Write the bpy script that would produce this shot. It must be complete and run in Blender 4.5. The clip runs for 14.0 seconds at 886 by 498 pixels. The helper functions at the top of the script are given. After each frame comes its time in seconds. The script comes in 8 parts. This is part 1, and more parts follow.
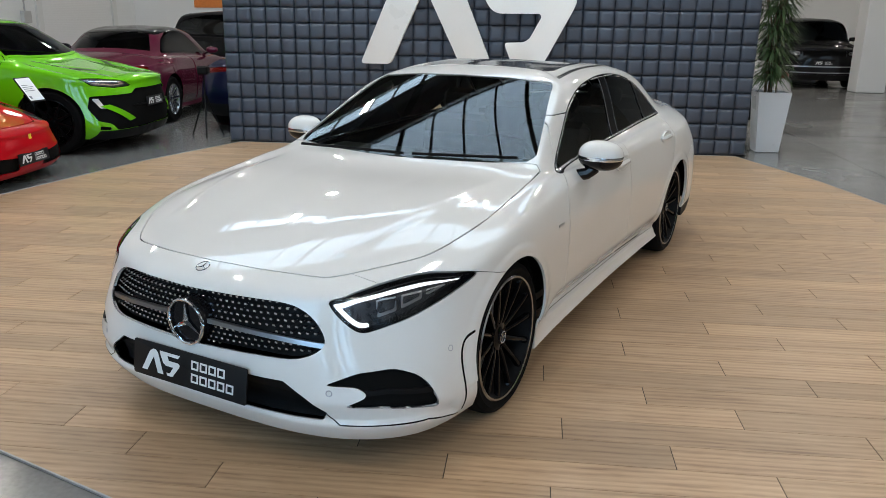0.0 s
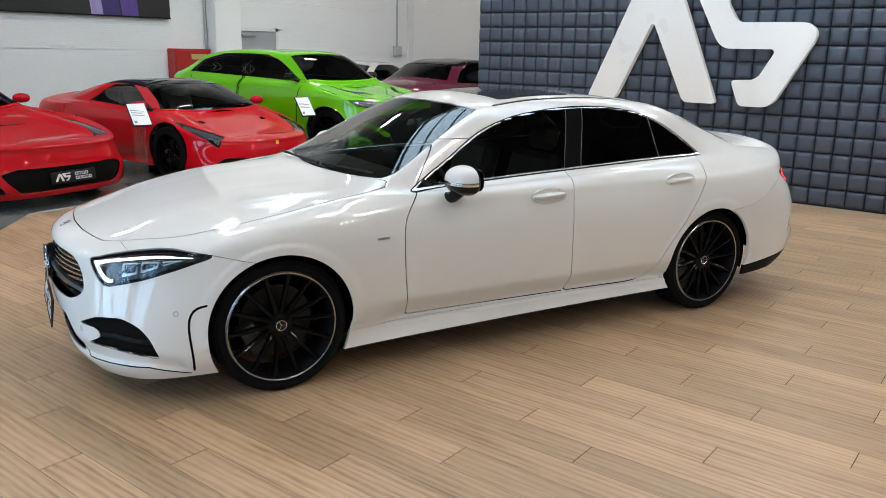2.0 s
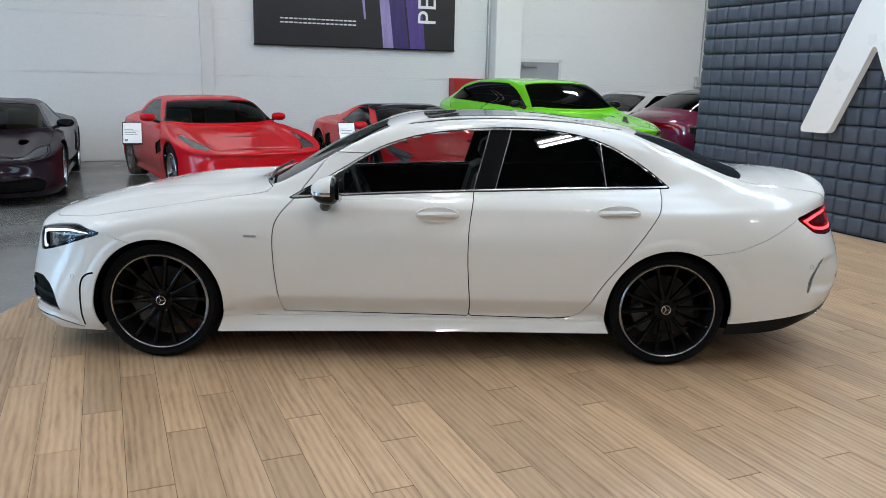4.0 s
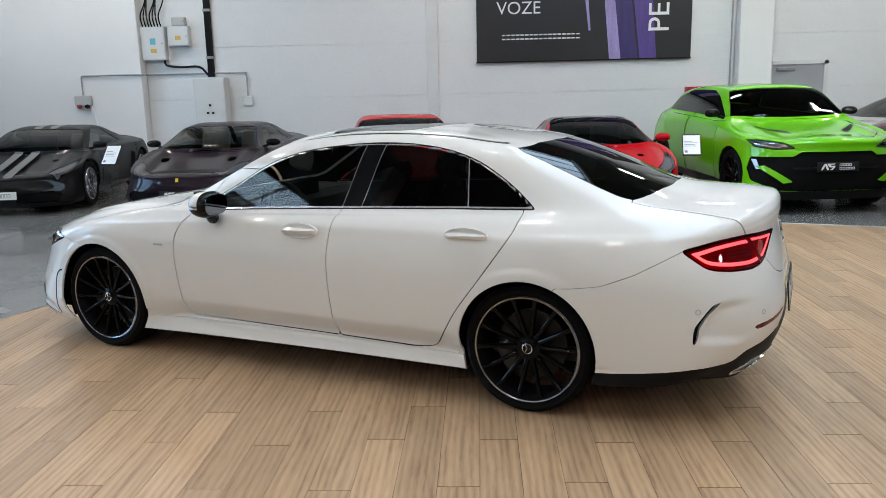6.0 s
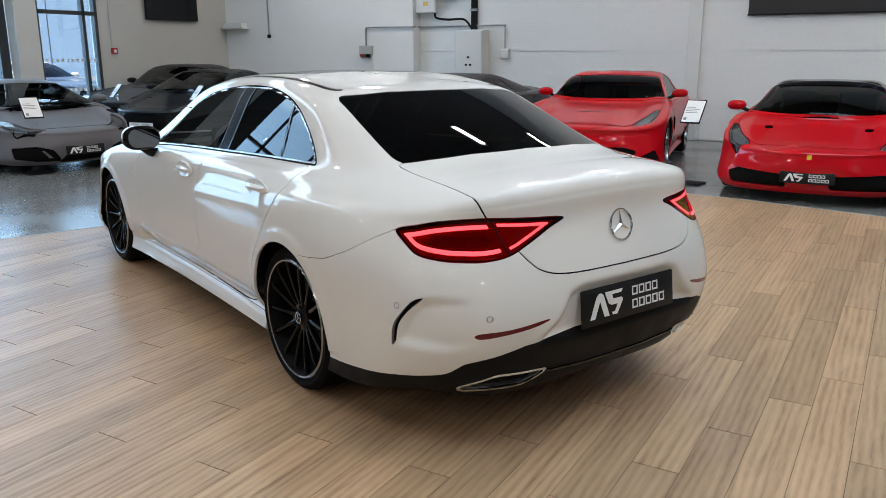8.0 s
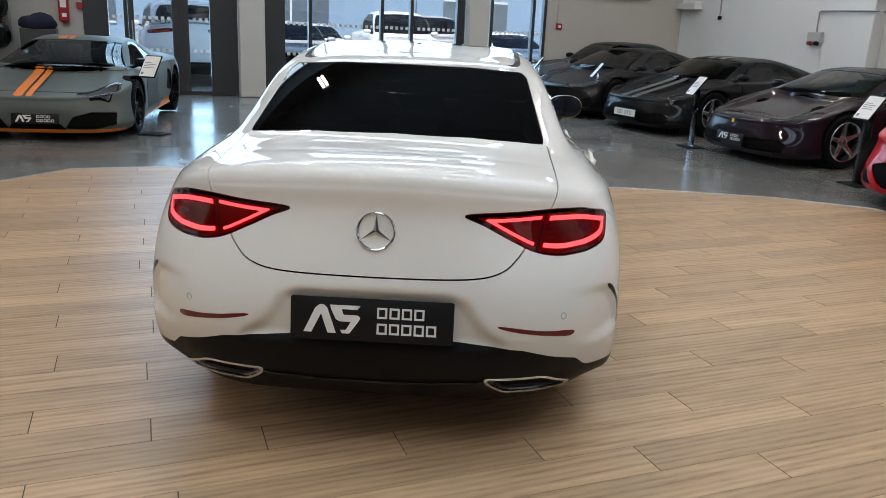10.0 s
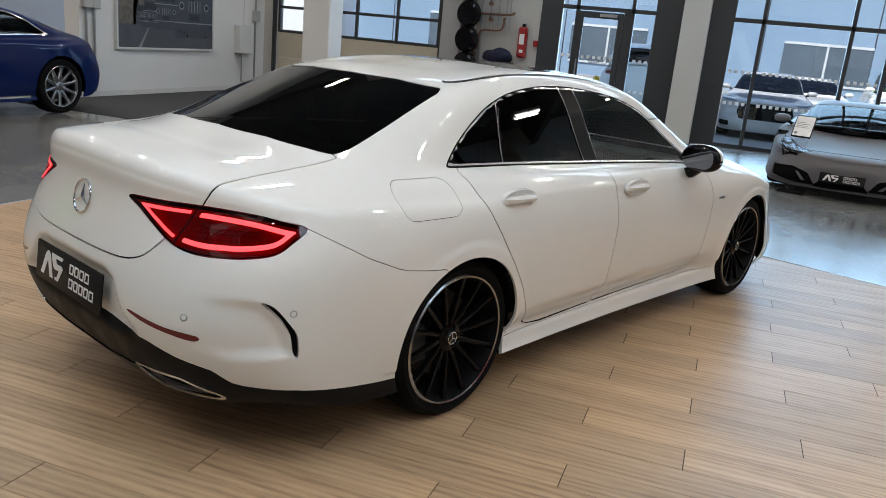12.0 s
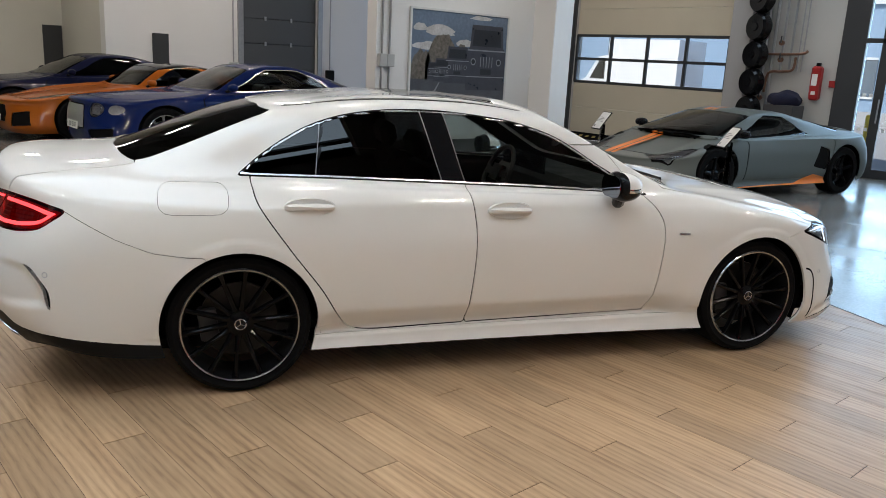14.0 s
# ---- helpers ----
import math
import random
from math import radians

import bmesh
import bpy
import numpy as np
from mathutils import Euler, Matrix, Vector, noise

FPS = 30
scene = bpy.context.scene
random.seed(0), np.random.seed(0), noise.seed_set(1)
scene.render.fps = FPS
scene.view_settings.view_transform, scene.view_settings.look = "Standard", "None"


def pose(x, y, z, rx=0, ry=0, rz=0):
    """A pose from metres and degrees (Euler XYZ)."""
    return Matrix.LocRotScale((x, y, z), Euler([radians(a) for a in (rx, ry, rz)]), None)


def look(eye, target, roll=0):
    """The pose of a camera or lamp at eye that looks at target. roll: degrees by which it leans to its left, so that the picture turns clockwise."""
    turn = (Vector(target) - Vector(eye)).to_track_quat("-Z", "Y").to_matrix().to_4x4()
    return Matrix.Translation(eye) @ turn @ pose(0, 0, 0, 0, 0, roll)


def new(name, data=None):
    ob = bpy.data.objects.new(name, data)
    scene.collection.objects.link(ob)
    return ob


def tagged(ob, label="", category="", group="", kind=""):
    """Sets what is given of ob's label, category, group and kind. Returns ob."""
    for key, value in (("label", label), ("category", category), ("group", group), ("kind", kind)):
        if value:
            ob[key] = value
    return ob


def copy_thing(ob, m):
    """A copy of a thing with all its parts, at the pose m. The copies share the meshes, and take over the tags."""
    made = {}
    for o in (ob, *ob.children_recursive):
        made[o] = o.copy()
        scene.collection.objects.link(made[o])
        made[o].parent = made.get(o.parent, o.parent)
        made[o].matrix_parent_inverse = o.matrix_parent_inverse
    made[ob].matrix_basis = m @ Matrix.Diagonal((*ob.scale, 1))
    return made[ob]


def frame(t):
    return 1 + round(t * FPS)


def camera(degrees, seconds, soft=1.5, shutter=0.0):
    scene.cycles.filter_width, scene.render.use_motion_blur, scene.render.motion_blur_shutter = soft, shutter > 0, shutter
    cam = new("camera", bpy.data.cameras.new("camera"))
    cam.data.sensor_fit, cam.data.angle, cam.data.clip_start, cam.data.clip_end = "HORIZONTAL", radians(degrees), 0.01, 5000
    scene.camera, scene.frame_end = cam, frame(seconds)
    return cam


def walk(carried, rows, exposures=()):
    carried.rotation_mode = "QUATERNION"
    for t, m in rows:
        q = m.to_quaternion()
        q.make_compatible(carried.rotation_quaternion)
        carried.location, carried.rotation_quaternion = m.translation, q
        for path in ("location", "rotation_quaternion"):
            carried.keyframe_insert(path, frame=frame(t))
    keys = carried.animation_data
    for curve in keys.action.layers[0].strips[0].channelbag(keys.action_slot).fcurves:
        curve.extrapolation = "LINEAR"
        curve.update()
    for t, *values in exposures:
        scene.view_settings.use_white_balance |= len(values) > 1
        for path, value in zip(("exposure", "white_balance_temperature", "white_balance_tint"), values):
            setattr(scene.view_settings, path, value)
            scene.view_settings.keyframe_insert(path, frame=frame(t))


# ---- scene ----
cam = camera(59.0, 14.0, soft=0.7)
PATH = [
    (0, (4.915, 0.352, 1.686), (3.008, 0.137, 1.122), 0.7),
    (0.5, (4.91, 1.076, 1.707), (3.046, 0.597, 1.165), 0.6),
    (1, (4.774, 1.81, 1.692), (2.989, 1.072, 1.172), 0.6),
    (1.5, (4.497, 2.487, 1.702), (2.824, 1.514, 1.198), 0.9),
    (2, (4.096, 3.124, 1.677), (2.565, 1.934, 1.184), 1.2),
    (2.5, (3.63, 3.689, 1.678), (2.263, 2.31, 1.196), 1.5),
    (3, (3.149, 4.177, 1.666), (1.969, 2.631, 1.201), 1.8),
    (3.2, (2.918, 4.359, 1.652), (1.815, 2.754, 1.196), 1.8),
    (5.3, (0.204, 5.231, 1.649), (0.0, 3.283, 1.245), -0.5),
    (5.5, (-0.073, 5.236, 1.663), (-0.19, 3.279, 1.264), -0.8),
    (6, (-0.792, 5.21, 1.644), (-0.694, 3.253, 1.246), -1.3),
    (6.5, (-1.486, 5.037, 1.636), (-1.179, 3.102, 1.231), -1.5),
    (7, (-2.182, 4.786, 1.602), (-1.657, 2.904, 1.18), -1.3),
    (7.5, (-2.794, 4.419, 1.556), (-2.042, 2.622, 1.103), -0.8),
    (8, (-3.354, 3.997, 1.528), (-2.363, 2.329, 1.043), -0.1),
    (8.2, (-3.552, 3.8, 1.519), (-2.465, 2.197, 1.019), 0.2),
    (10.3, (-4.888, 1.27, 1.539), (-3.031, 0.772, 0.987), 2.9),
    (10.5, (-4.894, 0.976, 1.529), (-3.006, 0.614, 0.979), 3.1),
    (11, (-4.9, 0.27, 1.544), (-2.975, 0.256, 1.0), 3.8),
    (11.5, (-4.796, -0.462, 1.536), (-2.897, -0.136, 1.003), 4.6),
    (12, (-4.614, -1.163, 1.549), (-2.786, -0.545, 1.025), 5.5),
    (12.5, (-4.348, -1.861, 1.552), (-2.637, -0.962, 1.037), 5.4),
    (13, (-4.054, -2.514, 1.587), (-2.47, -1.4, 1.087), 4.9),
    (13.5, (-3.709, -3.084, 1.604), (-2.268, -1.784, 1.123), 4.0),
    (14, (-3.344, -3.524, 1.609), (-2.05, -2.073, 1.143), 3.0),
]
EXPOSE = [(0.0, 0.95, 6700, 12), (1.0, 1.10, 6700, 12), (2.0, 1.17, 6650, 13), (3.0, 1.17, 6200, 11), (5.5, 1.17, 6450, 12), (8.0, 1.00, 6600, 13), (10.5, 0.88, 6950, 14), (12.5, 0.86, 6950, 14), (14.0, 0.94, 7050, 15)]
walk(cam, [(t, look(eye, target, roll)) for t, eye, target, roll in PATH], EXPOSE)

# ---- world and light ----
world = bpy.data.worlds.new("sky")
scene.world = world
world.use_nodes = True
wn = world.node_tree.nodes
sky = wn.new("ShaderNodeTexSky")
sky.sky_type, sky.sun_disc = "NISHITA", False
sky.sun_elevation, sky.sun_rotation = radians(56), radians(297)
wn["Background"].inputs["Strength"].default_value = 0.14
world.node_tree.links.new(sky.outputs["Color"], wn["Background"].inputs["Color"])
sun = new("sun", bpy.data.lights.new("sun", "SUN"))
sun.data.energy, sun.data.angle, sun.data.color = 4.3, radians(0.6), (1.0, 0.95, 0.88)
sun.matrix_world = look((-30, 15, 50), (0, 0, 0))


def area_lamp(x, y, z, sx, sy, watts, target, color=(1, 1, 1)):
    ob = new("area_lamp", bpy.data.lights.new("area_lamp", "AREA"))
    ob.data.shape, ob.data.size, ob.data.size_y = "RECTANGLE", sx, sy
    ob.data.energy, ob.data.color = watts, color
    ob.matrix_world = look((x, y, z), target)
    return ob


# area lamps: pairs of fluorescent tubes under the roof, stand-ins for sky over the roof lights and behind the tall
# front glazing
# the rows after the main grid are added to brighten dark outer bays
LUMINAIRES = [(x, y) for x in (-14.2, -8.5, -5.2, 0.1, 5.2) for y in (-8.2, -3.8, 0.7, 5.1)] + [(7.9, -8.4), (8.6, 6.8), (0.4, 14.2), (5.0, 12.6)] + [(x, 10.4) for x in (-14.2, -10.0, -4.4, 0.4, 4.2)] + [(-18.6, y) for y in (-6.0, 0.0, 5.1, 10.4)]
for lx, ly in LUMINAIRES:
    for dy in (-0.055, 0.055):
        area_lamp(lx, ly + dy, 5.71, 0.60, 0.05, 14.0, (lx, ly + dy + 0.001, 0), (1.0, 0.945, 0.86))
SKYLIGHTS = ((-3.7, -1.8), (-6.6, -5.1), (8.1, 9.7))
for x0, x1 in SKYLIGHTS:
    area_lamp((x0 + x1) / 2, -0.7, 6.70, x1 - x0, 11.0, 135, ((x0 + x1) / 2, -0.699, 0), (0.56, 0.79, 1.0))
area_lamp(11.47, -2.1, 2.9, 9.2, 5.2, 470, (0, -2.1, 1.9), (0.46, 0.74, 1.0))

# ---- materials ----
def mat(name, color, rough=0.5, metal=0.0, coat=0.0, coat_rough=0.03, spec=0.5, emit=None, strength=0.0):
    m = bpy.data.materials.new(name)
    m.use_nodes = True
    b = m.node_tree.nodes["Principled BSDF"]
    b.inputs["Base Color"].default_value = (*color, 1)
    b.inputs["Roughness"].default_value = rough
    b.inputs["Metallic"].default_value = metal
    b.inputs["Coat Weight"].default_value = coat
    b.inputs["Coat Roughness"].default_value = coat_rough
    b.inputs["Specular IOR Level"].default_value = spec
    if emit:
        b.inputs["Emission Color"].default_value = (*emit, 1)
        b.inputs["Emission Strength"].default_value = strength
    return m


def vary(m, scale=3.0, amount=0.12, fine=60.0, bump=0.0, rough_amount=0.1, stretch=(1, 1, 1)):
    """Stains at a large scale and grain at a small one, in colour, gloss and relief."""
    t = m.node_tree
    n, link, b = t.nodes, t.links, t.nodes["Principled BSDF"]
    co, mp = n.new("ShaderNodeTexCoord"), n.new("ShaderNodeMapping")
    mp.inputs["Scale"].default_value = stretch
    link.new(co.outputs["Object"], mp.inputs["Vector"])
    big, small = n.new("ShaderNodeTexNoise"), n.new("ShaderNodeTexNoise")
    for tex, s in ((big, scale), (small, fine)):
        tex.inputs["Scale"].default_value, tex.inputs["Detail"].default_value = s, 5
        link.new(mp.outputs["Vector"], tex.inputs["Vector"])
    add = n.new("ShaderNodeMath")
    add.operation = "ADD"
    link.new(big.outputs["Fac"], add.inputs[0])
    link.new(small.outputs["Fac"], add.inputs[1])
    rng = n.new("ShaderNodeMapRange")
    rng.inputs["From Min"].default_value, rng.inputs["From Max"].default_value = 0.6, 1.4
    rng.inputs["To Min"].default_value, rng.inputs["To Max"].default_value = 1 - amount, 1 + amount
    link.new(add.outputs[0], rng.inputs["Value"])
    mul = n.new("ShaderNodeVectorMath")
    mul.operation = "SCALE"
    mul.inputs[0].default_value = b.inputs["Base Color"].default_value[:3]
    link.new(rng.outputs[0], mul.inputs["Scale"])
    link.new(mul.outputs[0], b.inputs["Base Color"])
    if rough_amount:
        r0 = b.inputs["Roughness"].default_value
        rr = n.new("ShaderNodeMapRange")
        rr.inputs["From Min"].default_value, rr.inputs["From Max"].default_value = 0.3, 0.7
        rr.inputs["To Min"].default_value, rr.inputs["To Max"].default_value = max(0.02, r0 - rough_amount), min(1, r0 + rough_amount)
        link.new(big.outputs["Fac"], rr.inputs["Value"])
        link.new(rr.outputs[0], b.inputs["Roughness"])
    if bump:
        bp = n.new("ShaderNodeBump")
        bp.inputs["Strength"].default_value, bp.inputs["Distance"].default_value = 0.5, bump
        link.new(small.outputs["Fac"], bp.inputs["Height"])
        link.new(bp.outputs["Normal"], b.inputs["Normal"])
    return m


def paint(name, color, flake=0.0, matt=False, coat=1.0):
    m = mat(name, color, 0.5 if not matt else 0.40, 0.25 if flake else 0.0, 0.0 if matt else coat, 0.015, spec=0.05 if not matt else 0.4)
    m.node_tree.nodes["Principled BSDF"].inputs["Coat IOR"].default_value = 1.58
    return vary(m, 1.3, 0.03, 900.0 if flake else 400.0, 0.0, 0.03)


def glass(name, tint, clear, rough=0.0, front=None):
    """Thin pane: mirror reflection by Fresnel over tinted transparency."""
    m = bpy.data.materials.new(name)
    m.use_nodes = True
    t = m.node_tree
    n, link = t.nodes, t.links
    n.remove(n["Principled BSDF"])
    out = n["Material Output"]
    tr, gl, mx, fr = n.new("ShaderNodeBsdfTransparent"), n.new("ShaderNodeBsdfGlossy"), n.new("ShaderNodeMixShader"), n.new("ShaderNodeFresnel")
    tr.inputs["Color"].default_value = (*[c * clear for c in tint], 1)
    gl.inputs["Roughness"].default_value = rough
    fr.inputs["IOR"].default_value = 1.52
    link.new(fr.outputs[0], mx.inputs[0])
    link.new(tr.outputs[0], mx.inputs[1])
    link.new(gl.outputs[0], mx.inputs[2])
    link.new(mx.outputs[0], out.inputs["Surface"])
    return m


WHITE = paint("pearl_white_paint", (0.70, 0.69, 0.665))
BLACKGLOSS = mat("gloss_black", (0.006, 0.006, 0.007), 0.10, 0, 0.0, spec=0.22)
BLACKPL = vary(mat("black_plastic", (0.006, 0.006, 0.0065), 0.5, spec=0.12), 8, 0.2, 300, 0.0003)
GAP = mat("seam_black", (0.004, 0.004, 0.004), 0.9, spec=0.1)
CHROME = mat("chrome", (0.75, 0.76, 0.78), 0.08, 1.0)
SATIN = mat("satin_silver", (0.42, 0.43, 0.45), 0.3, 1.0)
RUBBER = vary(mat("tyre_rubber", (0.0045, 0.0045, 0.005), 0.75, spec=0.08), 6, 0.25, 200, 0.0006)
BARREL = mat("rim_barrel_black", (0.004, 0.004, 0.0045), 0.6, spec=0.12)
TRIM = mat("bright_window_trim", (0.66, 0.67, 0.69), 0.26, 0.75)
RIMBLACK = mat("rim_black", (0.003, 0.003, 0.0035), 0.12, 0.0, 0.0, spec=0.13)
RIMCUT = mat("machined_rim_edge", (0.34, 0.345, 0.36), 0.22, 1.0)
BEAD = mat("grey_glass_bead", (0.20, 0.20, 0.21), 0.3, 0.8)
RIMSILVER = mat("silver_rim", (0.38, 0.39, 0.41), 0.25, 1.0)
DISC = vary(mat("brake_disc", (0.035, 0.035, 0.037), 0.42, 1.0), 20, 0.2, 400)
CALIPER = mat("caliper_grey", (0.045, 0.045, 0.048), 0.4)
PRIVACY = glass("privacy_glass", (0.10, 0.10, 0.11), 0.35)
TINTED = glass("tinted_glass", (0.42, 0.46, 0.46), 0.75)
CABIN = glass("cabin_glass", (0.70, 0.77, 0.75), 0.88)
CLEARLENS = glass("clear_lens", (0.97, 0.985, 1.0), 0.97)
REDLENS = glass("red_lens", (0.80, 0.02, 0.02), 0.8)
# weak glow put into lamp bodies so they read red, switched on or off
REDBODY = mat("red_lamp_body", (0.16, 0.004, 0.008), 0.25, 0, 0.6, emit=(1.0, 0.02, 0.04), strength=0.03)
REDLIT = mat("lit_red_tube", (0.6, 0.02, 0.02), 0.4, emit=(1.0, 0.06, 0.075), strength=1.15)
REDDIM = mat("dim_red_reflector", (0.26, 0.012, 0.02), 0.25)
LITWHITE = mat("daytime_light", (0.9, 0.9, 0.9), 0.3, emit=(0.90, 0.96, 1.0), strength=0.55)
LAMPBED = vary(mat("dark_lamp_bed", (0.035, 0.037, 0.042), 0.3, 0.3), 40, 0.5, 200)
LAMPIN = vary(mat("lamp_inside", (0.16, 0.165, 0.175), 0.35, 0.2), 40, 0.5, 200)
LEATHER = vary(mat("black_leather", (0.022, 0.021, 0.021), 0.5), 12, 0.2, 250, 0.0006)
DASH = vary(mat("dark_dashboard", (0.018, 0.018, 0.02), 0.6), 10, 0.2, 250, 0.0005)
SCREEN = mat("screen_glass", (0.01, 0.012, 0.02), 0.1, emit=(0.05, 0.10, 0.35), strength=0.0)
PLATEBLACK = mat("plate_black", (0.008, 0.008, 0.009), 0.45, spec=0.2)
PLATEWHITE = mat("plate_white", (0.72, 0.72, 0.71), 0.4)
PAPER = mat("paper_white", (0.78, 0.78, 0.77), 0.5)
INK = mat("ink_grey", (0.22, 0.22, 0.23), 0.6)
WALLW = vary(mat("white_wall_paint", (0.70, 0.71, 0.71), 0.6), 0.8, 0.05, 90, 0.0008)
PANELW = vary(mat("white_cladding", (0.66, 0.68, 0.69), 0.38), 0.5, 0.05, 30, 0.0002)
GREYMETAL = vary(mat("grey_enamel", (0.42, 0.43, 0.43), 0.4), 3, 0.06, 120)
LIGHTMETAL = vary(mat("light_enamel", (0.60, 0.62, 0.62), 0.4), 3, 0.06, 120)
GALV = vary(mat("galvanised_pipe", (0.36, 0.37, 0.38), 0.4, 0.8), 14, 0.2, 150)
DARKFRAME = vary(mat("anthracite_frame", (0.030, 0.033, 0.037), 0.4), 3, 0.1, 200)
PANE = glass("facade_glass", (0.90, 0.96, 1.0), 0.92)
RED = paint("rosso_paint", (0.46, 0.0015, 0.007), coat=0.6)
GREEN = paint("lime_green_paint", (0.125, 0.47, 0.003))
PURPLE = paint("burgundy_paint", (0.085, 0.006, 0.026), 1)
PLUM = paint("dark_plum_paint", (0.012, 0.006, 0.011), 1, coat=0.5)
MATTBLACK = paint("deep_black_paint", (0.006, 0.006, 0.007), coat=0.35)
DARKGREY = paint("dark_grey_paint", (0.022, 0.024, 0.027), 1, coat=0.5)
MATGREY = paint("satin_grey_paint", (0.125, 0.12, 0.128), matt=True)
TEALGREY = paint("satin_teal_grey_paint", (0.085, 0.10, 0.095), matt=True)
BLUE = paint("royal_blue_paint", (0.001, 0.010, 0.070), coat=0.5)
NAVY = paint("navy_paint", (0.003, 0.005, 0.025), coat=0.5)
ORANGE = paint("copper_orange_paint", (0.33, 0.085, 0.008), 1, coat=0.6)
SILVER = paint("silver_paint", (0.45, 0.44, 0.44), 1)
BLACKCAR = paint("black_paint", (0.006, 0.006, 0.007), coat=0.45)
ORANGETRIM = mat("orange_trim", (0.80, 0.21, 0.02), 0.35, 0, 0.6)

DARKMIRROR = mat("mirror_glass", (0.16, 0.17, 0.19), 0.03, 1.0)
REFLECT = mat("dark_red_reflector", (0.11, 0.004, 0.008), 0.2, 0, 0.3)
MESHSILVER = vary(mat("silver_grille_mesh", (0.36, 0.36, 0.37), 0.4, 0.4), 60, 0.4, 300)

# ---- building helpers ----
def finish(bm, name, material, smooth=False, angle=35):
    me = bpy.data.meshes.new(name)
    bmesh.ops.recalc_face_normals(bm, faces=bm.faces)
    bm.to_mesh(me)
    bm.free()
    if material:
        me.materials.append(material)
    if smooth:
        me.shade_smooth()
        me.set_sharp_from_angle(angle=radians(angle))
    return me


def part(name, data, material=None, parent=None, label="", smooth=False, m=None, angle=35):
    """One mesh object under a thing or a part; data is a bmesh or a finished mesh."""
    me = finish(data, name, material, smooth, angle) if isinstance(data, bmesh.types.BMesh) else data
    ob = new(name, me)
    if parent:
        ob.parent = parent
    if m is not None:
        ob.matrix_basis = m
    if label:
        ob["label"] = label
    return ob


def thing(name, m, label, category, group="", kind=""):
    ob = new(name)
    ob.empty_display_size = 0.1
    ob.matrix_basis = m
    return tagged(ob, label, category, group, kind)


def box(bm, x0, x1, y0, y1, z0, z1, bevel=0.0, seg=1):
    vs = [bm.verts.new(p) for p in ((x0, y0, z0), (x1, y0, z0), (x1, y1, z0), (x0, y1, z0), (x0, y0, z1), (x1, y0, z1), (x1, y1, z1), (x0, y1, z1))]
    fs = [bm.faces.new([vs[i] for i in q]) for q in ((0, 3, 2, 1), (4, 5, 6, 7), (0, 1, 5, 4), (1, 2, 6, 5), (2, 3, 7, 6), (3, 0, 4, 7))]
    if bevel:
        es = list({e for f in fs for e in f.edges})
        bmesh.ops.bevel(bm, geom=es, offset=bevel, segments=seg, affect="EDGES", profile=0.5)
    return bm


def boxes(*rows, bevel=0.0):
    bm = bmesh.new()
    for r in rows:
        box(bm, *r, bevel=bevel)
    return bm


def prism(poly, depth, m=Matrix(), bevel=0.0, bm=None):
    """A flat outline in x and y, given thickness from z = 0 to depth."""
    bm = bm or bmesh.new()
    low = [bm.verts.new(m @ Vector((x, y, 0))) for x, y in poly]
    top = [bm.verts.new(m @ Vector((x, y, depth))) for x, y in poly]
    k = len(poly)
    fs = [bm.faces.new(low[::-1]), bm.faces.new(top)]
    for i in range(k):
        fs.append(bm.faces.new((low[i], low[(i + 1) % k], top[(i + 1) % k], top[i])))
    if bevel:
        bmesh.ops.bevel(bm, geom=list({e for e in fs[1].edges}), offset=bevel, segments=2, affect="EDGES", profile=0.5)
    return bm


def lathe(profile, n=48, bm=None, m=Matrix()):
    """A profile of (radius, y) turned about the y axis."""
    bm = bm or bmesh.new()
    rings = []
    for k in range(n):
        a = 2 * math.pi * k / n
        rings.append([bm.verts.new(m @ Vector((r * math.cos(a), y, r * math.sin(a)))) for r, y in profile])
    for k in range(n):
        a, b = rings[k], rings[(k + 1) % n]
        for i in range(len(profile) - 1):
            bm.faces.new((a[i], a[i + 1], b[i + 1], b[i]))
    return bm


def tube(points, r, n=8, bm=None, closed=False):
    """A round bar along a line of points."""
    bm = bm or bmesh.new()
    pts = [Vector(p) for p in points]
    rings = []
    k = len(pts)
    for i, p in enumerate(pts):
        a, b = pts[i - 1] if i or closed else p, pts[(i + 1) % k] if i < k - 1 or closed else p
        d = (b - a).normalized()
        side = d.cross(Vector((0, 0, 1)))
        side = side.normalized() if side.length > 0.05 else d.cross(Vector((1, 0, 0))).normalized()
        up = side.cross(d)
        rings.append([bm.verts.new(p + r * (math.cos(2 * math.pi * j / n) * side + math.sin(2 * math.pi * j / n) * up)) for j in range(n)])
    for i in range(k if closed else k - 1):
        for j in range(n):
            bm.faces.new((rings[i][j], rings[i][(j + 1) % n], rings[(i + 1) % k][(j + 1) % n], rings[(i + 1) % k][j]))
    if not closed:
        bm.faces.new(rings[0])
        bm.faces.new(rings[-1][::-1])
    return bm


def curve(points, n=8, closed=False):
    """A smooth line through the points."""
    p = np.array(points, float)
    k = len(p)
    out = []
    for i in range(k if closed else k - 1):
        a, b, c, d = (p[(i + j) % k] if closed else p[min(max(i + j, 0), k - 1)] for j in (-1, 0, 1, 2))
        for s in np.arange(n) / n:
            out.append(0.5 * (2 * b + (c - a) * s + (2 * a - 5 * b + 4 * c - d) * s * s + (3 * b - a - 3 * c + d) * s ** 3))
    if not closed:
        out.append(p[-1])
    return np.array(out)


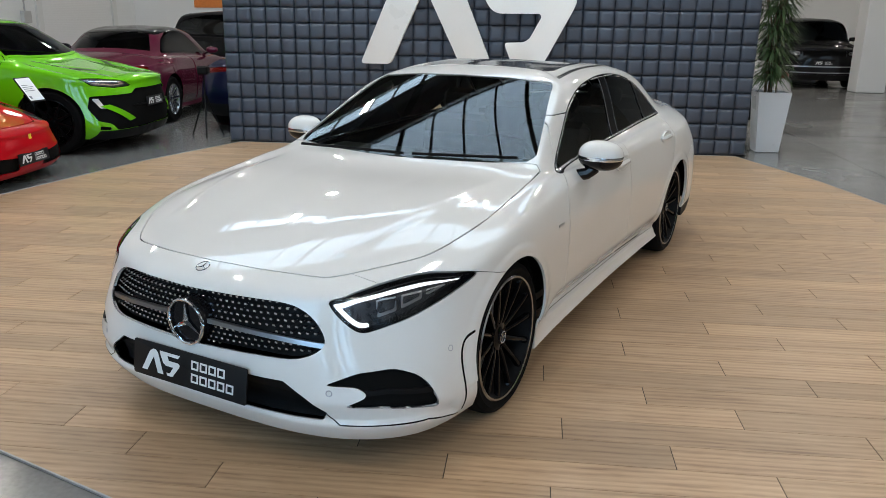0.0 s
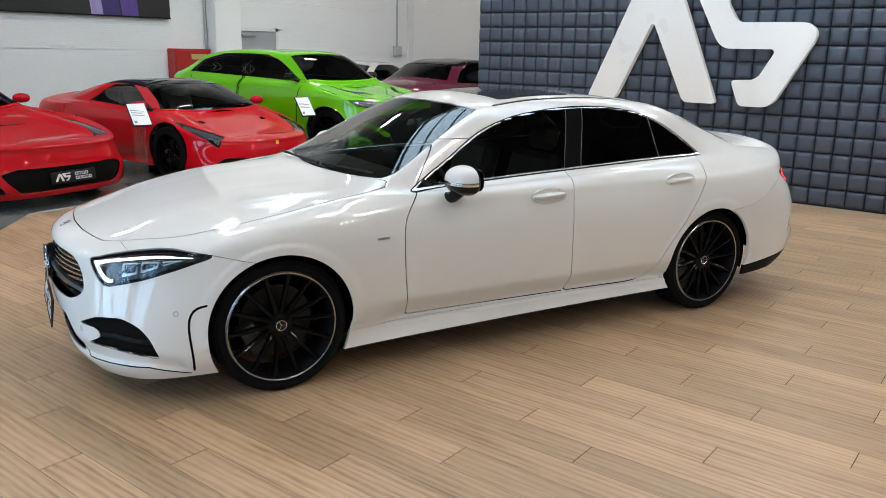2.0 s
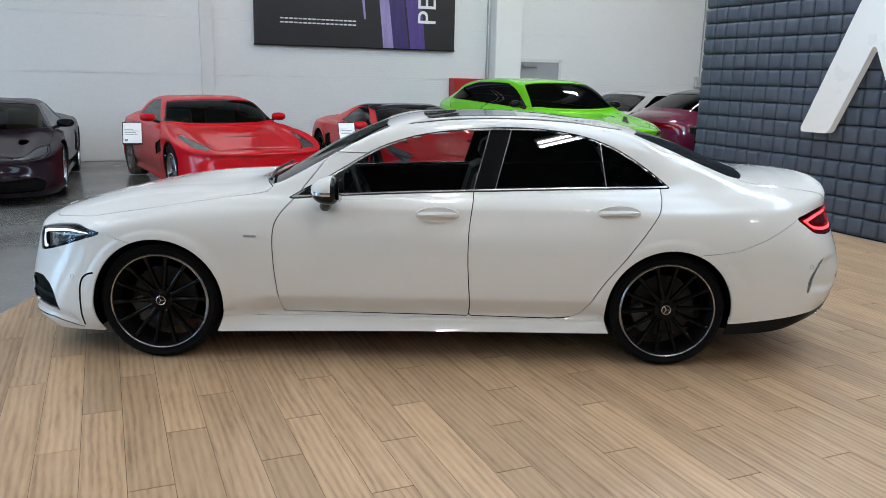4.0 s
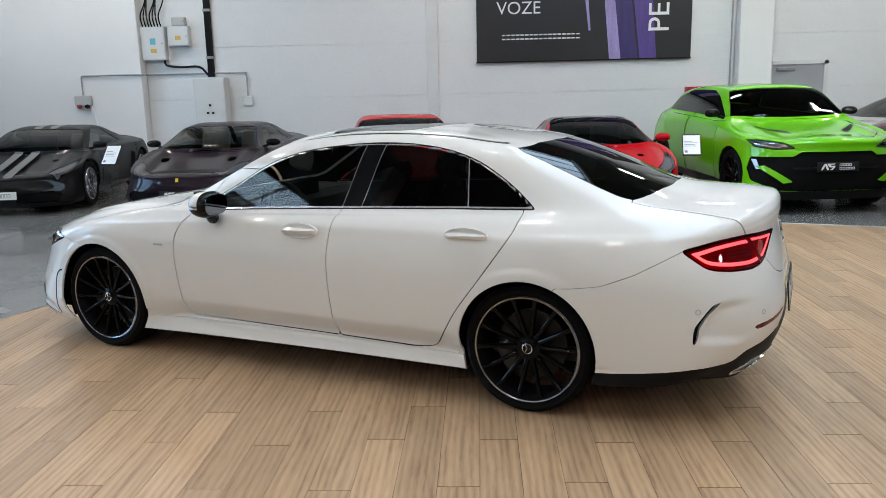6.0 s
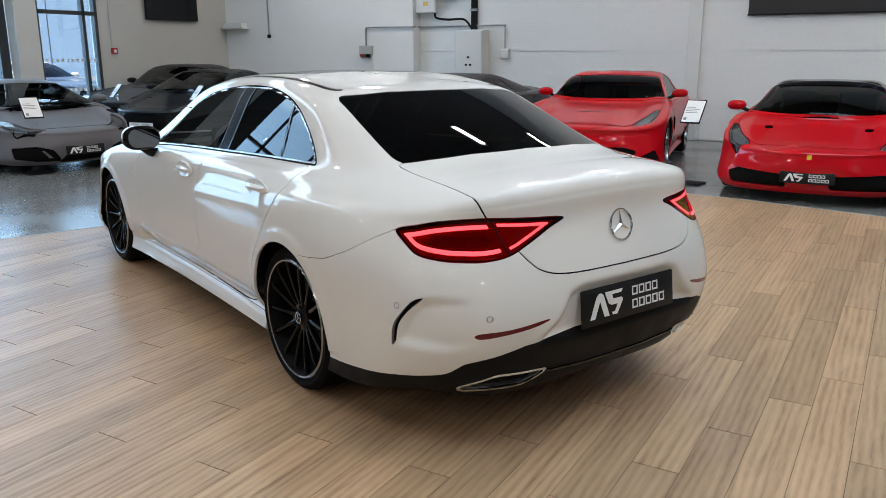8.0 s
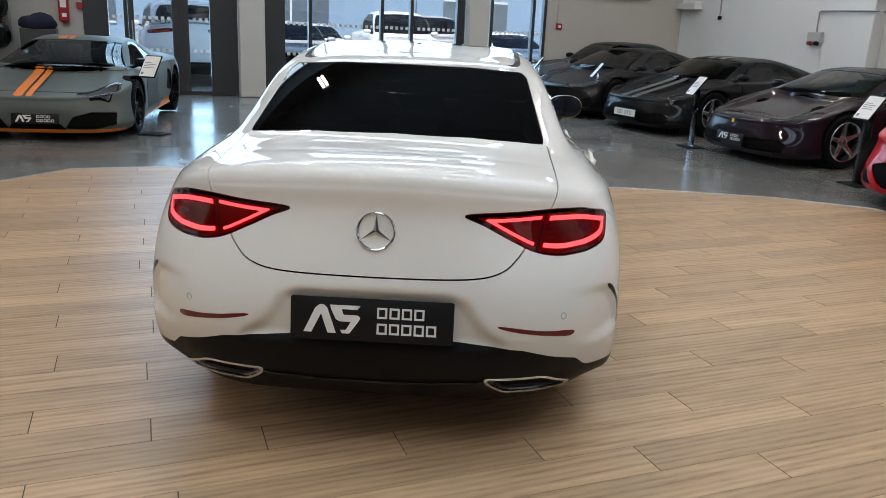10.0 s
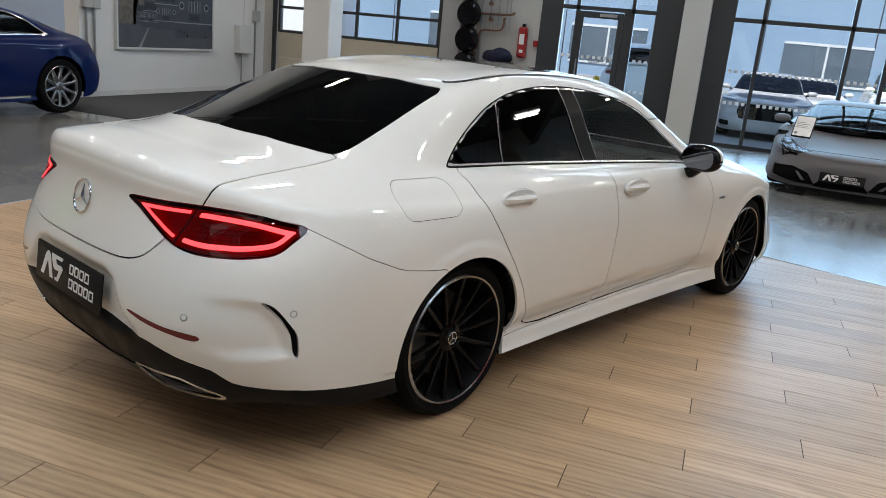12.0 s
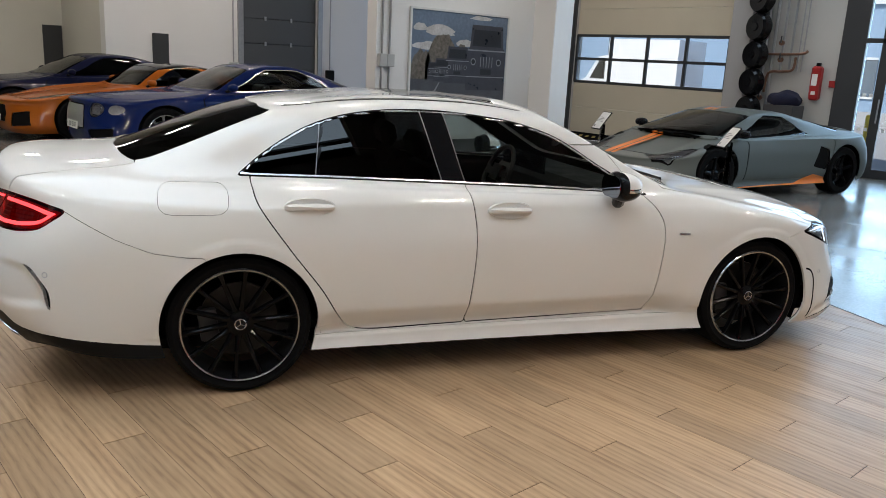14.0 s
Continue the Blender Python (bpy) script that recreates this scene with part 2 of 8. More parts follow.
def rounded(w, h, r, n=5):
    pts = []
    for cx, cy, a0 in ((w / 2 - r, h / 2 - r, 0), (-w / 2 + r, h / 2 - r, 90), (-w / 2 + r, -h / 2 + r, 180), (w / 2 - r, -h / 2 + r, 270)):
        for k in range(n + 1):
            a = radians(a0 + 90 * k / n)
            pts.append((cx + r * math.cos(a), cy + r * math.sin(a)))
    return pts


def round_corners(poly, r=0.055, n=4):
    """The outline with its corners rounded off."""
    out = []
    k = len(poly)
    for i in range(k):
        a, b, c = (Vector((*poly[j % k], 0)) for j in (i - 1, i, i + 1))
        p, q = b + (a - b).normalized() * min(r, (a - b).length * 0.45), b + (c - b).normalized() * min(r, (c - b).length * 0.45)
        for j in range(n + 1):
            t = j / n
            v = p * (1 - t) ** 2 + b * 2 * t * (1 - t) + q * t * t
            out.append((v.x, v.y))
    return out


# ---- smooth car bodies: a net of sections, splined, then cut into panels ----
def bspline(n, per):
    """Weights and slopes of a uniform cubic spline over n knots with one ghost at each end."""
    m = (n - 1) * per + 1
    w, dw = np.zeros((m, n + 2)), np.zeros((m, n + 2))
    for k in range(m):
        i = min(k // per, n - 2)
        s = k / per - i
        w[k, i:i + 4] = ((1 - s) ** 3 / 6, (3 * s ** 3 - 6 * s ** 2 + 4) / 6, (-3 * s ** 3 + 3 * s ** 2 + 3 * s + 1) / 6, s ** 3 / 6)
        dw[k, i:i + 4] = (-(1 - s) ** 2 / 2, (9 * s ** 2 - 12 * s) / 6, (-9 * s ** 2 + 6 * s + 3) / 6, s ** 2 / 2)
    return w, dw


FLIP = np.array([1, -1, 1.0])


def ghosts(c):
    c = np.concatenate([c[1:2] * FLIP, c, c[-2:-1] * FLIP])
    return np.concatenate([2 * c[:, :1] - c[:, 1:2], c, c[:, -2:-1] * FLIP], 1)


class Skin:
    """Half of a body's surface: points, normals and net coordinates, and the faces between them."""

    def __init__(self, v, n, uv, polys):
        self.v, self.n, self.uv, self.polys = v, n, uv, polys

    @classmethod
    def over(cls, net, pu, pv):
        d = np.array(net, float)
        c = d.copy()
        k = lambda g: (g[:-2] + 4 * g[1:-1] + g[2:]) / 6
        for _ in range(4):
            g = ghosts(c)
            s = k(np.swapaxes(k(np.swapaxes(g, 0, 1)), 0, 1))
            c = c + 0.85 * (d - s)
        wu, du = bspline(d.shape[0], pu)
        wv, dv = bspline(d.shape[1], pv)
        g = ghosts(c)
        p = np.einsum("ai,bj,ijk->abk", wu, wv, g)
        a, b = np.einsum("ai,bj,ijk->abk", du, wv, g), np.einsum("ai,bj,ijk->abk", wu, dv, g)
        n = np.cross(a, b)
        ln = np.linalg.norm(n, axis=2, keepdims=True)
        n = np.where(ln > 1e-9, n / np.maximum(ln, 1e-9), (0, 0, 1))
        n[:, -1] = (0, 0, 1)
        mu, mv = p.shape[:2]
        if (n[mu // 2, mv // 4] * (0, 1, 0)).sum() < 0:
            n = -n
        n[:, -1] = (0, 0, 1)
        p[0, :, 1] = p[-1, :, 1] = 0
        p[:, -1, 1] = 0
        uv = np.stack(np.meshgrid(np.arange(mu) / pu, np.arange(mv) / pv, indexing="ij"), -1)
        idx = np.arange(mu * mv).reshape(mu, mv)
        quads = np.stack([idx[:-1, :-1], idx[1:, :-1], idx[1:, 1:], idx[:-1, 1:]], -1).reshape(-1, 4)
        return cls(p.reshape(-1, 3), n.reshape(-1, 3), uv.reshape(-1, 2), quads.tolist())

    def cut(self, f):
        """The part where f is below zero."""
        v, n, uv, out, cache = list(self.v), list(self.n), list(self.uv), [], {}
        f = np.asarray(f)
        neg = (f < 0).tolist()
        for q in self.polys:
            c = sum(neg[i] for i in q)
            if c == len(q):
                out.append(q)
            elif c:
                new_q = []
                for a, b in zip(q, q[1:] + q[:1]):
                    if neg[a]:
                        new_q.append(a)
                    if neg[a] != neg[b]:
                        key = (min(a, b), max(a, b))
                        if key not in cache:
                            i, j = key
                            s = f[i] / (f[i] - f[j])
                            cache[key] = len(v)
                            v.append(v[i] + s * (v[j] - v[i]))
                            m = n[i] + s * (n[j] - n[i])
                            n.append(m / np.linalg.norm(m))
                            uv.append(uv[i] + s * (uv[j] - uv[i]))
                        new_q.append(cache[key])
                if len(new_q) > 2:
                    out.append(new_q)
        used = sorted({i for q in out for i in q})
        back = {i: k for k, i in enumerate(used)}
        if not used:
            return Skin(np.zeros((0, 3)), np.zeros((0, 3)), np.zeros((0, 2)), [])
        return Skin(np.array([v[i] for i in used]), np.array([n[i] for i in used]), np.array([uv[i] for i in used]), [[back[i] for i in q] for q in out])

    def split(self, f, gap=0.0):
        """The panel inside f's zero line and the rest, with a joint of twice the gap between."""
        inside, outside = f(self) + gap, gap - f(self)
        return self.cut(inside), self.cut(outside)

    def dented(self, d):
        """The skin pressed in by d metres at each point, with its normals found anew."""
        v = self.v - np.asarray(d)[:, None] * self.n
        q = np.array(self.polys)
        fn = np.cross(v[q[:, 2]] - v[q[:, 0]], v[q[:, 3]] - v[q[:, 1]])
        n = np.zeros_like(v)
        for k in range(4):
            np.add.at(n, q[:, k], fn)
        n[np.abs(v[:, 1]) < 1e-6, 1] = 0
        ln = np.linalg.norm(n, axis=1, keepdims=True)
        n = np.where(ln > 1e-12, n / np.maximum(ln, 1e-12), self.n)
        n = np.where((n * self.n).sum(1, keepdims=True) < 0, -n, n)
        near = np.abs(np.asarray(d))[:, None] > 0
        touched = np.zeros(len(v), bool)
        hit = near[:, 0]
        touched[q[hit[q].any(1)].ravel()] = True
        return Skin(v, np.where(touched[:, None], n, self.n), self.uv, self.polys)

    def calmed(self, even, odd):
        """Smooth normals for a gently bowed pane: x and z from the even terms, y from the odd ones."""
        a, b = even(self.v), odd(self.v)
        n = self.n.copy()
        for k, m in ((0, a), (1, b), (2, a)):
            n[:, k] = m @ np.linalg.lstsq(m, self.n[:, k], rcond=None)[0]
        return Skin(self.v, n / np.linalg.norm(n, axis=1, keepdims=True), self.uv, self.polys)

    def refined(self):
        """Each face split at its middle and at the middles of its edges."""
        v, n, uv, out, mids = list(self.v), list(self.n), list(self.uv), [], {}
        for q in self.polys:
            c = len(v)
            for arr, src in ((v, self.v), (n, self.n), (uv, self.uv)):
                arr.append(src[q].mean(0))
            ms = []
            for a, b in zip(q, q[1:] + q[:1]):
                key = (min(a, b), max(a, b))
                if key not in mids:
                    mids[key] = len(v)
                    for arr, src in ((v, self.v), (n, self.n), (uv, self.uv)):
                        arr.append((src[a] + src[b]) / 2)
                ms.append(mids[key])
            for i, a in enumerate(q):
                out.append([a, ms[i], c, ms[i - 1]])
        n = np.array(n)
        return Skin(np.array(v), n / np.maximum(np.linalg.norm(n, axis=1, keepdims=True), 1e-9), np.array(uv), out)

    def traced(self, f, times=3, near=0.03):
        """A narrow piece cut from a refined copy of the skin round f's zero line."""
        s = self.cut(f(self) - near)
        for _ in range(times if len(s.polys) else 0):
            s = s.refined()
            s = s.cut(f(s) - near / 2)
        return s.cut(f(s))

    def joined(self, other):
        k = len(self.v)
        return Skin(np.concatenate([self.v, other.v]), np.concatenate([self.n, other.n]), np.concatenate([self.uv, other.uv]), self.polys + [[i + k for i in q] for q in other.polys])

    def fine_split(self, f, near=0.02, times=2, gap=0.0):
        """As split, with the net made finer round the line first, for clean edges."""
        patch, far = self.cut(f(self) - near), self.cut(near - f(self))
        for _ in range(times):
            patch = patch.refined()
        a, b = patch.split(f, gap)
        return a, far.joined(b)

    def moved(self, d):
        return Skin(self.v + d * self.n, self.n, self.uv, self.polys)

    def mesh(self, name, material, side="both", skirt=0.006):
        """side: 'both' joins the mirrored halves, 1 is the left one, -1 the right one."""
        v, n, polys = [], [], []

        def add(sign):
            base, s = len(v), np.array([1, sign, 1.0])
            v.extend((self.v * s).tolist())
            n.extend((self.n * s).tolist())
            polys.extend([[base + i for i in (q if sign > 0 else q[::-1])] for q in self.polys])
            if not skirt:
                return
            count = {}
            for q in self.polys:
                for a, b in zip(q, q[1:] + q[:1]):
                    key = (min(a, b), max(a, b))
                    count[key] = (a, b) if key not in count else None
            for e in count.values():
                if e is None:
                    continue
                a, b = e
                if abs(self.v[a][1]) < 1e-6 and abs(self.v[b][1]) < 1e-6:
                    continue
                if np.linalg.norm(self.v[a] - self.v[b]) < 1e-6:
                    continue
                k = len(v)
                nn = np.cross(self.v[b] - self.v[a], self.n[a])
                nn = nn / max(np.linalg.norm(nn), 1e-9)
                for p, m in ((self.v[a], self.n[a]), (self.v[b], self.n[b])):
                    v.append((p * s).tolist())
                    v.append(((p - skirt * m) * s).tolist())
                    n.extend([(nn * s).tolist()] * 2)
                face = [k, k + 1, k + 3, k + 2]
                polys.append(face if sign > 0 else face[::-1])

        if side in ("both", 1):
            add(1)
        if side in ("both", -1):
            add(-1)
        me = bpy.data.meshes.new(name)
        me.from_pydata(v, [], polys)
        me.materials.append(material)
        me.shade_smooth()
        me.normals_split_custom_set_from_vertices(n)
        return me


def inside(pts, poly):
    """Signed distance to a closed outline, below zero inside."""
    p, q = np.asarray(pts, float), np.asarray(poly, float)
    d = np.full(len(p), 1e9)
    sign = np.zeros(len(p), bool)
    for a, b in zip(q, np.roll(q, -1, 0)):
        e, w = b - a, p - a
        s = np.clip((w @ e) / max(e @ e, 1e-12), 0, 1)
        d = np.minimum(d, np.hypot(*(w - s[:, None] * e).T))
        c = (a[1] <= p[:, 1]) != (b[1] <= p[:, 1])
        with np.errstate(divide="ignore", invalid="ignore"):
            x = a[0] + (p[:, 1] - a[1]) / (b[1] - a[1] if b[1] != a[1] else 1e-12) * e[0]
        sign ^= c & (p[:, 0] < x)
    return np.where(sign, -d, d)


def shape(fn, poly, *conds):
    """A cutting rule: fn gives flat coordinates of the skin, conds must be below zero too."""
    def f(s):
        r = inside(fn(s), poly)
        for c in conds:
            r = np.maximum(r, c(s))
        return r
    return f


side_xz = lambda s: s.v[:, [0, 2]]
front_yz = lambda s: s.v[:, [1, 2]]
plan_xy = lambda s: s.v[:, [0, 1]]
nose_q = lambda s: np.stack([s.v[:, 1] - s.v[:, 0], s.v[:, 2]], 1)
tail_q = lambda s: np.stack([s.v[:, 1] + s.v[:, 0], s.v[:, 2]], 1)
net_uv = lambda s: s.uv
ahead = lambda x: (lambda s: x - s.v[:, 0])
behind = lambda x: (lambda s: s.v[:, 0] - x)
arch = lambda x, z, r: (lambda s: np.hypot(s.v[:, 0] - x, s.v[:, 2] - z) - r)


def step(x, a, b):
    """A smooth rise from 0 at a to 1 at b."""
    t = np.clip((x - a) / (b - a), 0, 1)
    return t * t * (3 - 2 * t)


def on_body(skin, fn, a, b, lift=0.0, side=1, cond=None):
    """A pose on the skin where fn reads (a, b): its y axis points outward, its z axis up."""
    d = ((fn(skin) - (a, b)) ** 2).sum(1)
    if cond is not None:
        d = np.where(cond(skin) < 0, d, 9.0)
    k = int(np.argmin(d))
    p, y = Vector(skin.v[k] + lift * skin.n[k]), Vector(skin.n[k])
    p.y, y.y = p.y * side, y.y * side
    x = y.cross(Vector((0, 0, 1))).normalized()
    z = x.cross(y)
    m = Matrix((x, y, z)).transposed().to_4x4()
    m.translation = p
    return m


def car_net(nose=2.43, tail=-2.65, fa=1.4695, ra=-1.4695, cowl=0.98, ws=0.15, rt=-1.28, rb=-2.05, width=1.0, low=1.0, belt=1.0, roof=1.0, nose_z=1.0, tail_z=1.0, tuck=1.0):
    """Sections of a car from nose to tail (17) by height from sill to roof (13). The defaults are the white four-door coupe."""
    zn = (0.15, 0.25, 0.40, 0.56, 0.68, 0.762)
    zs = (0.17, 0.265, 0.37, 0.58, 0.74, 0.855)
    zt = (0.215, 0.335, 0.50, 0.64, 0.78, 0.935)
    xn = (2.335, 2.39, 2.42, 2.435, 2.405, 2.315)
    xr = (-2.50, -2.60, -2.655, -2.65, -2.615, -2.58)
    ww = (0.905, 0.888, 0.925, 0.942, 0.942, 0.915)
    wf = (0.915, 0.952, 0.948, 0.945, 0.938, 0.915)
    nf = (3.2, 3.4, 3.0, 2.4, 2.3, 2.3)
    nr = (3.4, 3.5, 3.6, 3.4, 3.1, 2.8)
    fy = (0, 0.33, 0.63, 0.86, 0.975)
    xs = (1.4695, 1.02, 0.50, 0.0, -0.55, -1.05, -1.4695)
    kw = (1.012, 1.0, 0.985, 0.98, 0.985, 0.998, 1.012)
    top = {}
    top[0] = ((1.90, 0, 0.872), (1.42, 0, 0.944), (0.98, 0, 0.985), (0.575, 0, 1.205), (0.16, 0, 1.385), (-0.08, 0, 1.42), (-0.28, 0, 1.433))
    top[1] = ((1.89, 0.28, 0.87), (1.42, 0.245, 0.945), (0.972, 0.205, 0.987), (0.57, 0.185, 1.205), (0.16, 0.16, 1.384), (-0.08, 0.09, 1.419), (-0.29, 0, 1.433))
    top[2] = ((1.84, 0.545, 0.862), (1.40, 0.475, 0.942), (0.95, 0.395, 0.99), (0.555, 0.355, 1.20), (0.155, 0.31, 1.379), (-0.09, 0.17, 1.417), (-0.30, 0, 1.433))
    top[3] = ((1.72, 0.725, 0.855), (1.35, 0.64, 0.932), (0.915, 0.555, 0.993), (0.535, 0.495, 1.195), (0.15, 0.425, 1.372), (-0.10, 0.235, 1.414), (-0.31, 0, 1.433))
    top[4] = ((1.58, 0.815, 0.857), (1.25, 0.725, 0.925), (0.885, 0.665, 0.996), (0.51, 0.585, 1.192), (0.14, 0.51, 1.364), (-0.11, 0.275, 1.411), (-0.32, 0, 1.433))
    top[5] = ((1.33, 0.852, 0.893), (1.10, 0.792, 0.94), (0.85, 0.735, 0.998), (0.49, 0.648, 1.188), (0.125, 0.555, 1.357), (-0.13, 0.295, 1.409), (-0.33, 0, 1.433))
    top[6] = ((0.96, 0.880, 0.902), (0.89, 0.835, 0.950), (0.78, 0.776, 0.992), (0.45, 0.683, 1.183), (0.105, 0.58, 1.350), (-0.15, 0.305, 1.408), (-0.345, 0, 1.433))
    top[7] = ((0.49, 0.884, 0.905), (0.47, 0.842, 0.945), (0.44, 0.788, 0.975), (0.20, 0.700, 1.185), (-0.03, 0.578, 1.366), (-0.22, 0.31, 1.412), (-0.37, 0, 1.434))
    top[8] = ((0.0, 0.882, 0.912), (-0.02, 0.838, 0.957), (-0.05, 0.778, 0.993), (-0.16, 0.692, 1.20), (-0.26, 0.572, 1.386), (-0.36, 0.31, 1.420), (-0.44, 0, 1.434))
    top[9] = ((-0.56, 0.884, 0.925), (-0.58, 0.835, 0.975), (-0.60, 0.770, 1.015), (-0.60, 0.688, 1.215), (-0.60, 0.566, 1.393), (-0.58, 0.31, 1.421), (-0.55, 0, 1.431))
    top[10] = ((-1.06, 0.888, 0.935), (-1.06, 0.832, 0.99), (-1.06, 0.762, 1.032), (-1.0, 0.682, 1.22), (-0.93, 0.564, 1.380), (-0.80, 0.30, 1.410), (-0.66, 0, 1.426))
    top[11] = ((-1.475, 0.885, 0.935), (-1.475, 0.825, 0.995), (-1.475, 0.753, 1.047), (-1.35, 0.672, 1.21), (-1.19, 0.556, 1.347), (-0.98, 0.285, 1.394), (-0.75, 0, 1.420))
    top[12] = ((-1.93, 0.838, 0.950), (-1.85, 0.775, 1.005), (-1.72, 0.705, 1.063), (-1.50, 0.612, 1.217), (-1.265, 0.50, 1.344), (-1.02, 0.26, 1.390), (-0.78, 0, 1.418))
    top[13] = ((-2.26, 0.745, 0.965), (-2.11, 0.675, 1.03), (-1.915, 0.605, 1.082), (-1.62, 0.51, 1.23), (-1.285, 0.40, 1.352), (-1.03, 0.21, 1.391), (-0.79, 0, 1.418))
    top[14] = ((-2.455, 0.565, 0.992), (-2.245, 0.50, 1.06), (-1.995, 0.42, 1.099), (-1.66, 0.35, 1.243), (-1.29, 0.27, 1.358), (-1.035, 0.14, 1.392), (-0.80, 0, 1.418))
    top[15] = ((-2.545, 0.29, 1.026), (-2.31, 0.26, 1.082), (-2.035, 0.21, 1.110), (-1.68, 0.175, 1.25), (-1.295, 0.13, 1.362), (-1.04, 0.07, 1.393), (-0.80, 0, 1.418))
    top[16] = ((-2.565, 0, 1.038), (-2.32, 0, 1.088), (-2.045, 0, 1.114), (-1.685, 0, 1.252), (-1.295, 0, 1.363), (-1.04, 0, 1.393), (-0.80, 0, 1.418))
    z5 = (0.762, 0.758, 0.748, 0.748, 0.785, 0.835)
    z5r = (0.905, 0.905, 0.925, 0.935, 0.937)
    net = []
    for s in range(17):
        row = []
        for i in range(6):
            if s < 5:
                w = wf[i]
                x = 1.55 + (xn[i] - 1.55) * (1 - fy[s] ** nf[i]) ** (1 / nf[i])
                y, z = w * fy[s], zn[i] if s < 4 else (zn[i] + zs[i]) / 2
                z = z5[s] if i == 5 else z
            elif s < 12:
                x, y, z = xs[s - 5], ww[i] * kw[s - 5] if s > 5 else wf[i] * 1.012, zs[i]
                if i == 5 and s >= 5:
                    z = (0.835, 0.855, 0.86, 0.865, 0.875, 0.882, 0.885)[s - 5]
                if i == 0:
                    z = 0.165 + 0.006 * (s - 5)
            else:
                f = fy[16 - s]
                x = -1.6 + (xr[i] + 1.6) * (1 - f ** nr[i]) ** (1 / nr[i])
                y, z = (0.94, 0.945, 0.945, 0.947, 0.94, 0.90)[i] * f, zt[i] if s > 12 else (zt[i] + zs[i]) / 2
                if i == 0:
                    z = (0.222, 0.262, 0.225, 0.222, 0.222)[s - 12]
                z = z5r[s - 12] if i == 5 else z
            row.append((x, y, z))
        net.append(row + list(top[s]))
    d = np.array(net)
    if (nose, tail, fa, ra, cowl, ws, rt, rb, width, low, belt, roof, nose_z, tail_z, tuck) == (2.43, -2.65, 1.4695, -1.4695, 0.98, 0.15, -1.28, -2.05, 1, 1, 1, 1, 1, 1, 1):
        return d
    x, z = d[..., 0].copy(), d[..., 2].copy()
    lowx = np.interp(x, (-2.65, -1.4695, 1.4695, 2.43), (tail, ra, fa, nose))
    upx = np.interp(x, (-2.05, -1.28, 0.15, 0.98), (rb, rt, ws, cowl))
    h = np.clip((np.arange(13) - 5) / 3, 0, 1)[None, :]
    d[..., 0] = lowx * (1 - h) + upx * h
    zz = z * low * np.interp(x, (-2.6, -1.4, 1.2, 2.4), (tail_z, 1, 1, nose_z))
    zb = 0.99 * belt + (z - 0.99) * (1.434 * roof - 0.99 * belt) / (1.434 - 0.99)
    d[..., 2] = np.where(np.arange(13)[None, :] < 8, zz * (1 - h) + (z * belt) * h, zb)
    d[..., 1] *= width * np.where(np.arange(13) > 8, tuck, 1)[None, :]
    return d


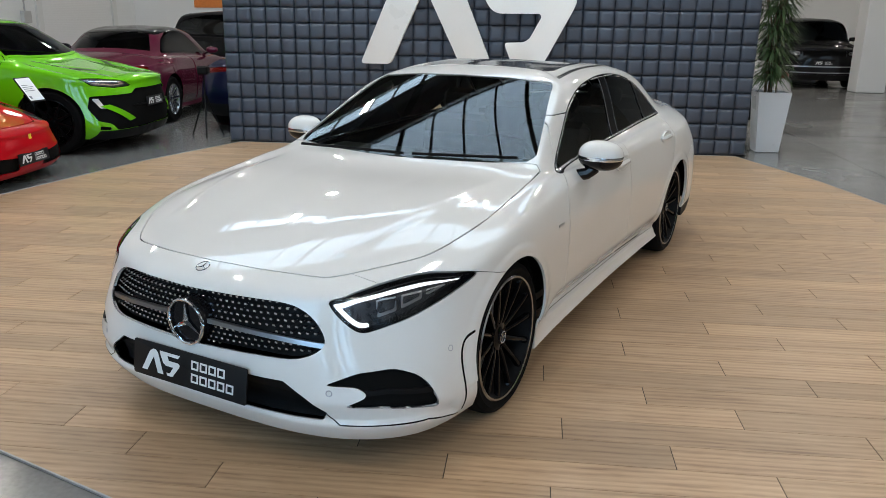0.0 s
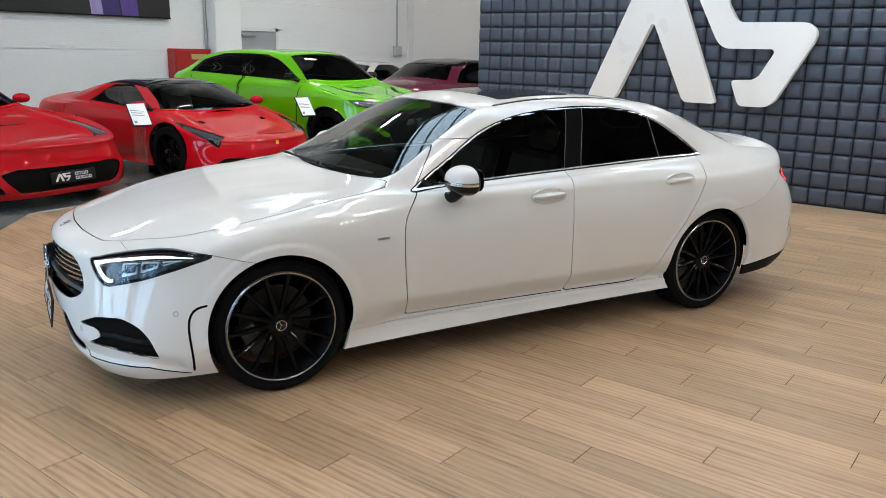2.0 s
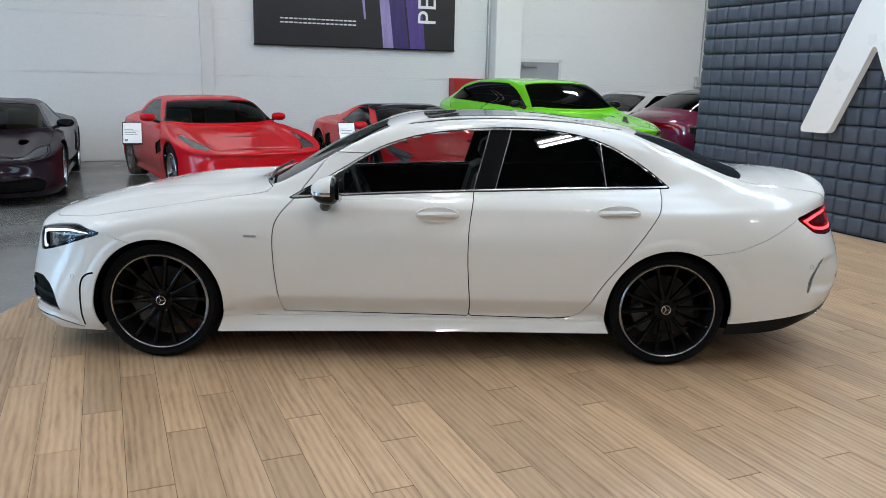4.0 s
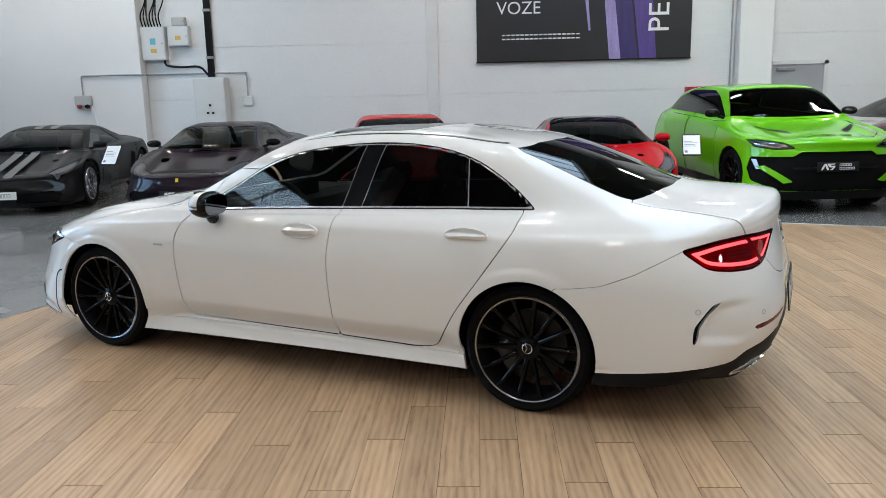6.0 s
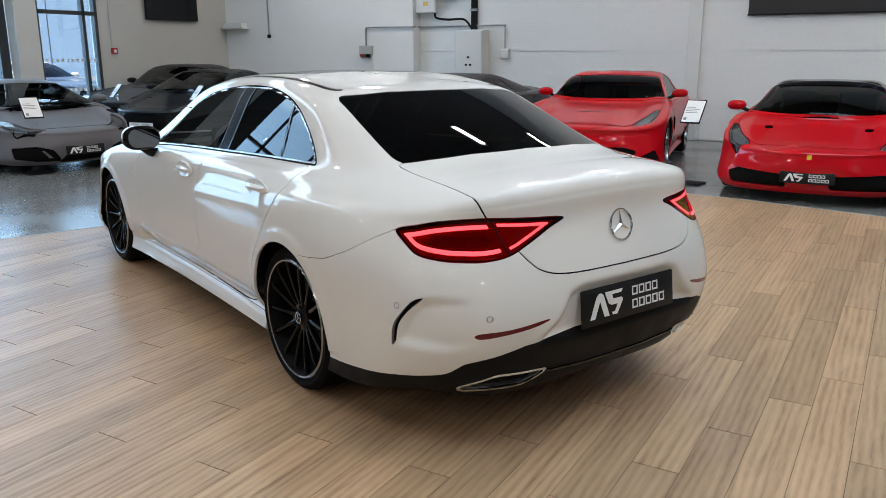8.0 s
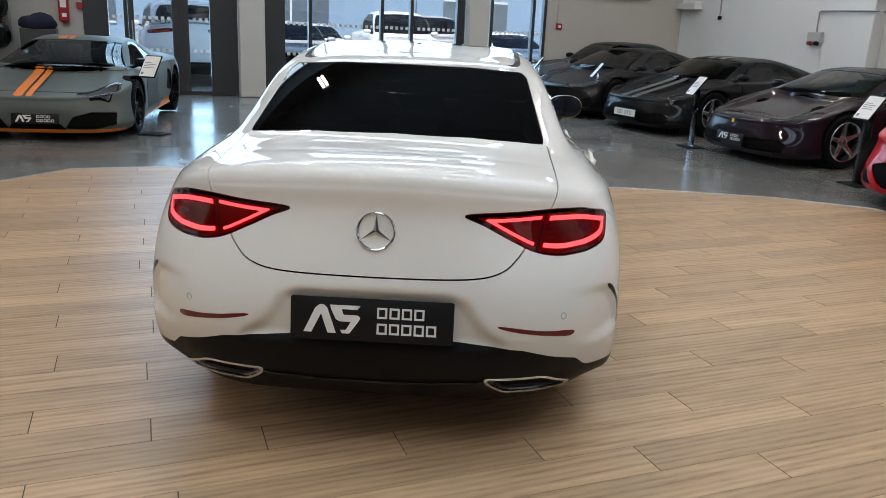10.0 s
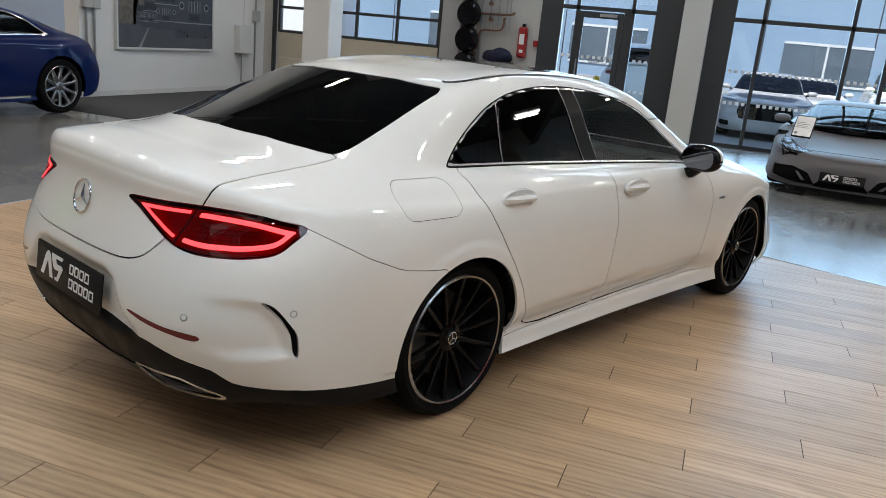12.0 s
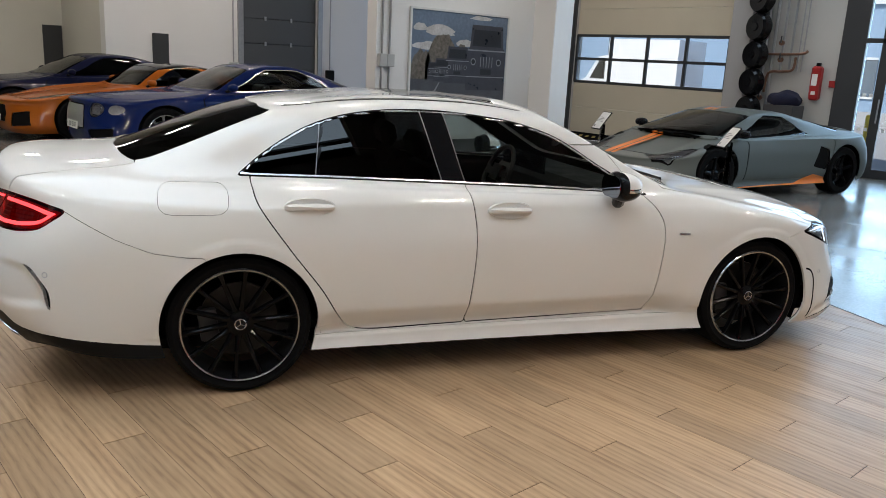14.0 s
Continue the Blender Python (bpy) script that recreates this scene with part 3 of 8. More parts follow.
# ---- shared small makers ----
def wheel(parent, m, R=0.342, rim=0.258, width=0.25, spokes=14, spoke_mat=RIMBLACK, edge=RIMCUT, twin=True, name="wheel"):
    """A wheel whose outer face looks along +y of m."""
    h = width / 2
    barrel = [(rim, -h + 0.01), (rim - 0.012, -h + 0.02), (rim - 0.022, -h + 0.06), (rim - 0.022, h - 0.03), (rim - 0.012, h - 0.012), (rim - 0.010, h - 0.002)]
    w = part(name, lathe(barrel, 56), BARREL if twin else spoke_mat, parent, "", True, m)
    prof = [(rim - 0.006, -h + 0.01), (rim + 0.02, -h), (R - 0.03, -h - 0.004), (R - 0.008, -h + 0.012), (R, -h + 0.045), (R, h - 0.045), (R - 0.008, h - 0.012), (R - 0.03, h + 0.004), (rim + 0.02, h), (rim - 0.006, h - 0.01)]
    part("tyre", lathe(prof, 64), RUBBER, w, "black rubber tyre", True)
    if R > 0.3 and twin:
        g = bmesh.new()
        for k in range(90):
            a = 2 * math.pi * k / 90
            for s in (-1, 1):
                mm = Matrix.Rotation(-a, 4, "Y") @ Matrix.Translation((R + 0.0005, s * h * 0.52, 0)) @ Matrix.Rotation(s * 0.5, 4, "X")
                vs = [bm_v for bm_v in [(0, -0.028, -0.0035), (0, 0.028, -0.0035), (0, 0.028, 0.0035), (0, -0.028, 0.0035)]]
                g.faces.new([g.verts.new(mm @ Vector(v)) for v in vs])
        part("tread_groove", g, GAP, w)["kind"] = "stuff"
    lip = [(rim - 0.010, h - 0.012), (rim - 0.010, h + 0.001), (rim - 0.003, h + 0.004), (rim + 0.003, h - 0.002)]
    part("rim_edge", lathe(lip, 64), edge, w, "machined silver rim edge" if edge is RIMCUT else "", True)
    sp = bmesh.new()
    for k in range(spokes):
        rot = Matrix.Rotation(2 * math.pi * k / spokes, 4, "Y")
        w0, w1 = (0.013, 0.0115) if twin else (0.030, 0.022)
        sec = []
        for r, y, ww, d in ((0.050, h - 0.044, w0 * 1.5, 0.02), (0.085, h - 0.034, w0 * 1.05, 0.024), (0.15, h - 0.024, w0, 0.026), (0.21, h - 0.016, w1, 0.024), (rim - 0.026, h - 0.012, w1 * 1.25, 0.022), (rim - 0.011, h - 0.009, w1 * 2.1, 0.02)):
            sec.append([sp.verts.new(rot @ Vector((r, yy, zz))) for yy, zz in ((y - 0.004, -ww * 0.72), (y, -ww * 0.25), (y, ww * 0.25), (y - 0.004, ww * 0.72), (y - d, ww), (y - d, -ww))])
        for p, q in zip(sec, sec[1:]):
            for i in range(6):
                sp.faces.new((p[i], p[(i + 1) % 6], q[(i + 1) % 6], q[i]))
    part("spokes", sp, spoke_mat, w, "slim gloss black spokes" if twin else "", True, angle=25)
    part("hub", lathe([(0.0, h - 0.030), (0.028, h - 0.030), (0.034, h - 0.034), (0.062, h - 0.040), (0.068, h - 0.06), (0.06, -0.02)], 32), spoke_mat, w, "", True)
    part("hub_cap", lathe([(0.0, h - 0.026), (0.030, h - 0.027), (0.033, h - 0.032)], 28), BLACKGLOSS if twin else spoke_mat, w, "", True)
    if twin:
        part("hub_ring", tube([(0.026 * math.cos(a), h - 0.0245, 0.026 * math.sin(a)) for a in np.linspace(0, 2 * math.pi, 25)[:-1]], 0.0028, 6, closed=True), CHROME, w, "", True)
        for k in range(3):
            a = math.pi / 2 + 2 * math.pi * k / 3
            part("hub_ray", tube([(0, h - 0.0245, 0), (0.025 * math.cos(a), h - 0.0245, 0.025 * math.sin(a))], 0.002, 5), CHROME, w)
    part("brake_disc", lathe([(0.06, -0.012), (0.185, -0.012), (0.185, 0.012), (0.06, 0.012)], 40), DISC, w, "grey steel brake disc", True)
    cal = bmesh.new()
    box(cal, 0.10, 0.19, -0.045, 0.045, -0.08, 0.08, 0.015, 2)
    part("caliper", cal, CALIPER, w, "dark grey brake caliper", True)
    return w


def badge_star(parent, m, r, name="badge"):
    """A chrome ring with three tapering rays."""
    st = part(name, tube([(r * math.cos(a), 0, r * math.sin(a)) for a in np.linspace(0, 2 * math.pi, 41)[:-1]], r * 0.075, 8, closed=True), CHROME, parent, "round chrome badge", True, m)
    bm = bmesh.new()
    for k in range(3):
        a = math.pi / 2 + 2 * math.pi * k / 3
        d, e = Vector((math.cos(a), 0, math.sin(a))), Vector((-math.sin(a), 0, math.cos(a)))
        t, c = bm.verts.new(d * r * 0.96), bm.verts.new((0, r * 0.12, 0))
        l, q = bm.verts.new(e * r * 0.17 - d * r * 0.1), bm.verts.new(-e * r * 0.17 - d * r * 0.1)
        bm.faces.new((t, c, l))
        bm.faces.new((t, q, c))
    part("ray", bm, CHROME, st)
    return st


def logo_strokes(depth, m=Matrix(), s=1.0, wide=1.0):
    """The dealer's mark as two plain shapes, 1.5 wide and 1 high: a peak without a bar and an angular hook."""
    peak = [(0, 0), (0.30, 0.86), (0.42, 1.0), (0.52, 1.0), (0.62, 0.90), (0.86, 0.0), (0.64, 0.0), (0.46, 0.68), (0.21, 0.0)]
    hook = [(0.70, 1.0), (1.50, 1.0), (1.42, 0.86), (1.0, 0.86), (1.06, 0.66), (1.42, 0.66), (1.50, 0.58), (1.46, 0.46), (1.22, 0.0), (1.02, 0.0), (0.98, 0.12), (1.12, 0.12), (1.25, 0.42), (0.96, 0.42), (0.85, 0.50), (0.72, 0.86)]
    out = []
    for p in (peak, hook):
        out.append(prism([(x * s * wide, y * s) for x, y in p], depth, m))
    return out


def word_bars(parent, rows, material, m):
    """Plain bars in place of words: rows of (x, y, letters, letter width, height), each letter a block of upright and level bars."""
    bm = bmesh.new()
    for x, y, k, w, h in rows:
        t = min(w * 0.20, h * 0.20)
        for i in range(k):
            x0 = x + i * w * 1.22
            for a, b, c, d in ((x0, x0 + t, y, y + h), (x0 + w - t, x0 + w, y, y + h), (x0 + t, x0 + w - t, y + h - t, y + h), (x0 + t, x0 + w - t, y, y + t)):
                prism([(a, c), (b, c), (b, d), (a, d)], 0.0012, m, bm=bm)
    return part("lettering_bar", bm, material, parent)


def plate(parent, m, w=0.53, h=0.125, name="plate"):
    """A black dealer's plate that faces +z of m, with its mark and bars."""
    p = part(name, prism(rounded(w, h, 0.008), 0.006, Matrix.Translation((0, 0, -0.006)), 0.001), PLATEBLACK, parent, "black plate with a white mark and bars", True, m)
    k = h / 0.125
    a, b = logo_strokes(0.0012, Matrix.Translation((-w * 0.42, -0.041 * k, 0)), 0.082 * k, 1.5 * w / (4.24 * h))
    part("mark", a, PLATEWHITE, p)
    part("mark", b, PLATEWHITE, p)
    word_bars(p, ((w * 0.03, 0.007 * k, 4, w * 0.062, 0.032 * k), (w * 0.03, -0.039 * k, 5, w * 0.062, 0.032 * k)), PLATEWHITE, Matrix())
    return p


# ---- the white four-door coupe ----
HEAD = -22.5
coupe = thing("four_door_coupe", pose(0, 0, 0, 0, 0, HEAD), "pearl white four-door coupe on the wooden stage floor", "car")
hero = Skin.over(car_net(), 18, 12)
# pressed-in forms: the plate's bay and the scoop ahead of the rear slit
BAY = [(-0.2, 0.668), (0.25, 0.666), (0.315, 0.645), (0.345, 0.60), (0.385, 0.545), (0.46, 0.49), (0.52, 0.40), (-0.2, 0.40)]
bay = np.where(hero.v[:, 0] < -2.2, 0.030 * step(-inside(front_yz(hero), BAY), -0.008, 0.034) * step(hero.v[:, 2], 0.455, 0.50), 0)
SCOOP = [(-1.405, 0.47), (-1.43, 0.545), (-1.475, 0.60), (-1.54, 0.648), (-1.64, 0.662), (-2.0, 0.668), (-2.0, 0.50), (-1.70, 0.455)]
scoop = np.where(hero.v[:, 0] < -2.0, 0.020 * step(-inside(tail_q(hero), SCOOP), -0.004, 0.030) * step(tail_q(hero)[:, 0], -1.92, -1.52), 0)
sill = np.where((hero.v[:, 0] < 0.98) & (hero.v[:, 0] > -1.2) & (hero.v[:, 1] > 0.6), 0.032 * np.clip((0.388 - hero.v[:, 2]) / 0.105, 0, 1) * step(hero.v[:, 2], 0.248, 0.268), 0)
sill *= step(hero.v[:, 0], -1.2, -1.0) * step(-hero.v[:, 0], -0.98, -0.80)
nq = nose_q(hero)
lip_z = np.interp(nq[:, 0], (-2.5, -1.80, -1.70, -1.478, -1.221, -1.011, -0.9), (0.236, 0.236, 0.236, 0.238, 0.232, 0.185, 0.17))
chin = np.where(hero.v[:, 0] > 1.95, 0.016 * step(hero.v[:, 2] - lip_z, -0.001, 0.012) * step(lip_z + 0.10 - hero.v[:, 2], 0.0, 0.07), 0)
flare = 0
for ax in (1.4695, -1.4695):
    r = np.hypot(hero.v[:, 0] - ax, hero.v[:, 2] - 0.343)
    flare = flare - np.where((hero.v[:, 1] > 0.6) & (hero.v[:, 2] > 0.30), 0.006 * step(0.425 - r, 0.0, 0.014), 0)
u_, v_ = hero.uv[:, 0], hero.uv[:, 1]
# the sharp tail edge of the boot lid, and the two raised lines of the bonnet
tail_edge = -0.028 * np.clip(1 - np.abs(v_ - 6.1) / np.where(v_ > 6.1, 0.9, 0.40), 0, 1) * step(u_, 12.9, 14.4)
crest = np.abs(hero.v[:, 1]) - np.interp(hero.v[:, 0], (0.95, 1.5, 2.1), (0.66, 0.60, 0.47))
bonnet = -0.007 * np.where(crest < 0, np.clip(1 + crest / 0.30, 0, 1), np.clip(1 - crest / 0.05, 0, 1)) * step(hero.v[:, 0], 0.98, 1.25) * step(-hero.v[:, 0], -2.18, -1.8) * (v_ > 5.6) * (v_ < 8.1)
hero = hero.dented(bay + scoop + sill + chin + flare + tail_edge + bonnet)
wide = lambda s: 0.45 - s.v[:, 1]
FA, RA = 1.4695, -1.4695
front_arch, rear_arch = arch(FA, 0.345, 0.370), arch(RA, 0.342, 0.366)
well = lambda s: -np.minimum(np.maximum(front_arch(s), wide(s)), np.maximum(rear_arch(s), wide(s)))

DLO = curve([(0.735, 0.948), (0.59, 1.028), (0.455, 1.102), (0.244, 1.226), (0.06, 1.292), (-0.12, 1.328), (-0.40, 1.356), (-0.62, 1.360), (-0.80, 1.348), (-0.97, 1.320), (-1.12, 1.272), (-1.24, 1.210), (-1.35, 1.138), (-1.43, 1.075), (-1.475, 1.036)], 6)
DLO = np.concatenate([DLO, [(-1.40, 1.033), (-1.0, 1.022), (-0.5, 1.002), (0.0, 0.982), (0.4, 0.962), (0.70, 0.944)]])
f_dlo = shape(side_xz, DLO, wide, lambda s: 6.2 - s.uv[:, 0], lambda s: s.uv[:, 0] - 12.4, lambda s: 7.0 - s.uv[:, 1])
f_ws = shape(front_yz, [(-0.2, 0.992), (0.0, 0.992), (0.4, 0.998), (0.70, 1.008), (0.728, 1.03), (0.655, 1.18), (0.578, 1.325), (0.555, 1.348), (0.3, 1.368), (-0.2, 1.375)], ahead(-0.05), lambda s: s.uv[:, 0] - 6.02, lambda s: 7.2 - s.uv[:, 1])
f_rg = shape(front_yz, [(-0.2, 1.116), (0.0, 1.116), (0.3, 1.109), (0.5, 1.094), (0.595, 1.083), (0.605, 1.095), (0.582, 1.2), (0.556, 1.312), (0.53, 1.332), (0.3, 1.347), (-0.2, 1.352)], behind(-1.05), lambda s: 11.5 - s.uv[:, 0], lambda s: 7.5 - s.uv[:, 1])
f_hood = shape(plan_xy, np.concatenate([curve([(2.288, 0.0), (2.276, 0.2), (2.254, 0.33), (2.217, 0.464), (2.175, 0.53), (2.068, 0.621), (1.895, 0.738), (1.706, 0.789), (1.469, 0.810), (1.2, 0.806), (0.86, 0.785)], 6), [(0.835, 0.755), (0.885, 0.6), (0.932, 0.4), (0.957, 0.2), (0.965, 0.0), (0.965, -0.2), (2.288, -0.2)]]), lambda s: 0.70 - s.v[:, 2], lambda s: s.uv[:, 1] - 8.3)
HL = curve([(-1.717, 0.693), (-1.64, 0.711), (-1.555, 0.728), (-1.343, 0.753), (-1.124, 0.763), (-0.879, 0.738), (-1.0, 0.697), (-1.147, 0.660), (-1.304, 0.624), (-1.452, 0.599), (-1.563, 0.587), (-1.646, 0.625)], 4, True)
f_head = shape(nose_q, HL, ahead(1.6))
TL = curve([(-2.27, 0.926), (-2.05, 0.935), (-1.85, 0.937), (-1.65, 0.925), (-1.5, 0.905), (-1.385, 0.884), (-1.445, 0.838), (-1.52, 0.802), (-1.65, 0.787), (-1.75, 0.784), (-1.88, 0.785), (-2.0, 0.802), (-2.1, 0.842), (-2.2, 0.89)], 4, True)
f_tail = shape(tail_q, TL, behind(-2.0))
f_trunk = shape(front_yz, np.concatenate([curve([(0.0, 0.712), (0.3, 0.717), (0.42, 0.738), (0.48, 0.785), (0.525, 0.85), (0.585, 0.93), (0.612, 1.0), (0.618, 1.09)], 6), [(0.615, 1.3), (-0.2, 1.3), (-0.2, 0.712)]]), behind(-1.925))
GR = np.concatenate([curve([(0.0, 0.695), (0.17, 0.697), (0.376, 0.693), (0.469, 0.673), (0.534, 0.622), (0.567, 0.554), (0.532, 0.512), (0.455, 0.490), (0.30, 0.489), (0.0, 0.482)], 6), [(-0.2, 0.482), (-0.2, 0.695)]])
f_grille = shape(front_yz, GR, ahead(2.0))
f_intake = shape(front_yz, [(-0.2, 0.405), (0.0, 0.405), (0.427, 0.402), (0.514, 0.343), (0.581, 0.287), (0.56, 0.25), (0.3, 0.245), (0.0, 0.243), (-0.2, 0.243)], ahead(2.0))
f_vent = shape(nose_q, round_corners([(-1.775, 0.401), (-1.606, 0.446), (-1.407, 0.455), (-1.277, 0.420), (-1.196, 0.360), (-1.14, 0.267), (-1.30, 0.292), (-1.478, 0.312), (-1.680, 0.318), (-1.545, 0.362), (-1.60, 0.396)], 0.045), ahead(1.8))
zline = lambda s: np.interp(s.v[:, 0], (1.55, 1.66, 1.80, 2.0, 2.12, 2.2), (0.68, 0.705, 0.742, 0.756, 0.74, 0.85))
f_bumper = lambda s: np.maximum(s.v[:, 2] - zline(s), 1.6 - s.v[:, 0])
zrear = lambda s: np.interp(s.v[:, 0], (-2.6, -2.21, -2.0, -1.85, -1.72, -1.5), (0.95, 0.885, 0.772, 0.712, 0.692, 0.68))
f_rbump = lambda s: np.maximum(s.v[:, 2] - zrear(s), s.v[:, 0] + 1.62)
VALZ = ((-2.65, -2.35, -2.1, -1.95, -1.78, -1.69, -1.63, -1.388, -0.99, -0.7), (0.502, 0.495, 0.470, 0.435, 0.405, 0.362, 0.352, 0.335, 0.28, 0.25))
f_val = lambda s: np.maximum(s.v[:, 2] - np.interp(tail_q(s)[:, 0], *VALZ), s.v[:, 0] + 1.7)
PIPE = round_corners([(0.385, 0.352), (0.60, 0.354), (0.715, 0.296), (0.69, 0.266), (0.46, 0.270), (0.395, 0.318)], 0.022)
f_pipe = shape(front_yz, PIPE, behind(-2.2))
f_slit = shape(tail_q, curve([(-1.385, 0.462), (-1.39, 0.535), (-1.435, 0.588), (-1.50, 0.640), (-1.56, 0.652), (-1.475, 0.597), (-1.425, 0.545), (-1.41, 0.482)], 4, True), behind(-2.0))
f_refl = shape(front_yz, curve([(0.69, 0.529), (0.58, 0.541), (0.44, 0.563), (0.43, 0.556), (0.50, 0.538), (0.60, 0.521), (0.685, 0.509)], 3, True), behind(-2.2))
f_fdoor = shape(side_xz, np.concatenate([curve([(0.70, 0.945), (0.775, 0.86), (0.808, 0.77), (0.808, 0.6), (0.79, 0.42), (0.765, 0.283)], 6), curve([(0.3, 0.278), (-0.315, 0.272)], 3), curve([(-0.318, 0.35), (-0.30, 0.6), (-0.302, 0.8), (-0.33, 1.0)], 6), [(-0.34, 1.2), (0.5, 1.2)]]), wide)
f_rdoor = shape(side_xz, np.concatenate([[(-0.33, 1.2)], curve([(-0.33, 1.0), (-0.302, 0.8), (-0.30, 0.6), (-0.318, 0.35), (-0.315, 0.272)], 6), curve([(-0.8, 0.268), (-0.93, 0.285), (-1.0, 0.36), (-1.09, 0.51), (-1.24, 0.71), (-1.375, 0.905), (-1.405, 0.99), (-1.412, 1.036)], 6), [(-1.36, 1.06), (-1.1, 1.16)]]), wide)
f_sun = shape(plan_xy, [(-0.02, -0.2), (-0.02, 0.0), (-0.03, 0.30), (-0.06, 0.43), (-0.10, 0.455), (-0.55, 0.455), (-0.60, 0.42), (-0.61, 0.0), (-0.61, -0.2)], lambda s: 1.3 - s.v[:, 2])
f_rail = lambda s: np.maximum(np.abs(s.uv[:, 1] - 10.18) - 0.062, np.maximum(6.05 - s.uv[:, 0], s.uv[:, 0] - 11.9))
f_flap = shape(side_xz, [(x - 1.67, z + 0.945) for x, z in rounded(0.305, 0.128, 0.05)], wide)
f_rocker = lambda s: np.maximum(s.v[:, 2] - 0.262, np.maximum(s.v[:, 0] - 1.25, -1.25 - s.v[:, 0]))

rest = hero.cut(well(hero))
side_glass, rest = rest.split(f_dlo)
windscreen, rest = rest.split(f_ws)
rear_glass, rest = rest.split(f_rg)
plain = lambda v: np.stack([np.ones(len(v)), v[:, 0], v[:, 2]], 1)
bowed = lambda v: np.stack([np.ones(len(v)), v[:, 1] ** 2, v[:, 2]], 1)
turned = lambda v: np.stack([v[:, 1], v[:, 1] * v[:, 2]], 1)
windscreen, rear_glass = windscreen.calmed(bowed, turned), rear_glass.calmed(bowed, turned)
under = rest.cut(-np.minimum(np.minimum(f_grille(rest), f_intake(rest)), np.minimum(f_head(rest), f_tail(rest)))).moved(-0.016)
sunroof, rest = rest.split(f_sun, 0.003)
rail, rest = rest.split(f_rail)
head, rest = rest.split(f_head, 0.0018)
tail, rest = rest.fine_split(f_tail, 0.02, 2, 0.0015)
head = head.refined()
grille, rest = rest.fine_split(f_grille)
intake, rest = rest.fine_split(f_intake)
vent, rest = rest.fine_split(f_vent)
slit, rest = rest.fine_split(f_slit)
SLOT = curve([(1.902, 0.20), (1.916, 0.36), (1.914, 0.435), (1.896, 0.478), (1.866, 0.500), (1.835, 0.508)], 6)
f_curtain = lambda k: np.maximum(shape(side_xz, np.concatenate([SLOT, SLOT[::-1]]), wide, ahead(1.7))(k) - 0.0055, ahead(1.7)(k))
valance, rest = rest.split(f_val)
pipes, valance = valance.fine_split(f_pipe)
hood, rest = rest.split(f_hood, 0.0030)
trunk, rest = rest.split(f_trunk, 0.0028)
fdoor, rest = rest.split(f_fdoor, 0.0028)
rdoor, rest = rest.split(f_rdoor, 0.0028)
bumper, rest = rest.split(f_bumper, 0.0015)
rbump, rest = rest.split(f_rbump, 0.0015)
rocker, rest = rest.split(f_rocker, 0.0008)

part("under_shell", under.mesh("under_shell", GAP, skirt=0), parent=coupe)
part("hood", hood.mesh("hood", WHITE), parent=coupe)
part("trunk_lid", trunk.mesh("trunk_lid", WHITE), parent=coupe)
part("front_bumper", bumper.mesh("front_bumper", WHITE, skirt=0.012), parent=coupe)
part("rear_bumper", rbump.mesh("rear_bumper", WHITE, skirt=0.02), parent=coupe)
part("diffuser", valance.mesh("diffuser", BLACKPL, skirt=0.02), parent=coupe, label="black plastic rear diffuser")
part("sunroof", sunroof.moved(0.001).mesh("sunroof", BLACKGLOSS), parent=coupe, label="dark glass sunroof")
part("windscreen", windscreen.moved(-0.004).mesh("windscreen", CABIN, skirt=0), parent=coupe, label="tinted windscreen")
part("rear_window", rear_glass.moved(-0.003).mesh("rear_window", PRIVACY, skirt=0), parent=coupe, label="black privacy glass")
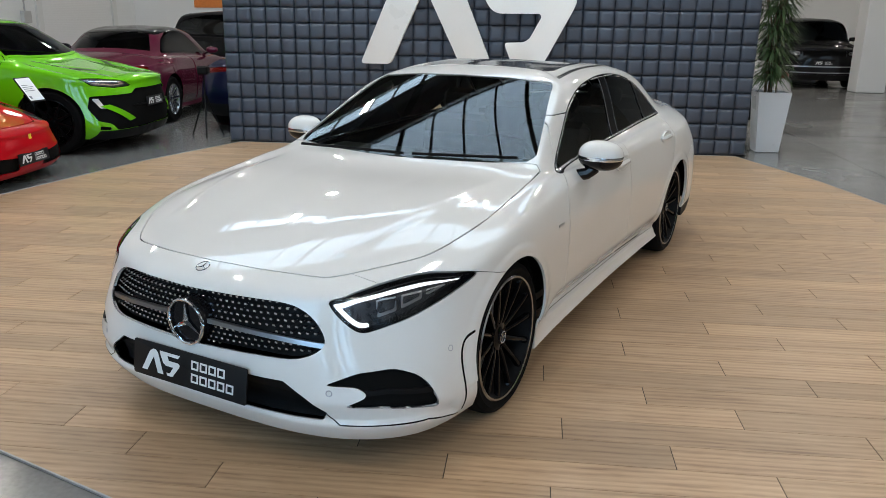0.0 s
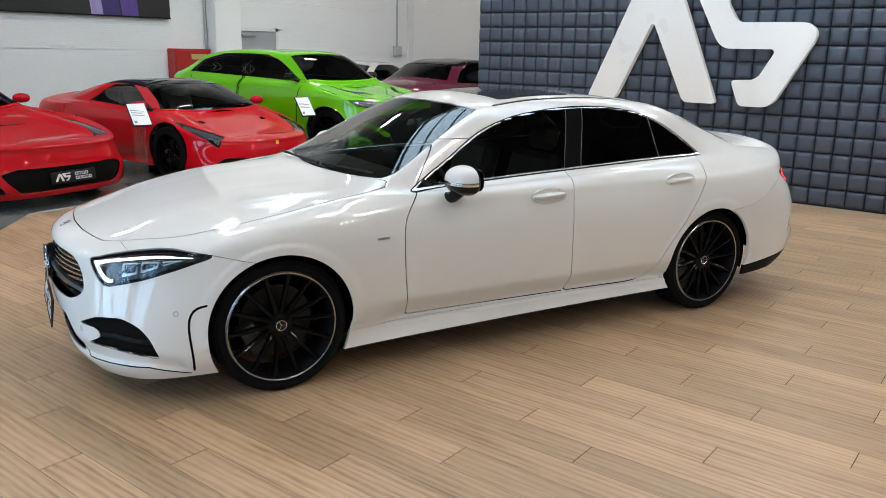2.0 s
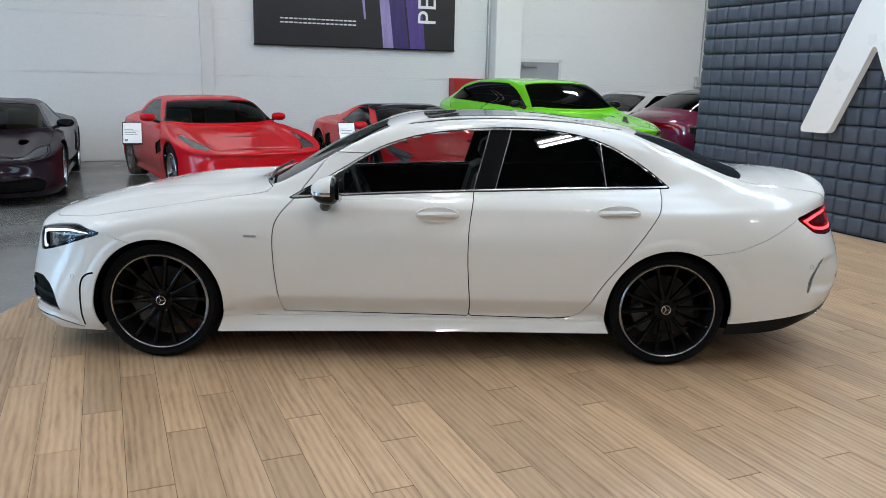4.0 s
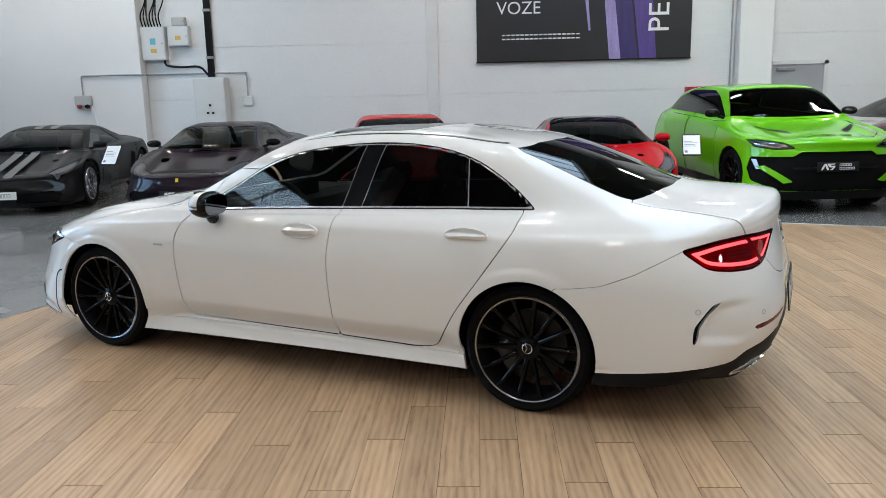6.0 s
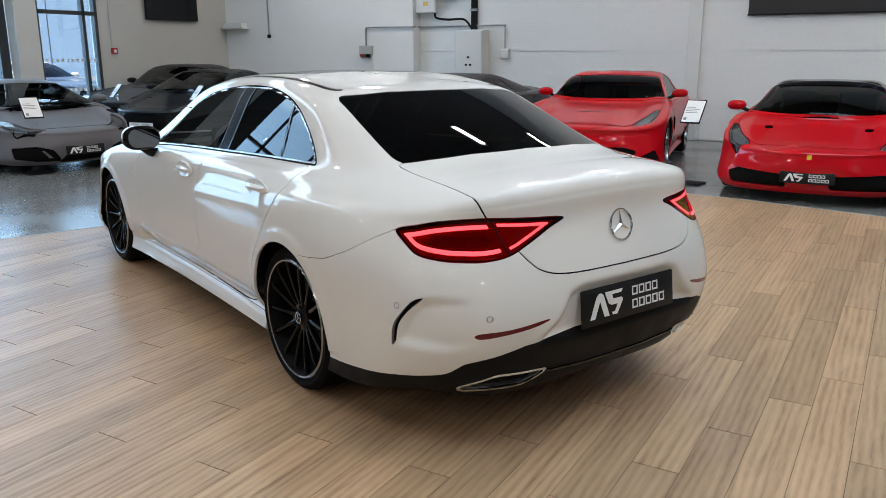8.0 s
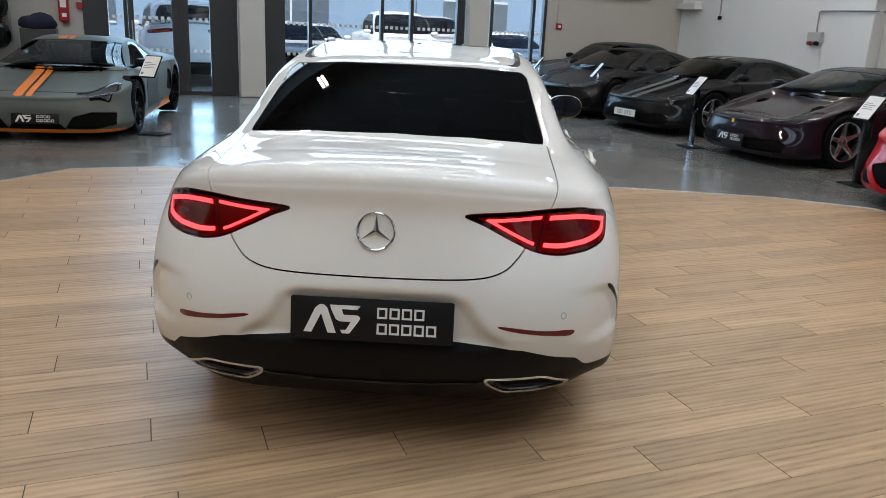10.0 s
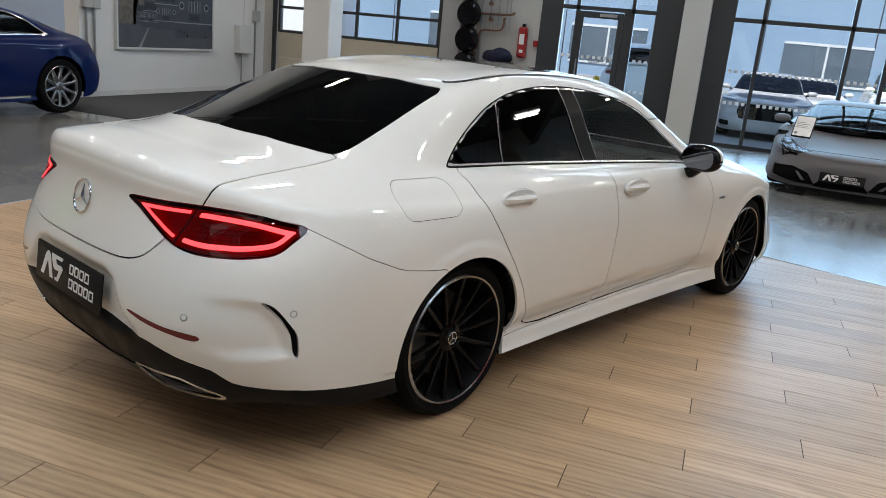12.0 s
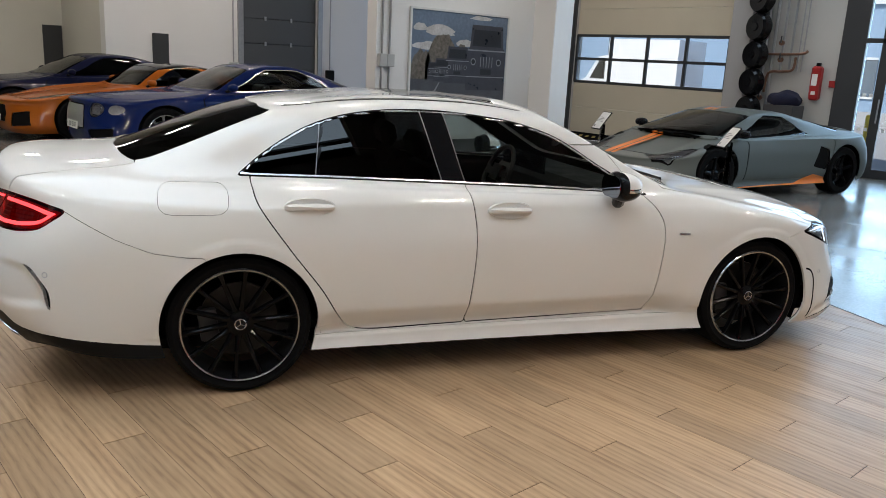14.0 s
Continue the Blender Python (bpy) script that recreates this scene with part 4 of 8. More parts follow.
for s in (1, -1):
    part("body_shell", (rest.cut(-f_flap(rest) + 0.002) if s < 0 else rest).mesh("body_shell", WHITE, s, 0.012), parent=coupe)
    part("rocker_panel", rocker.mesh("rocker_panel", WHITE, s, 0.02), parent=coupe)
    part("roof_rail", rail.moved(-0.003).mesh("roof_rail", BLACKPL, s, 0), parent=coupe, label="black roof joint strip")
    fd = part("front_door", fdoor.mesh("front_door", WHITE, s), parent=coupe)
    rd = part("rear_door", rdoor.mesh("rear_door", WHITE, s), parent=coupe)
    seal = side_glass.cut(-f_dlo(side_glass) - 0.005)
    part("window_seal", seal.moved(0.0005).mesh("window_seal", GAP, s, 0.004), parent=coupe)
    trim = side_glass.cut(np.abs(f_dlo(side_glass) + 0.0095) - 0.0045)
    part("window_trim", trim.moved(0.002).mesh("window_trim", TRIM, s, 0.008), parent=coupe, label="bright chrome window surround")
    pane = side_glass.cut(f_dlo(side_glass) + 0.0135).calmed(plain, plain)
    px, pz = pane.v[:, 0], pane.v[:, 2]
    bp = np.abs(px + 0.435 - (pz - 1.17) * -0.28) - 0.062
    dv = np.abs(px + 1.075 - (pz - 1.15) * 0.13) - 0.010
    part("pillar_cover", pane.cut(bp).moved(0.001).mesh("pillar_cover", BLACKGLOSS, s, 0.004), parent=coupe, label="gloss black pillar cover")
    part("window_divider", pane.cut(dv).moved(0.001).mesh("window_divider", BLACKGLOSS, s, 0.004), parent=coupe)
    b_line = lambda k: k.v[:, 0] + 0.435 - (k.v[:, 2] - 1.17) * -0.28
    d_line = lambda k: k.v[:, 0] + 1.075 - (k.v[:, 2] - 1.15) * 0.13
    for edge_f in (lambda k: np.abs(b_line(k) - 0.062) - 0.0022, lambda k: np.abs(b_line(k) + 0.062) - 0.0022, lambda k: np.abs(d_line(k) + 0.009) - 0.0025):
        part("window_bead", pane.traced(edge_f).moved(0.0022).mesh("window_bead", BEAD, s, 0.002), parent=coupe)
    clear = pane.cut(-np.minimum(bp, dv))
    part("front_window", clear.cut(-0.435 - clear.v[:, 0]).moved(-0.003).mesh("front_window", CABIN, s, 0), parent=fd, label="lightly tinted glass")
    back = clear.cut(clear.v[:, 0] + 0.435)
    part("rear_side_window", back.cut(-1.075 + 0.0 - back.v[:, 0]).moved(-0.003).mesh("rear_side_window", PRIVACY, s, 0), parent=rd, label="black privacy glass")
    part("quarter_window", back.cut(back.v[:, 0] + 1.075).moved(-0.003).mesh("quarter_window", PRIVACY, s, 0), parent=coupe, label="black privacy glass")
    # head lamp: dark bowl, bright line, projector, clear cover
    hl = part("headlight", head.mesh("headlight", CLEARLENS, s, 0.0), parent=coupe, label="clear headlight with a lit white line")
    part("lamp_bowl", head.moved(-0.045).mesh("lamp_bowl", LAMPBED, s, 0.0), parent=hl)
    part("lamp_rim", head.cut(-f_head(head) - 0.014).moved(-0.004).mesh("lamp_rim", BLACKGLOSS, s, 0.04), parent=hl)
    q = nose_q(head)
    line = np.maximum(np.abs(f_head(head) + 0.024) - np.interp(q[:, 0], (-1.6, -1.45, -0.98), (0.0095, 0.006, 0.003)), np.minimum(np.maximum(np.interp(q[:, 0], (-1.7, -1.3, -0.9), (0.60, 0.69, 0.74)) - q[:, 1], q[:, 0] + 0.98), q[:, 0] + 1.52))
    part("light_line", head.cut(line).moved(-0.012).mesh("light_line", LITWHITE, s, 0.006), parent=hl)
    for k, (qa, qb) in enumerate(((-1.47, -1.36), (-1.33, -1.21), (-1.18, -1.06))):
        cell = np.maximum(np.maximum(qa - q[:, 0], q[:, 0] - qb), f_head(head) + 0.036)
        part("lamp_cell", head.cut(np.maximum(cell, -cell - 0.010)).moved(-0.030).mesh("lamp_cell", SATIN, s, 0.010), parent=hl)
    for hx, hy, hz, hr in ((2.10, 0.700, 0.655, 0.036), (1.985, 0.79, 0.69, 0.03)):
        lens = bmesh.new()
        bmesh.ops.create_uvsphere(lens, u_segments=20, v_segments=12, radius=hr)
        part("projector", lens, CHROME, hl, "", True, pose(hx - 0.045, s * (hy - 0.03), hz))
    # tail lamp: dark red body, glowing tubes, red cover
    tl = part("taillight", tail.mesh("taillight", REDLENS, s, 0.0), parent=coupe, label="red taillight with lit red tubes")
    part("lamp_body", tail.moved(-0.022).mesh("lamp_body", REDBODY, s, 0.0), parent=tl)
    part("lamp_back", tail.moved(-0.032).mesh("lamp_back", GAP, s, 0.0), parent=tl)
    tq = tail_q(tail)
    seam = np.interp(tq[:, 1], (0.78, 0.94), (-2.02, -1.88))
    outer = np.maximum(np.abs(f_tail(tail) + 0.031) - 0.0075, np.maximum(seam + 0.03 - tq[:, 0], tq[:, 1] - 1.0))
    outer = np.maximum(outer, 0.806 - tq[:, 1])
    inner = np.maximum(np.abs(f_tail(tail) + 0.026) - 0.0055, np.maximum(tq[:, 0] - seam + 0.02, -2.19 - tq[:, 0]))
    part("light_tube", tail.cut(outer).moved(0.0008).mesh("light_tube", REDLIT, s, 0.004), parent=tl)
    part("light_tube", tail.cut(inner).moved(0.0008).mesh("light_tube", REDLIT, s, 0.004), parent=tl)
    mid = np.maximum(f_tail(tail) + 0.043, np.maximum(seam + 0.045 - tq[:, 0], tq[:, 0] + 1.56))
    part("reflector", tail.cut(mid).moved(-0.010).mesh("reflector", REDDIM, s, 0.004), parent=tl)
    part("lamp_border", tail.cut(-f_tail(tail) - np.interp(tq[:, 1], (0.82, 0.90), (0.006, 0.014))).moved(-0.0008).mesh("lamp_border", BLACKGLOSS, s, 0.0), parent=tl)
    for k in range(4):
        rib = np.maximum(np.maximum(np.abs(tq[:, 1] - 0.838 - 0.017 * k) - 0.0022, f_tail(tail) + 0.046), np.maximum(seam + 0.05 - tq[:, 0], tq[:, 0] + 1.58))
        part("lamp_rib", tail.cut(rib).moved(-0.007).mesh("lamp_rib", REDBODY, s, 0.004), parent=tl)
    part("light_seam", tail.cut(np.abs(tq[:, 0] - seam) - 0.004).moved(0.0008).mesh("light_seam", GAP, s, 0.0), parent=tl)
    part("lower_lens", tail.cut(np.maximum(tq[:, 1] - 0.799, f_tail(tail) + 0.004)).moved(-0.002).mesh("lower_lens", SATIN, s, 0.003), parent=tl)
    part("air_vent", vent.moved(-0.03).mesh("air_vent", BLACKPL, s, -0.03), parent=coupe, label="black front air vent")
    vq = nose_q(vent)
    blade = np.abs(vq[:, 1] - np.interp(vq[:, 0], (-1.66, -1.45, -1.15), (0.366, 0.375, 0.345))) - 0.010
    part("vent_blade", vent.cut(blade).moved(-0.004).mesh("vent_blade", BLACKPL, s, 0.02), parent=coupe)
    part("wheel_air_slot", bumper.traced(f_curtain).moved(0.0008).mesh("wheel_air_slot", GAP, s, 0.0), parent=coupe, label="black air slot beside the wheel")
    # black covers the slit's dark inside and the white rim's shade alike
    part("rear_slit", slit.moved(-0.02).mesh("rear_slit", BLACKGLOSS, s, -0.02), parent=coupe, label="vent slit, black for its dark inside and shaded rim")
    part("rear_reflector", rbump.traced(f_refl).moved(0.001).mesh("rear_reflector", REFLECT, s, 0.002), parent=coupe, label="dark red reflector strip")
part("grille", grille.moved(-0.045).mesh("grille", BLACKPL, skirt=-0.045), parent=coupe, label="black radiator grille with silver pins")
part("lower_intake", intake.moved(-0.05).mesh("lower_intake", BLACKPL, skirt=-0.05), parent=coupe, label="black lower air intake")
part("fuel_flap", rest.cut(f_flap(rest)).mesh("fuel_flap", WHITE, -1, 0.004), parent=coupe)

# wheel wells, floor pan, cabin
for x, r in ((FA, 0.40), (RA, 0.395)):
    for s in (1, -1):
        a = [radians(k) for k in range(-25, 206, 11)]
        bm = bmesh.new()
        rows = [[bm.verts.new((x + r * math.cos(t), s * y, 0.344 + r * math.sin(t))) for t in a] for y in (0.872, 0.62)]
        for i in range(len(a) - 1):
            bm.faces.new((rows[0][i], rows[0][i + 1], rows[1][i + 1], rows[1][i]))
        bm.faces.new(rows[1])
        part("wheel_well", bm, GAP, coupe)
part("floor_pan", boxes((-1.95, 2.1, -0.74, 0.74, 0.19, 0.24)), GAP, coupe)
for x, y, R in ((FA, 0.79, 0.342), (RA, 0.785, 0.340)):
    for s in (1, -1):
        wheel(coupe, pose(x, s * y, R, 0, 18 + 11 * s, 0 if s > 0 else 180), R, 0.280, 0.25)
for hx, hz in ((-0.12, 0.884), (-1.15, 0.912)):
    for s in (1, -1):
        # a creased pull bar over a shallow oval bowl
        bm = bmesh.new()
        bar_rows = []
        for k in range(19):
            along = -1 + k / 9
            taper = max(0.08, 1 - along ** 4) ** 0.5
            sag = 0.008 * along * along
            bar_rows.append([bm.verts.new((along * 0.116, s * y, z)) for y, z in ((-0.012, 0.015 * taper), (0.016 * taper, 0.016 * taper), (0.029 * taper, 0.003 - 0.004 * along), (0.025 * taper, -0.010 * taper - sag), (-0.012, -0.013 * taper - sag))])
        for p, q in zip(bar_rows, bar_rows[1:]):
            for i in range(5):
                bm.faces.new((p[i], q[i], q[(i + 1) % 5], p[(i + 1) % 5]))
        bm.faces.new(bar_rows[0])
        bm.faces.new(bar_rows[-1])
        bmesh.ops.recalc_face_normals(bm, faces=bm.faces)
        h = part("door_handle", bm, WHITE, coupe, "white pull handle", False, pose(hx, s * 0.912, hz))
        dish = bmesh.new()
        bowl_rows = [[dish.verts.new((0.120 * r * math.cos(t), s * y, 0.044 * r * math.sin(t) - 0.002)) for t in [k * math.pi / 16 for k in range(32)]] for r, y in ((1.03, -0.010), (1.0, 0.005), (0.95, 0.006), (0.80, 0.002), (0.40, -0.003))]
        for p, q in zip(bowl_rows, bowl_rows[1:]):
            for i in range(32):
                dish.faces.new((p[i], p[(i + 1) % 32], q[(i + 1) % 32], q[i]) if s < 0 else (q[i], q[(i + 1) % 32], p[(i + 1) % 32], p[i]))
        dish.faces.new(bowl_rows[-1])
        part("handle_bowl", dish, WHITE, h, "", True)
for s in (1, -1):
    mir = None
    for nm, mt, lo, hi, b0, b1 in (("mirror", WHITE, 0.012, 9, -0.012, 9), ("mirror_housing", BLACKGLOSS, -0.008, 9, -9, -0.012), ("chrome_strip", CHROME, -0.008, 0.012, -0.012, 9), ("lower_shell", BLACKGLOSS, -9, -0.008, -9, 9)):
        bm = bmesh.new()
        bmesh.ops.create_uvsphere(bm, u_segments=32, v_segments=24, radius=1)
        for v in bm.verts:
            x, y, z = v.co
            v.co = Vector((0.105 * x * (1 if x > 0 else 0.55), 0.118 * math.copysign(abs(y) ** 0.8, y), 0.078 * math.copysign(abs(z) ** 0.85, z) + 0.01))
        for co, no in (((0, 0, lo), (0, 0, -1)), ((0, 0, hi), (0, 0, 1)), ((b0, 0, 0), (-1, 0, 0)), ((b1, 0, 0), (1, 0, 0))):
            bmesh.ops.bisect_plane(bm, geom=bm.verts[:] + bm.edges[:] + bm.faces[:], plane_co=co, plane_no=no, clear_outer=True)
        ob = part(nm, bm, mt, mir or coupe, "white mirror cap with a chrome strip" if not mir else "", True, None if mir else pose(0.475, s * 0.965, 1.005))
        mir = mir or ob
    glass_form = prism(rounded(0.185, 0.115, 0.05), 0.004, pose(-0.054, 0, 0.012, 90, 0, -90))
    part("mirror_glass", glass_form, DARKMIRROR, mir)
    part("mirror_foot", tube([(0.02, -s * 0.02, -0.05), (0.035, -s * 0.06, -0.085), (0.05, -s * 0.12, -0.10)], 0.032, 10), BLACKGLOSS, mir, "gloss black mirror foot", True)
    part("fender_badge", boxes((-0.035, 0.035, -0.001, 0.002, -0.006, 0.006), bevel=0.0008), SATIN, coupe, "small silver fender badge", False, on_body(hero, side_xz, 0.929, 0.745, 0.001, s))
    for fn, a, b, cond in ((nose_q, 0.908 - 1.975, 0.475, ahead(1.5)), (front_yz, 0.595, 0.377, ahead(1.5)), (tail_q, 0.855 - 2.275, 0.622, behind(-1.5)), (front_yz, 0.655, 0.582, behind(-1.5))):
        part("parking_sensor", lathe([(0.009, 0.0), (0.0115, 0.0012), (0.013, 0.0)], 20), SATIN, coupe, "", True, on_body(hero, fn, a, b, 0.0006, s, cond))

# badges, plates, grille pins, exhausts
badge_star(coupe, pose(2.440, 0, 0.566, 0, 0, -90), 0.088)
part("badge_back", lathe([(0.0, 0.004), (0.088, 0.002), (0.094, -0.012), (0.094, -0.05)], 40), BLACKGLOSS, coupe, "", True, pose(2.430, 0, 0.566, 0, 0, -90))
badge_star(coupe, on_body(hero, front_yz, 0.0, 0.754, 0.004, 1, ahead(2.0)), 0.027)
badge_star(coupe, on_body(hero, front_yz, 0.0, 0.857, 0.006, 1, behind(-2.3)), 0.062)
gbar = np.maximum(np.abs(grille.v[:, 2] - 0.583 + 0.04 * (grille.v[:, 1] / 0.55) ** 2) - 0.009, 0.092 - grille.v[:, 1])
for s in (1, -1):
    part("grille_bar", grille.cut(gbar).moved(-0.010).mesh("grille_bar", SATIN, s, 0.02), parent=coupe, label="satin silver grille bar")
pins = bmesh.new()
nose_skin = grille
for i in range(-20, 21):
    for j in range(10):
        y, z = (i + 0.5 * (j % 2)) * 0.0275, 0.496 + j * 0.0208
        bar_z = 0.583 - 0.04 * (y / 0.55) ** 2
        if float(inside(np.array([[abs(y), z]]), GR)[0]) < -0.010 and abs(z - bar_z) > 0.014 and math.hypot(y, z - 0.566) > 0.10:
            p = on_body(nose_skin, front_yz, abs(y), z).translation
            box(pins, p.x - 0.045, p.x - 0.022, y - 0.0058, y + 0.0058, z - 0.0036, z + 0.0036)
part("grille_insert", pins, CHROME, coupe, "small bright grille pins")["kind"] = "stuff"
LIP = [(-1.80, 0.30), (-1.767, 0.287), (-1.691, 0.238), (-1.478, 0.238), (-1.221, 0.232), (-1.011, 0.182)]
f_lip = shape(nose_q, LIP + LIP[::-1], ahead(1.8))
plate(coupe, pose(2.450, 0, 0.366, 82, 0, 90), 0.60, 0.142, name="front_plate")
plate(coupe, pose(-2.662, 0, 0.569, 84, 0, -90), 0.55, 0.148, name="rear_plate")
ring = pipes.cut(-f_pipe(pipes) - 0.011)
hole = pipes.cut(f_pipe(pipes) + 0.011)
hem = valance.cut(np.maximum(np.abs(valance.v[:, 2] - 0.312 - 0.02 * (valance.v[:, 1] / 0.4) ** 2) - 0.006, valance.v[:, 1] - 0.40))
part("diffuser_lip", hem.moved(0.006).mesh("diffuser_lip", BLACKGLOSS, skirt=0.01), parent=coupe, label="gloss black diffuser lip")
for s in (1, -1):
    part("lip_seam", bumper.traced(lambda k: f_lip(k) - 0.0028).moved(0.0010).mesh("lip_seam", BLACKGLOSS, s, 0.0), parent=coupe)
    ex = part("exhaust_trim", ring.moved(0.005).mesh("exhaust_trim", CHROME, s, 0.045), parent=coupe, label="chrome exhaust trim")
    part("exhaust_hole", hole.moved(-0.04).mesh("exhaust_hole", GAP, s, -0.04), parent=ex)
    part("exhaust_wall", hole.cut(-f_pipe(hole) - 0.016).moved(-0.004).mesh("exhaust_wall", SATIN, s, 0.04), parent=ex)

# cabin seen through the glass
part("dashboard", boxes((0.45, 0.88, -0.70, 0.70, 0.72, 0.96), bevel=0.05), DASH, coupe, "", True)
part("cabin_floor", boxes((-1.75, 0.9, -0.74, 0.74, 0.25, 0.29)), DASH, coupe)
part("parcel_shelf", boxes((-1.95, -1.35, -0.66, 0.66, 0.96, 1.0)), DASH, coupe)
part("screen", boxes((0.43, 0.45, -0.12, 0.52, 0.95, 1.06), bevel=0.006), SCREEN, coupe, "wide dark dashboard screen")
for y in (0.36, -0.36):
    for x, zz in ((0.0, 0.46), (-0.95, 0.46)):
        st = part("seat", boxes((-0.25, 0.27, -0.24, 0.24, -0.08, 0.08), bevel=0.05), LEATHER, coupe, "", True, pose(x, y, zz))
        part("backrest", boxes((-0.07, 0.07, -0.24, 0.24, 0.0, 0.62), bevel=0.05), LEATHER, st, "", True, pose(-0.27, 0, 0, 0, -16, 0))
        part("headrest", boxes((-0.05, 0.05, -0.13, 0.13, 0.64, 0.80), bevel=0.04), LEATHER, st, "", True, pose(-0.27, 0, 0, 0, -16, 0))
wh = tube([(0.0, 0.185 * math.cos(a), 0.185 * math.sin(a)) for a in np.linspace(0, 2 * math.pi, 33)[:-1]], 0.016, 8, closed=True)
sw = part("steering_wheel", wh, LEATHER, coupe, "", True, pose(0.33, 0.36, 0.90, 0, 24, 0))
part("spoke", boxes((-0.01, 0.01, -0.17, 0.17, -0.03, 0.02), (-0.02, 0.02, -0.07, 0.07, -0.06, 0.05), bevel=0.005), BLACKPL, sw)
part("wiper", tube([(0.94, 0.10, 1.012), (0.90, 0.40, 1.022), (0.86, 0.66, 1.03)], 0.008, 6), BLACKPL, coupe)
part("wiper", tube([(0.95, -0.62, 1.005), (0.955, -0.30, 1.01), (0.95, 0.05, 1.012)], 0.008, 6), BLACKPL, coupe)

# ---- the hall ----
EX, SY, NY, WX, CZ = 11.25, -10.55, 8.95, -22.0, 6.6


def setting(name, bm, material, label="", category="", smooth=False, parent=None, m=None):
    ob = part(name, bm, material, parent, label, smooth, m)
    if not parent:
        ob["kind"] = "structure"
    if category:
        ob["category"] = category
    return ob


FLOORMAT = vary(mat("polished_concrete", (0.155, 0.155, 0.150), 0.20), 0.9, 0.20, 45, 0.0002, 0.08)
floor = setting("floor", boxes((WX, EX + 0.25, SY - 0.3, 17.7, -0.25, -0.006)), FLOORMAT, "polished grey concrete hall floor", "floor")
JOINT = mat("floor_joint", (0.05, 0.05, 0.05), 0.8)
for k, (x0, x1, y0, y1) in enumerate(((4.96, 4.966, SY, 17.7), (-8.0, -7.994, SY, 17.7), (-14.5, -14.494, SY, 17.7), (WX, EX, -5.6, -5.594), (WX, EX, 4.4, 4.406))):
    setting("joint", boxes((x0, x1, y0, y1, -0.006, -0.0045)), JOINT, parent=floor)
CARPET = vary(mat("dark_grey_carpet", (0.045, 0.046, 0.05), 0.95), 1.2, 0.2, 260, 0.002, 0)
setting("carpet", boxes((4.45, EX - 0.06, 4.55, NY - 0.02, -0.006, 0.004)), CARPET, "dark grey carpet in the workshop bay", "carpet")
xs_ = [WX] + sorted(x for pair in SKYLIGHTS for x in pair) + [EX + 0.25]
slabs = [(a, b, SY - 0.3, 17.7, CZ, CZ + 0.2) for a, b in zip(xs_[::2], xs_[1::2])] + [(a, b, y0, y1, CZ, CZ + 0.2) for a, b in SKYLIGHTS for y0, y1 in ((SY - 0.3, -6.3), (4.9, 17.7))]
setting("ceiling", boxes(*slabs), vary(mat("ceiling_sheet", (0.135, 0.14, 0.145), 0.6), 0.6, 0.08, 40), "dark grey sheet metal hall ceiling with roof lights", "ceiling")
for a, b in SKYLIGHTS:
    rl_ = setting("window_roof", boxes((a - 0.06, a, -6.3, 4.9, CZ - 0.08, CZ + 0.22), (b, b + 0.06, -6.3, 4.9, CZ - 0.08, CZ + 0.22)), LIGHTMETAL, "long roof light with white glazing bars", "roof light")
    # unseen opaque lid and sides, added over the sky lamp to block the sun
    setting("roof_cap", boxes((a - 0.06, b + 0.06, -6.3, 4.9, CZ + 0.34, CZ + 0.40)), LIGHTMETAL, parent=rl_)
    setting("roof_curb", boxes((a - 0.06, a, -6.3, 4.9, CZ + 0.22, CZ + 0.34), (b, b + 0.06, -6.3, 4.9, CZ + 0.22, CZ + 0.34), (a, b, -6.36, -6.3, CZ, CZ + 0.34), (a, b, 4.9, 4.96, CZ, CZ + 0.34)), LIGHTMETAL, parent=rl_)
    for k in range(15):
        y = -6.3 + 0.75 * (k + 0.5)
        setting("glazing_bar", boxes((a, b, y - (0.05 if k % 4 == 0 else 0.025), y + (0.05 if k % 4 == 0 else 0.025), CZ, CZ + 0.05)), DARKFRAME, parent=rl_)

setting("wall_west", boxes((WX - 0.3, WX, SY, 17.7, -0.1, CZ)), WALLW, "white hall wall", "wall")

setting("wall_partition", boxes((-16.5, -16.2, SY, -6.4, -0.1, CZ)), WALLW, "white cross wall in the far hall", "wall")

# south wall: ribbed cladding panels between posts, and a plain proud bay
RIB = vary(mat("ribbed_cladding", (0.66, 0.68, 0.69), 0.36), 0.5, 0.04, 30, 0, 0.05)
rn = RIB.node_tree.nodes
rl = RIB.node_tree.links
wv, wb, tc = rn.new("ShaderNodeTexWave"), rn.new("ShaderNodeBump"), rn.new("ShaderNodeTexCoord")
wv.bands_direction, wv.wave_profile = "Z", "TRI"
wv.inputs["Scale"].default_value = 8.0
wb.inputs["Strength"].default_value, wb.inputs["Distance"].default_value = 0.35, 0.004
rl.new(tc.outputs["Object"], wv.inputs["Vector"])
rl.new(wv.outputs["Fac"], wb.inputs["Height"])
rl.new(wb.outputs["Normal"], rn["Principled BSDF"].inputs["Normal"])
south = setting("wall_south", boxes((WX, EX + 0.25, SY - 0.3, SY - 0.02, -0.1, CZ)), PANELW, "white horizontally ribbed cladding wall", "wall")
for x0, x1 in ((-21.9, -15.2), (-15.0, -12.0), (-11.8, -6.32), (-5.68, 0.0), (0.23, 5.84)):
    for k in range(7):
        z0 = -0.45 + k * 1.005
        setting("cladding_panel", boxes((x0, x1, SY - 0.02, SY, max(z0, 0.0) + 0.004, min(z0 + 1.0, CZ)), bevel=0.002), RIB, parent=south)
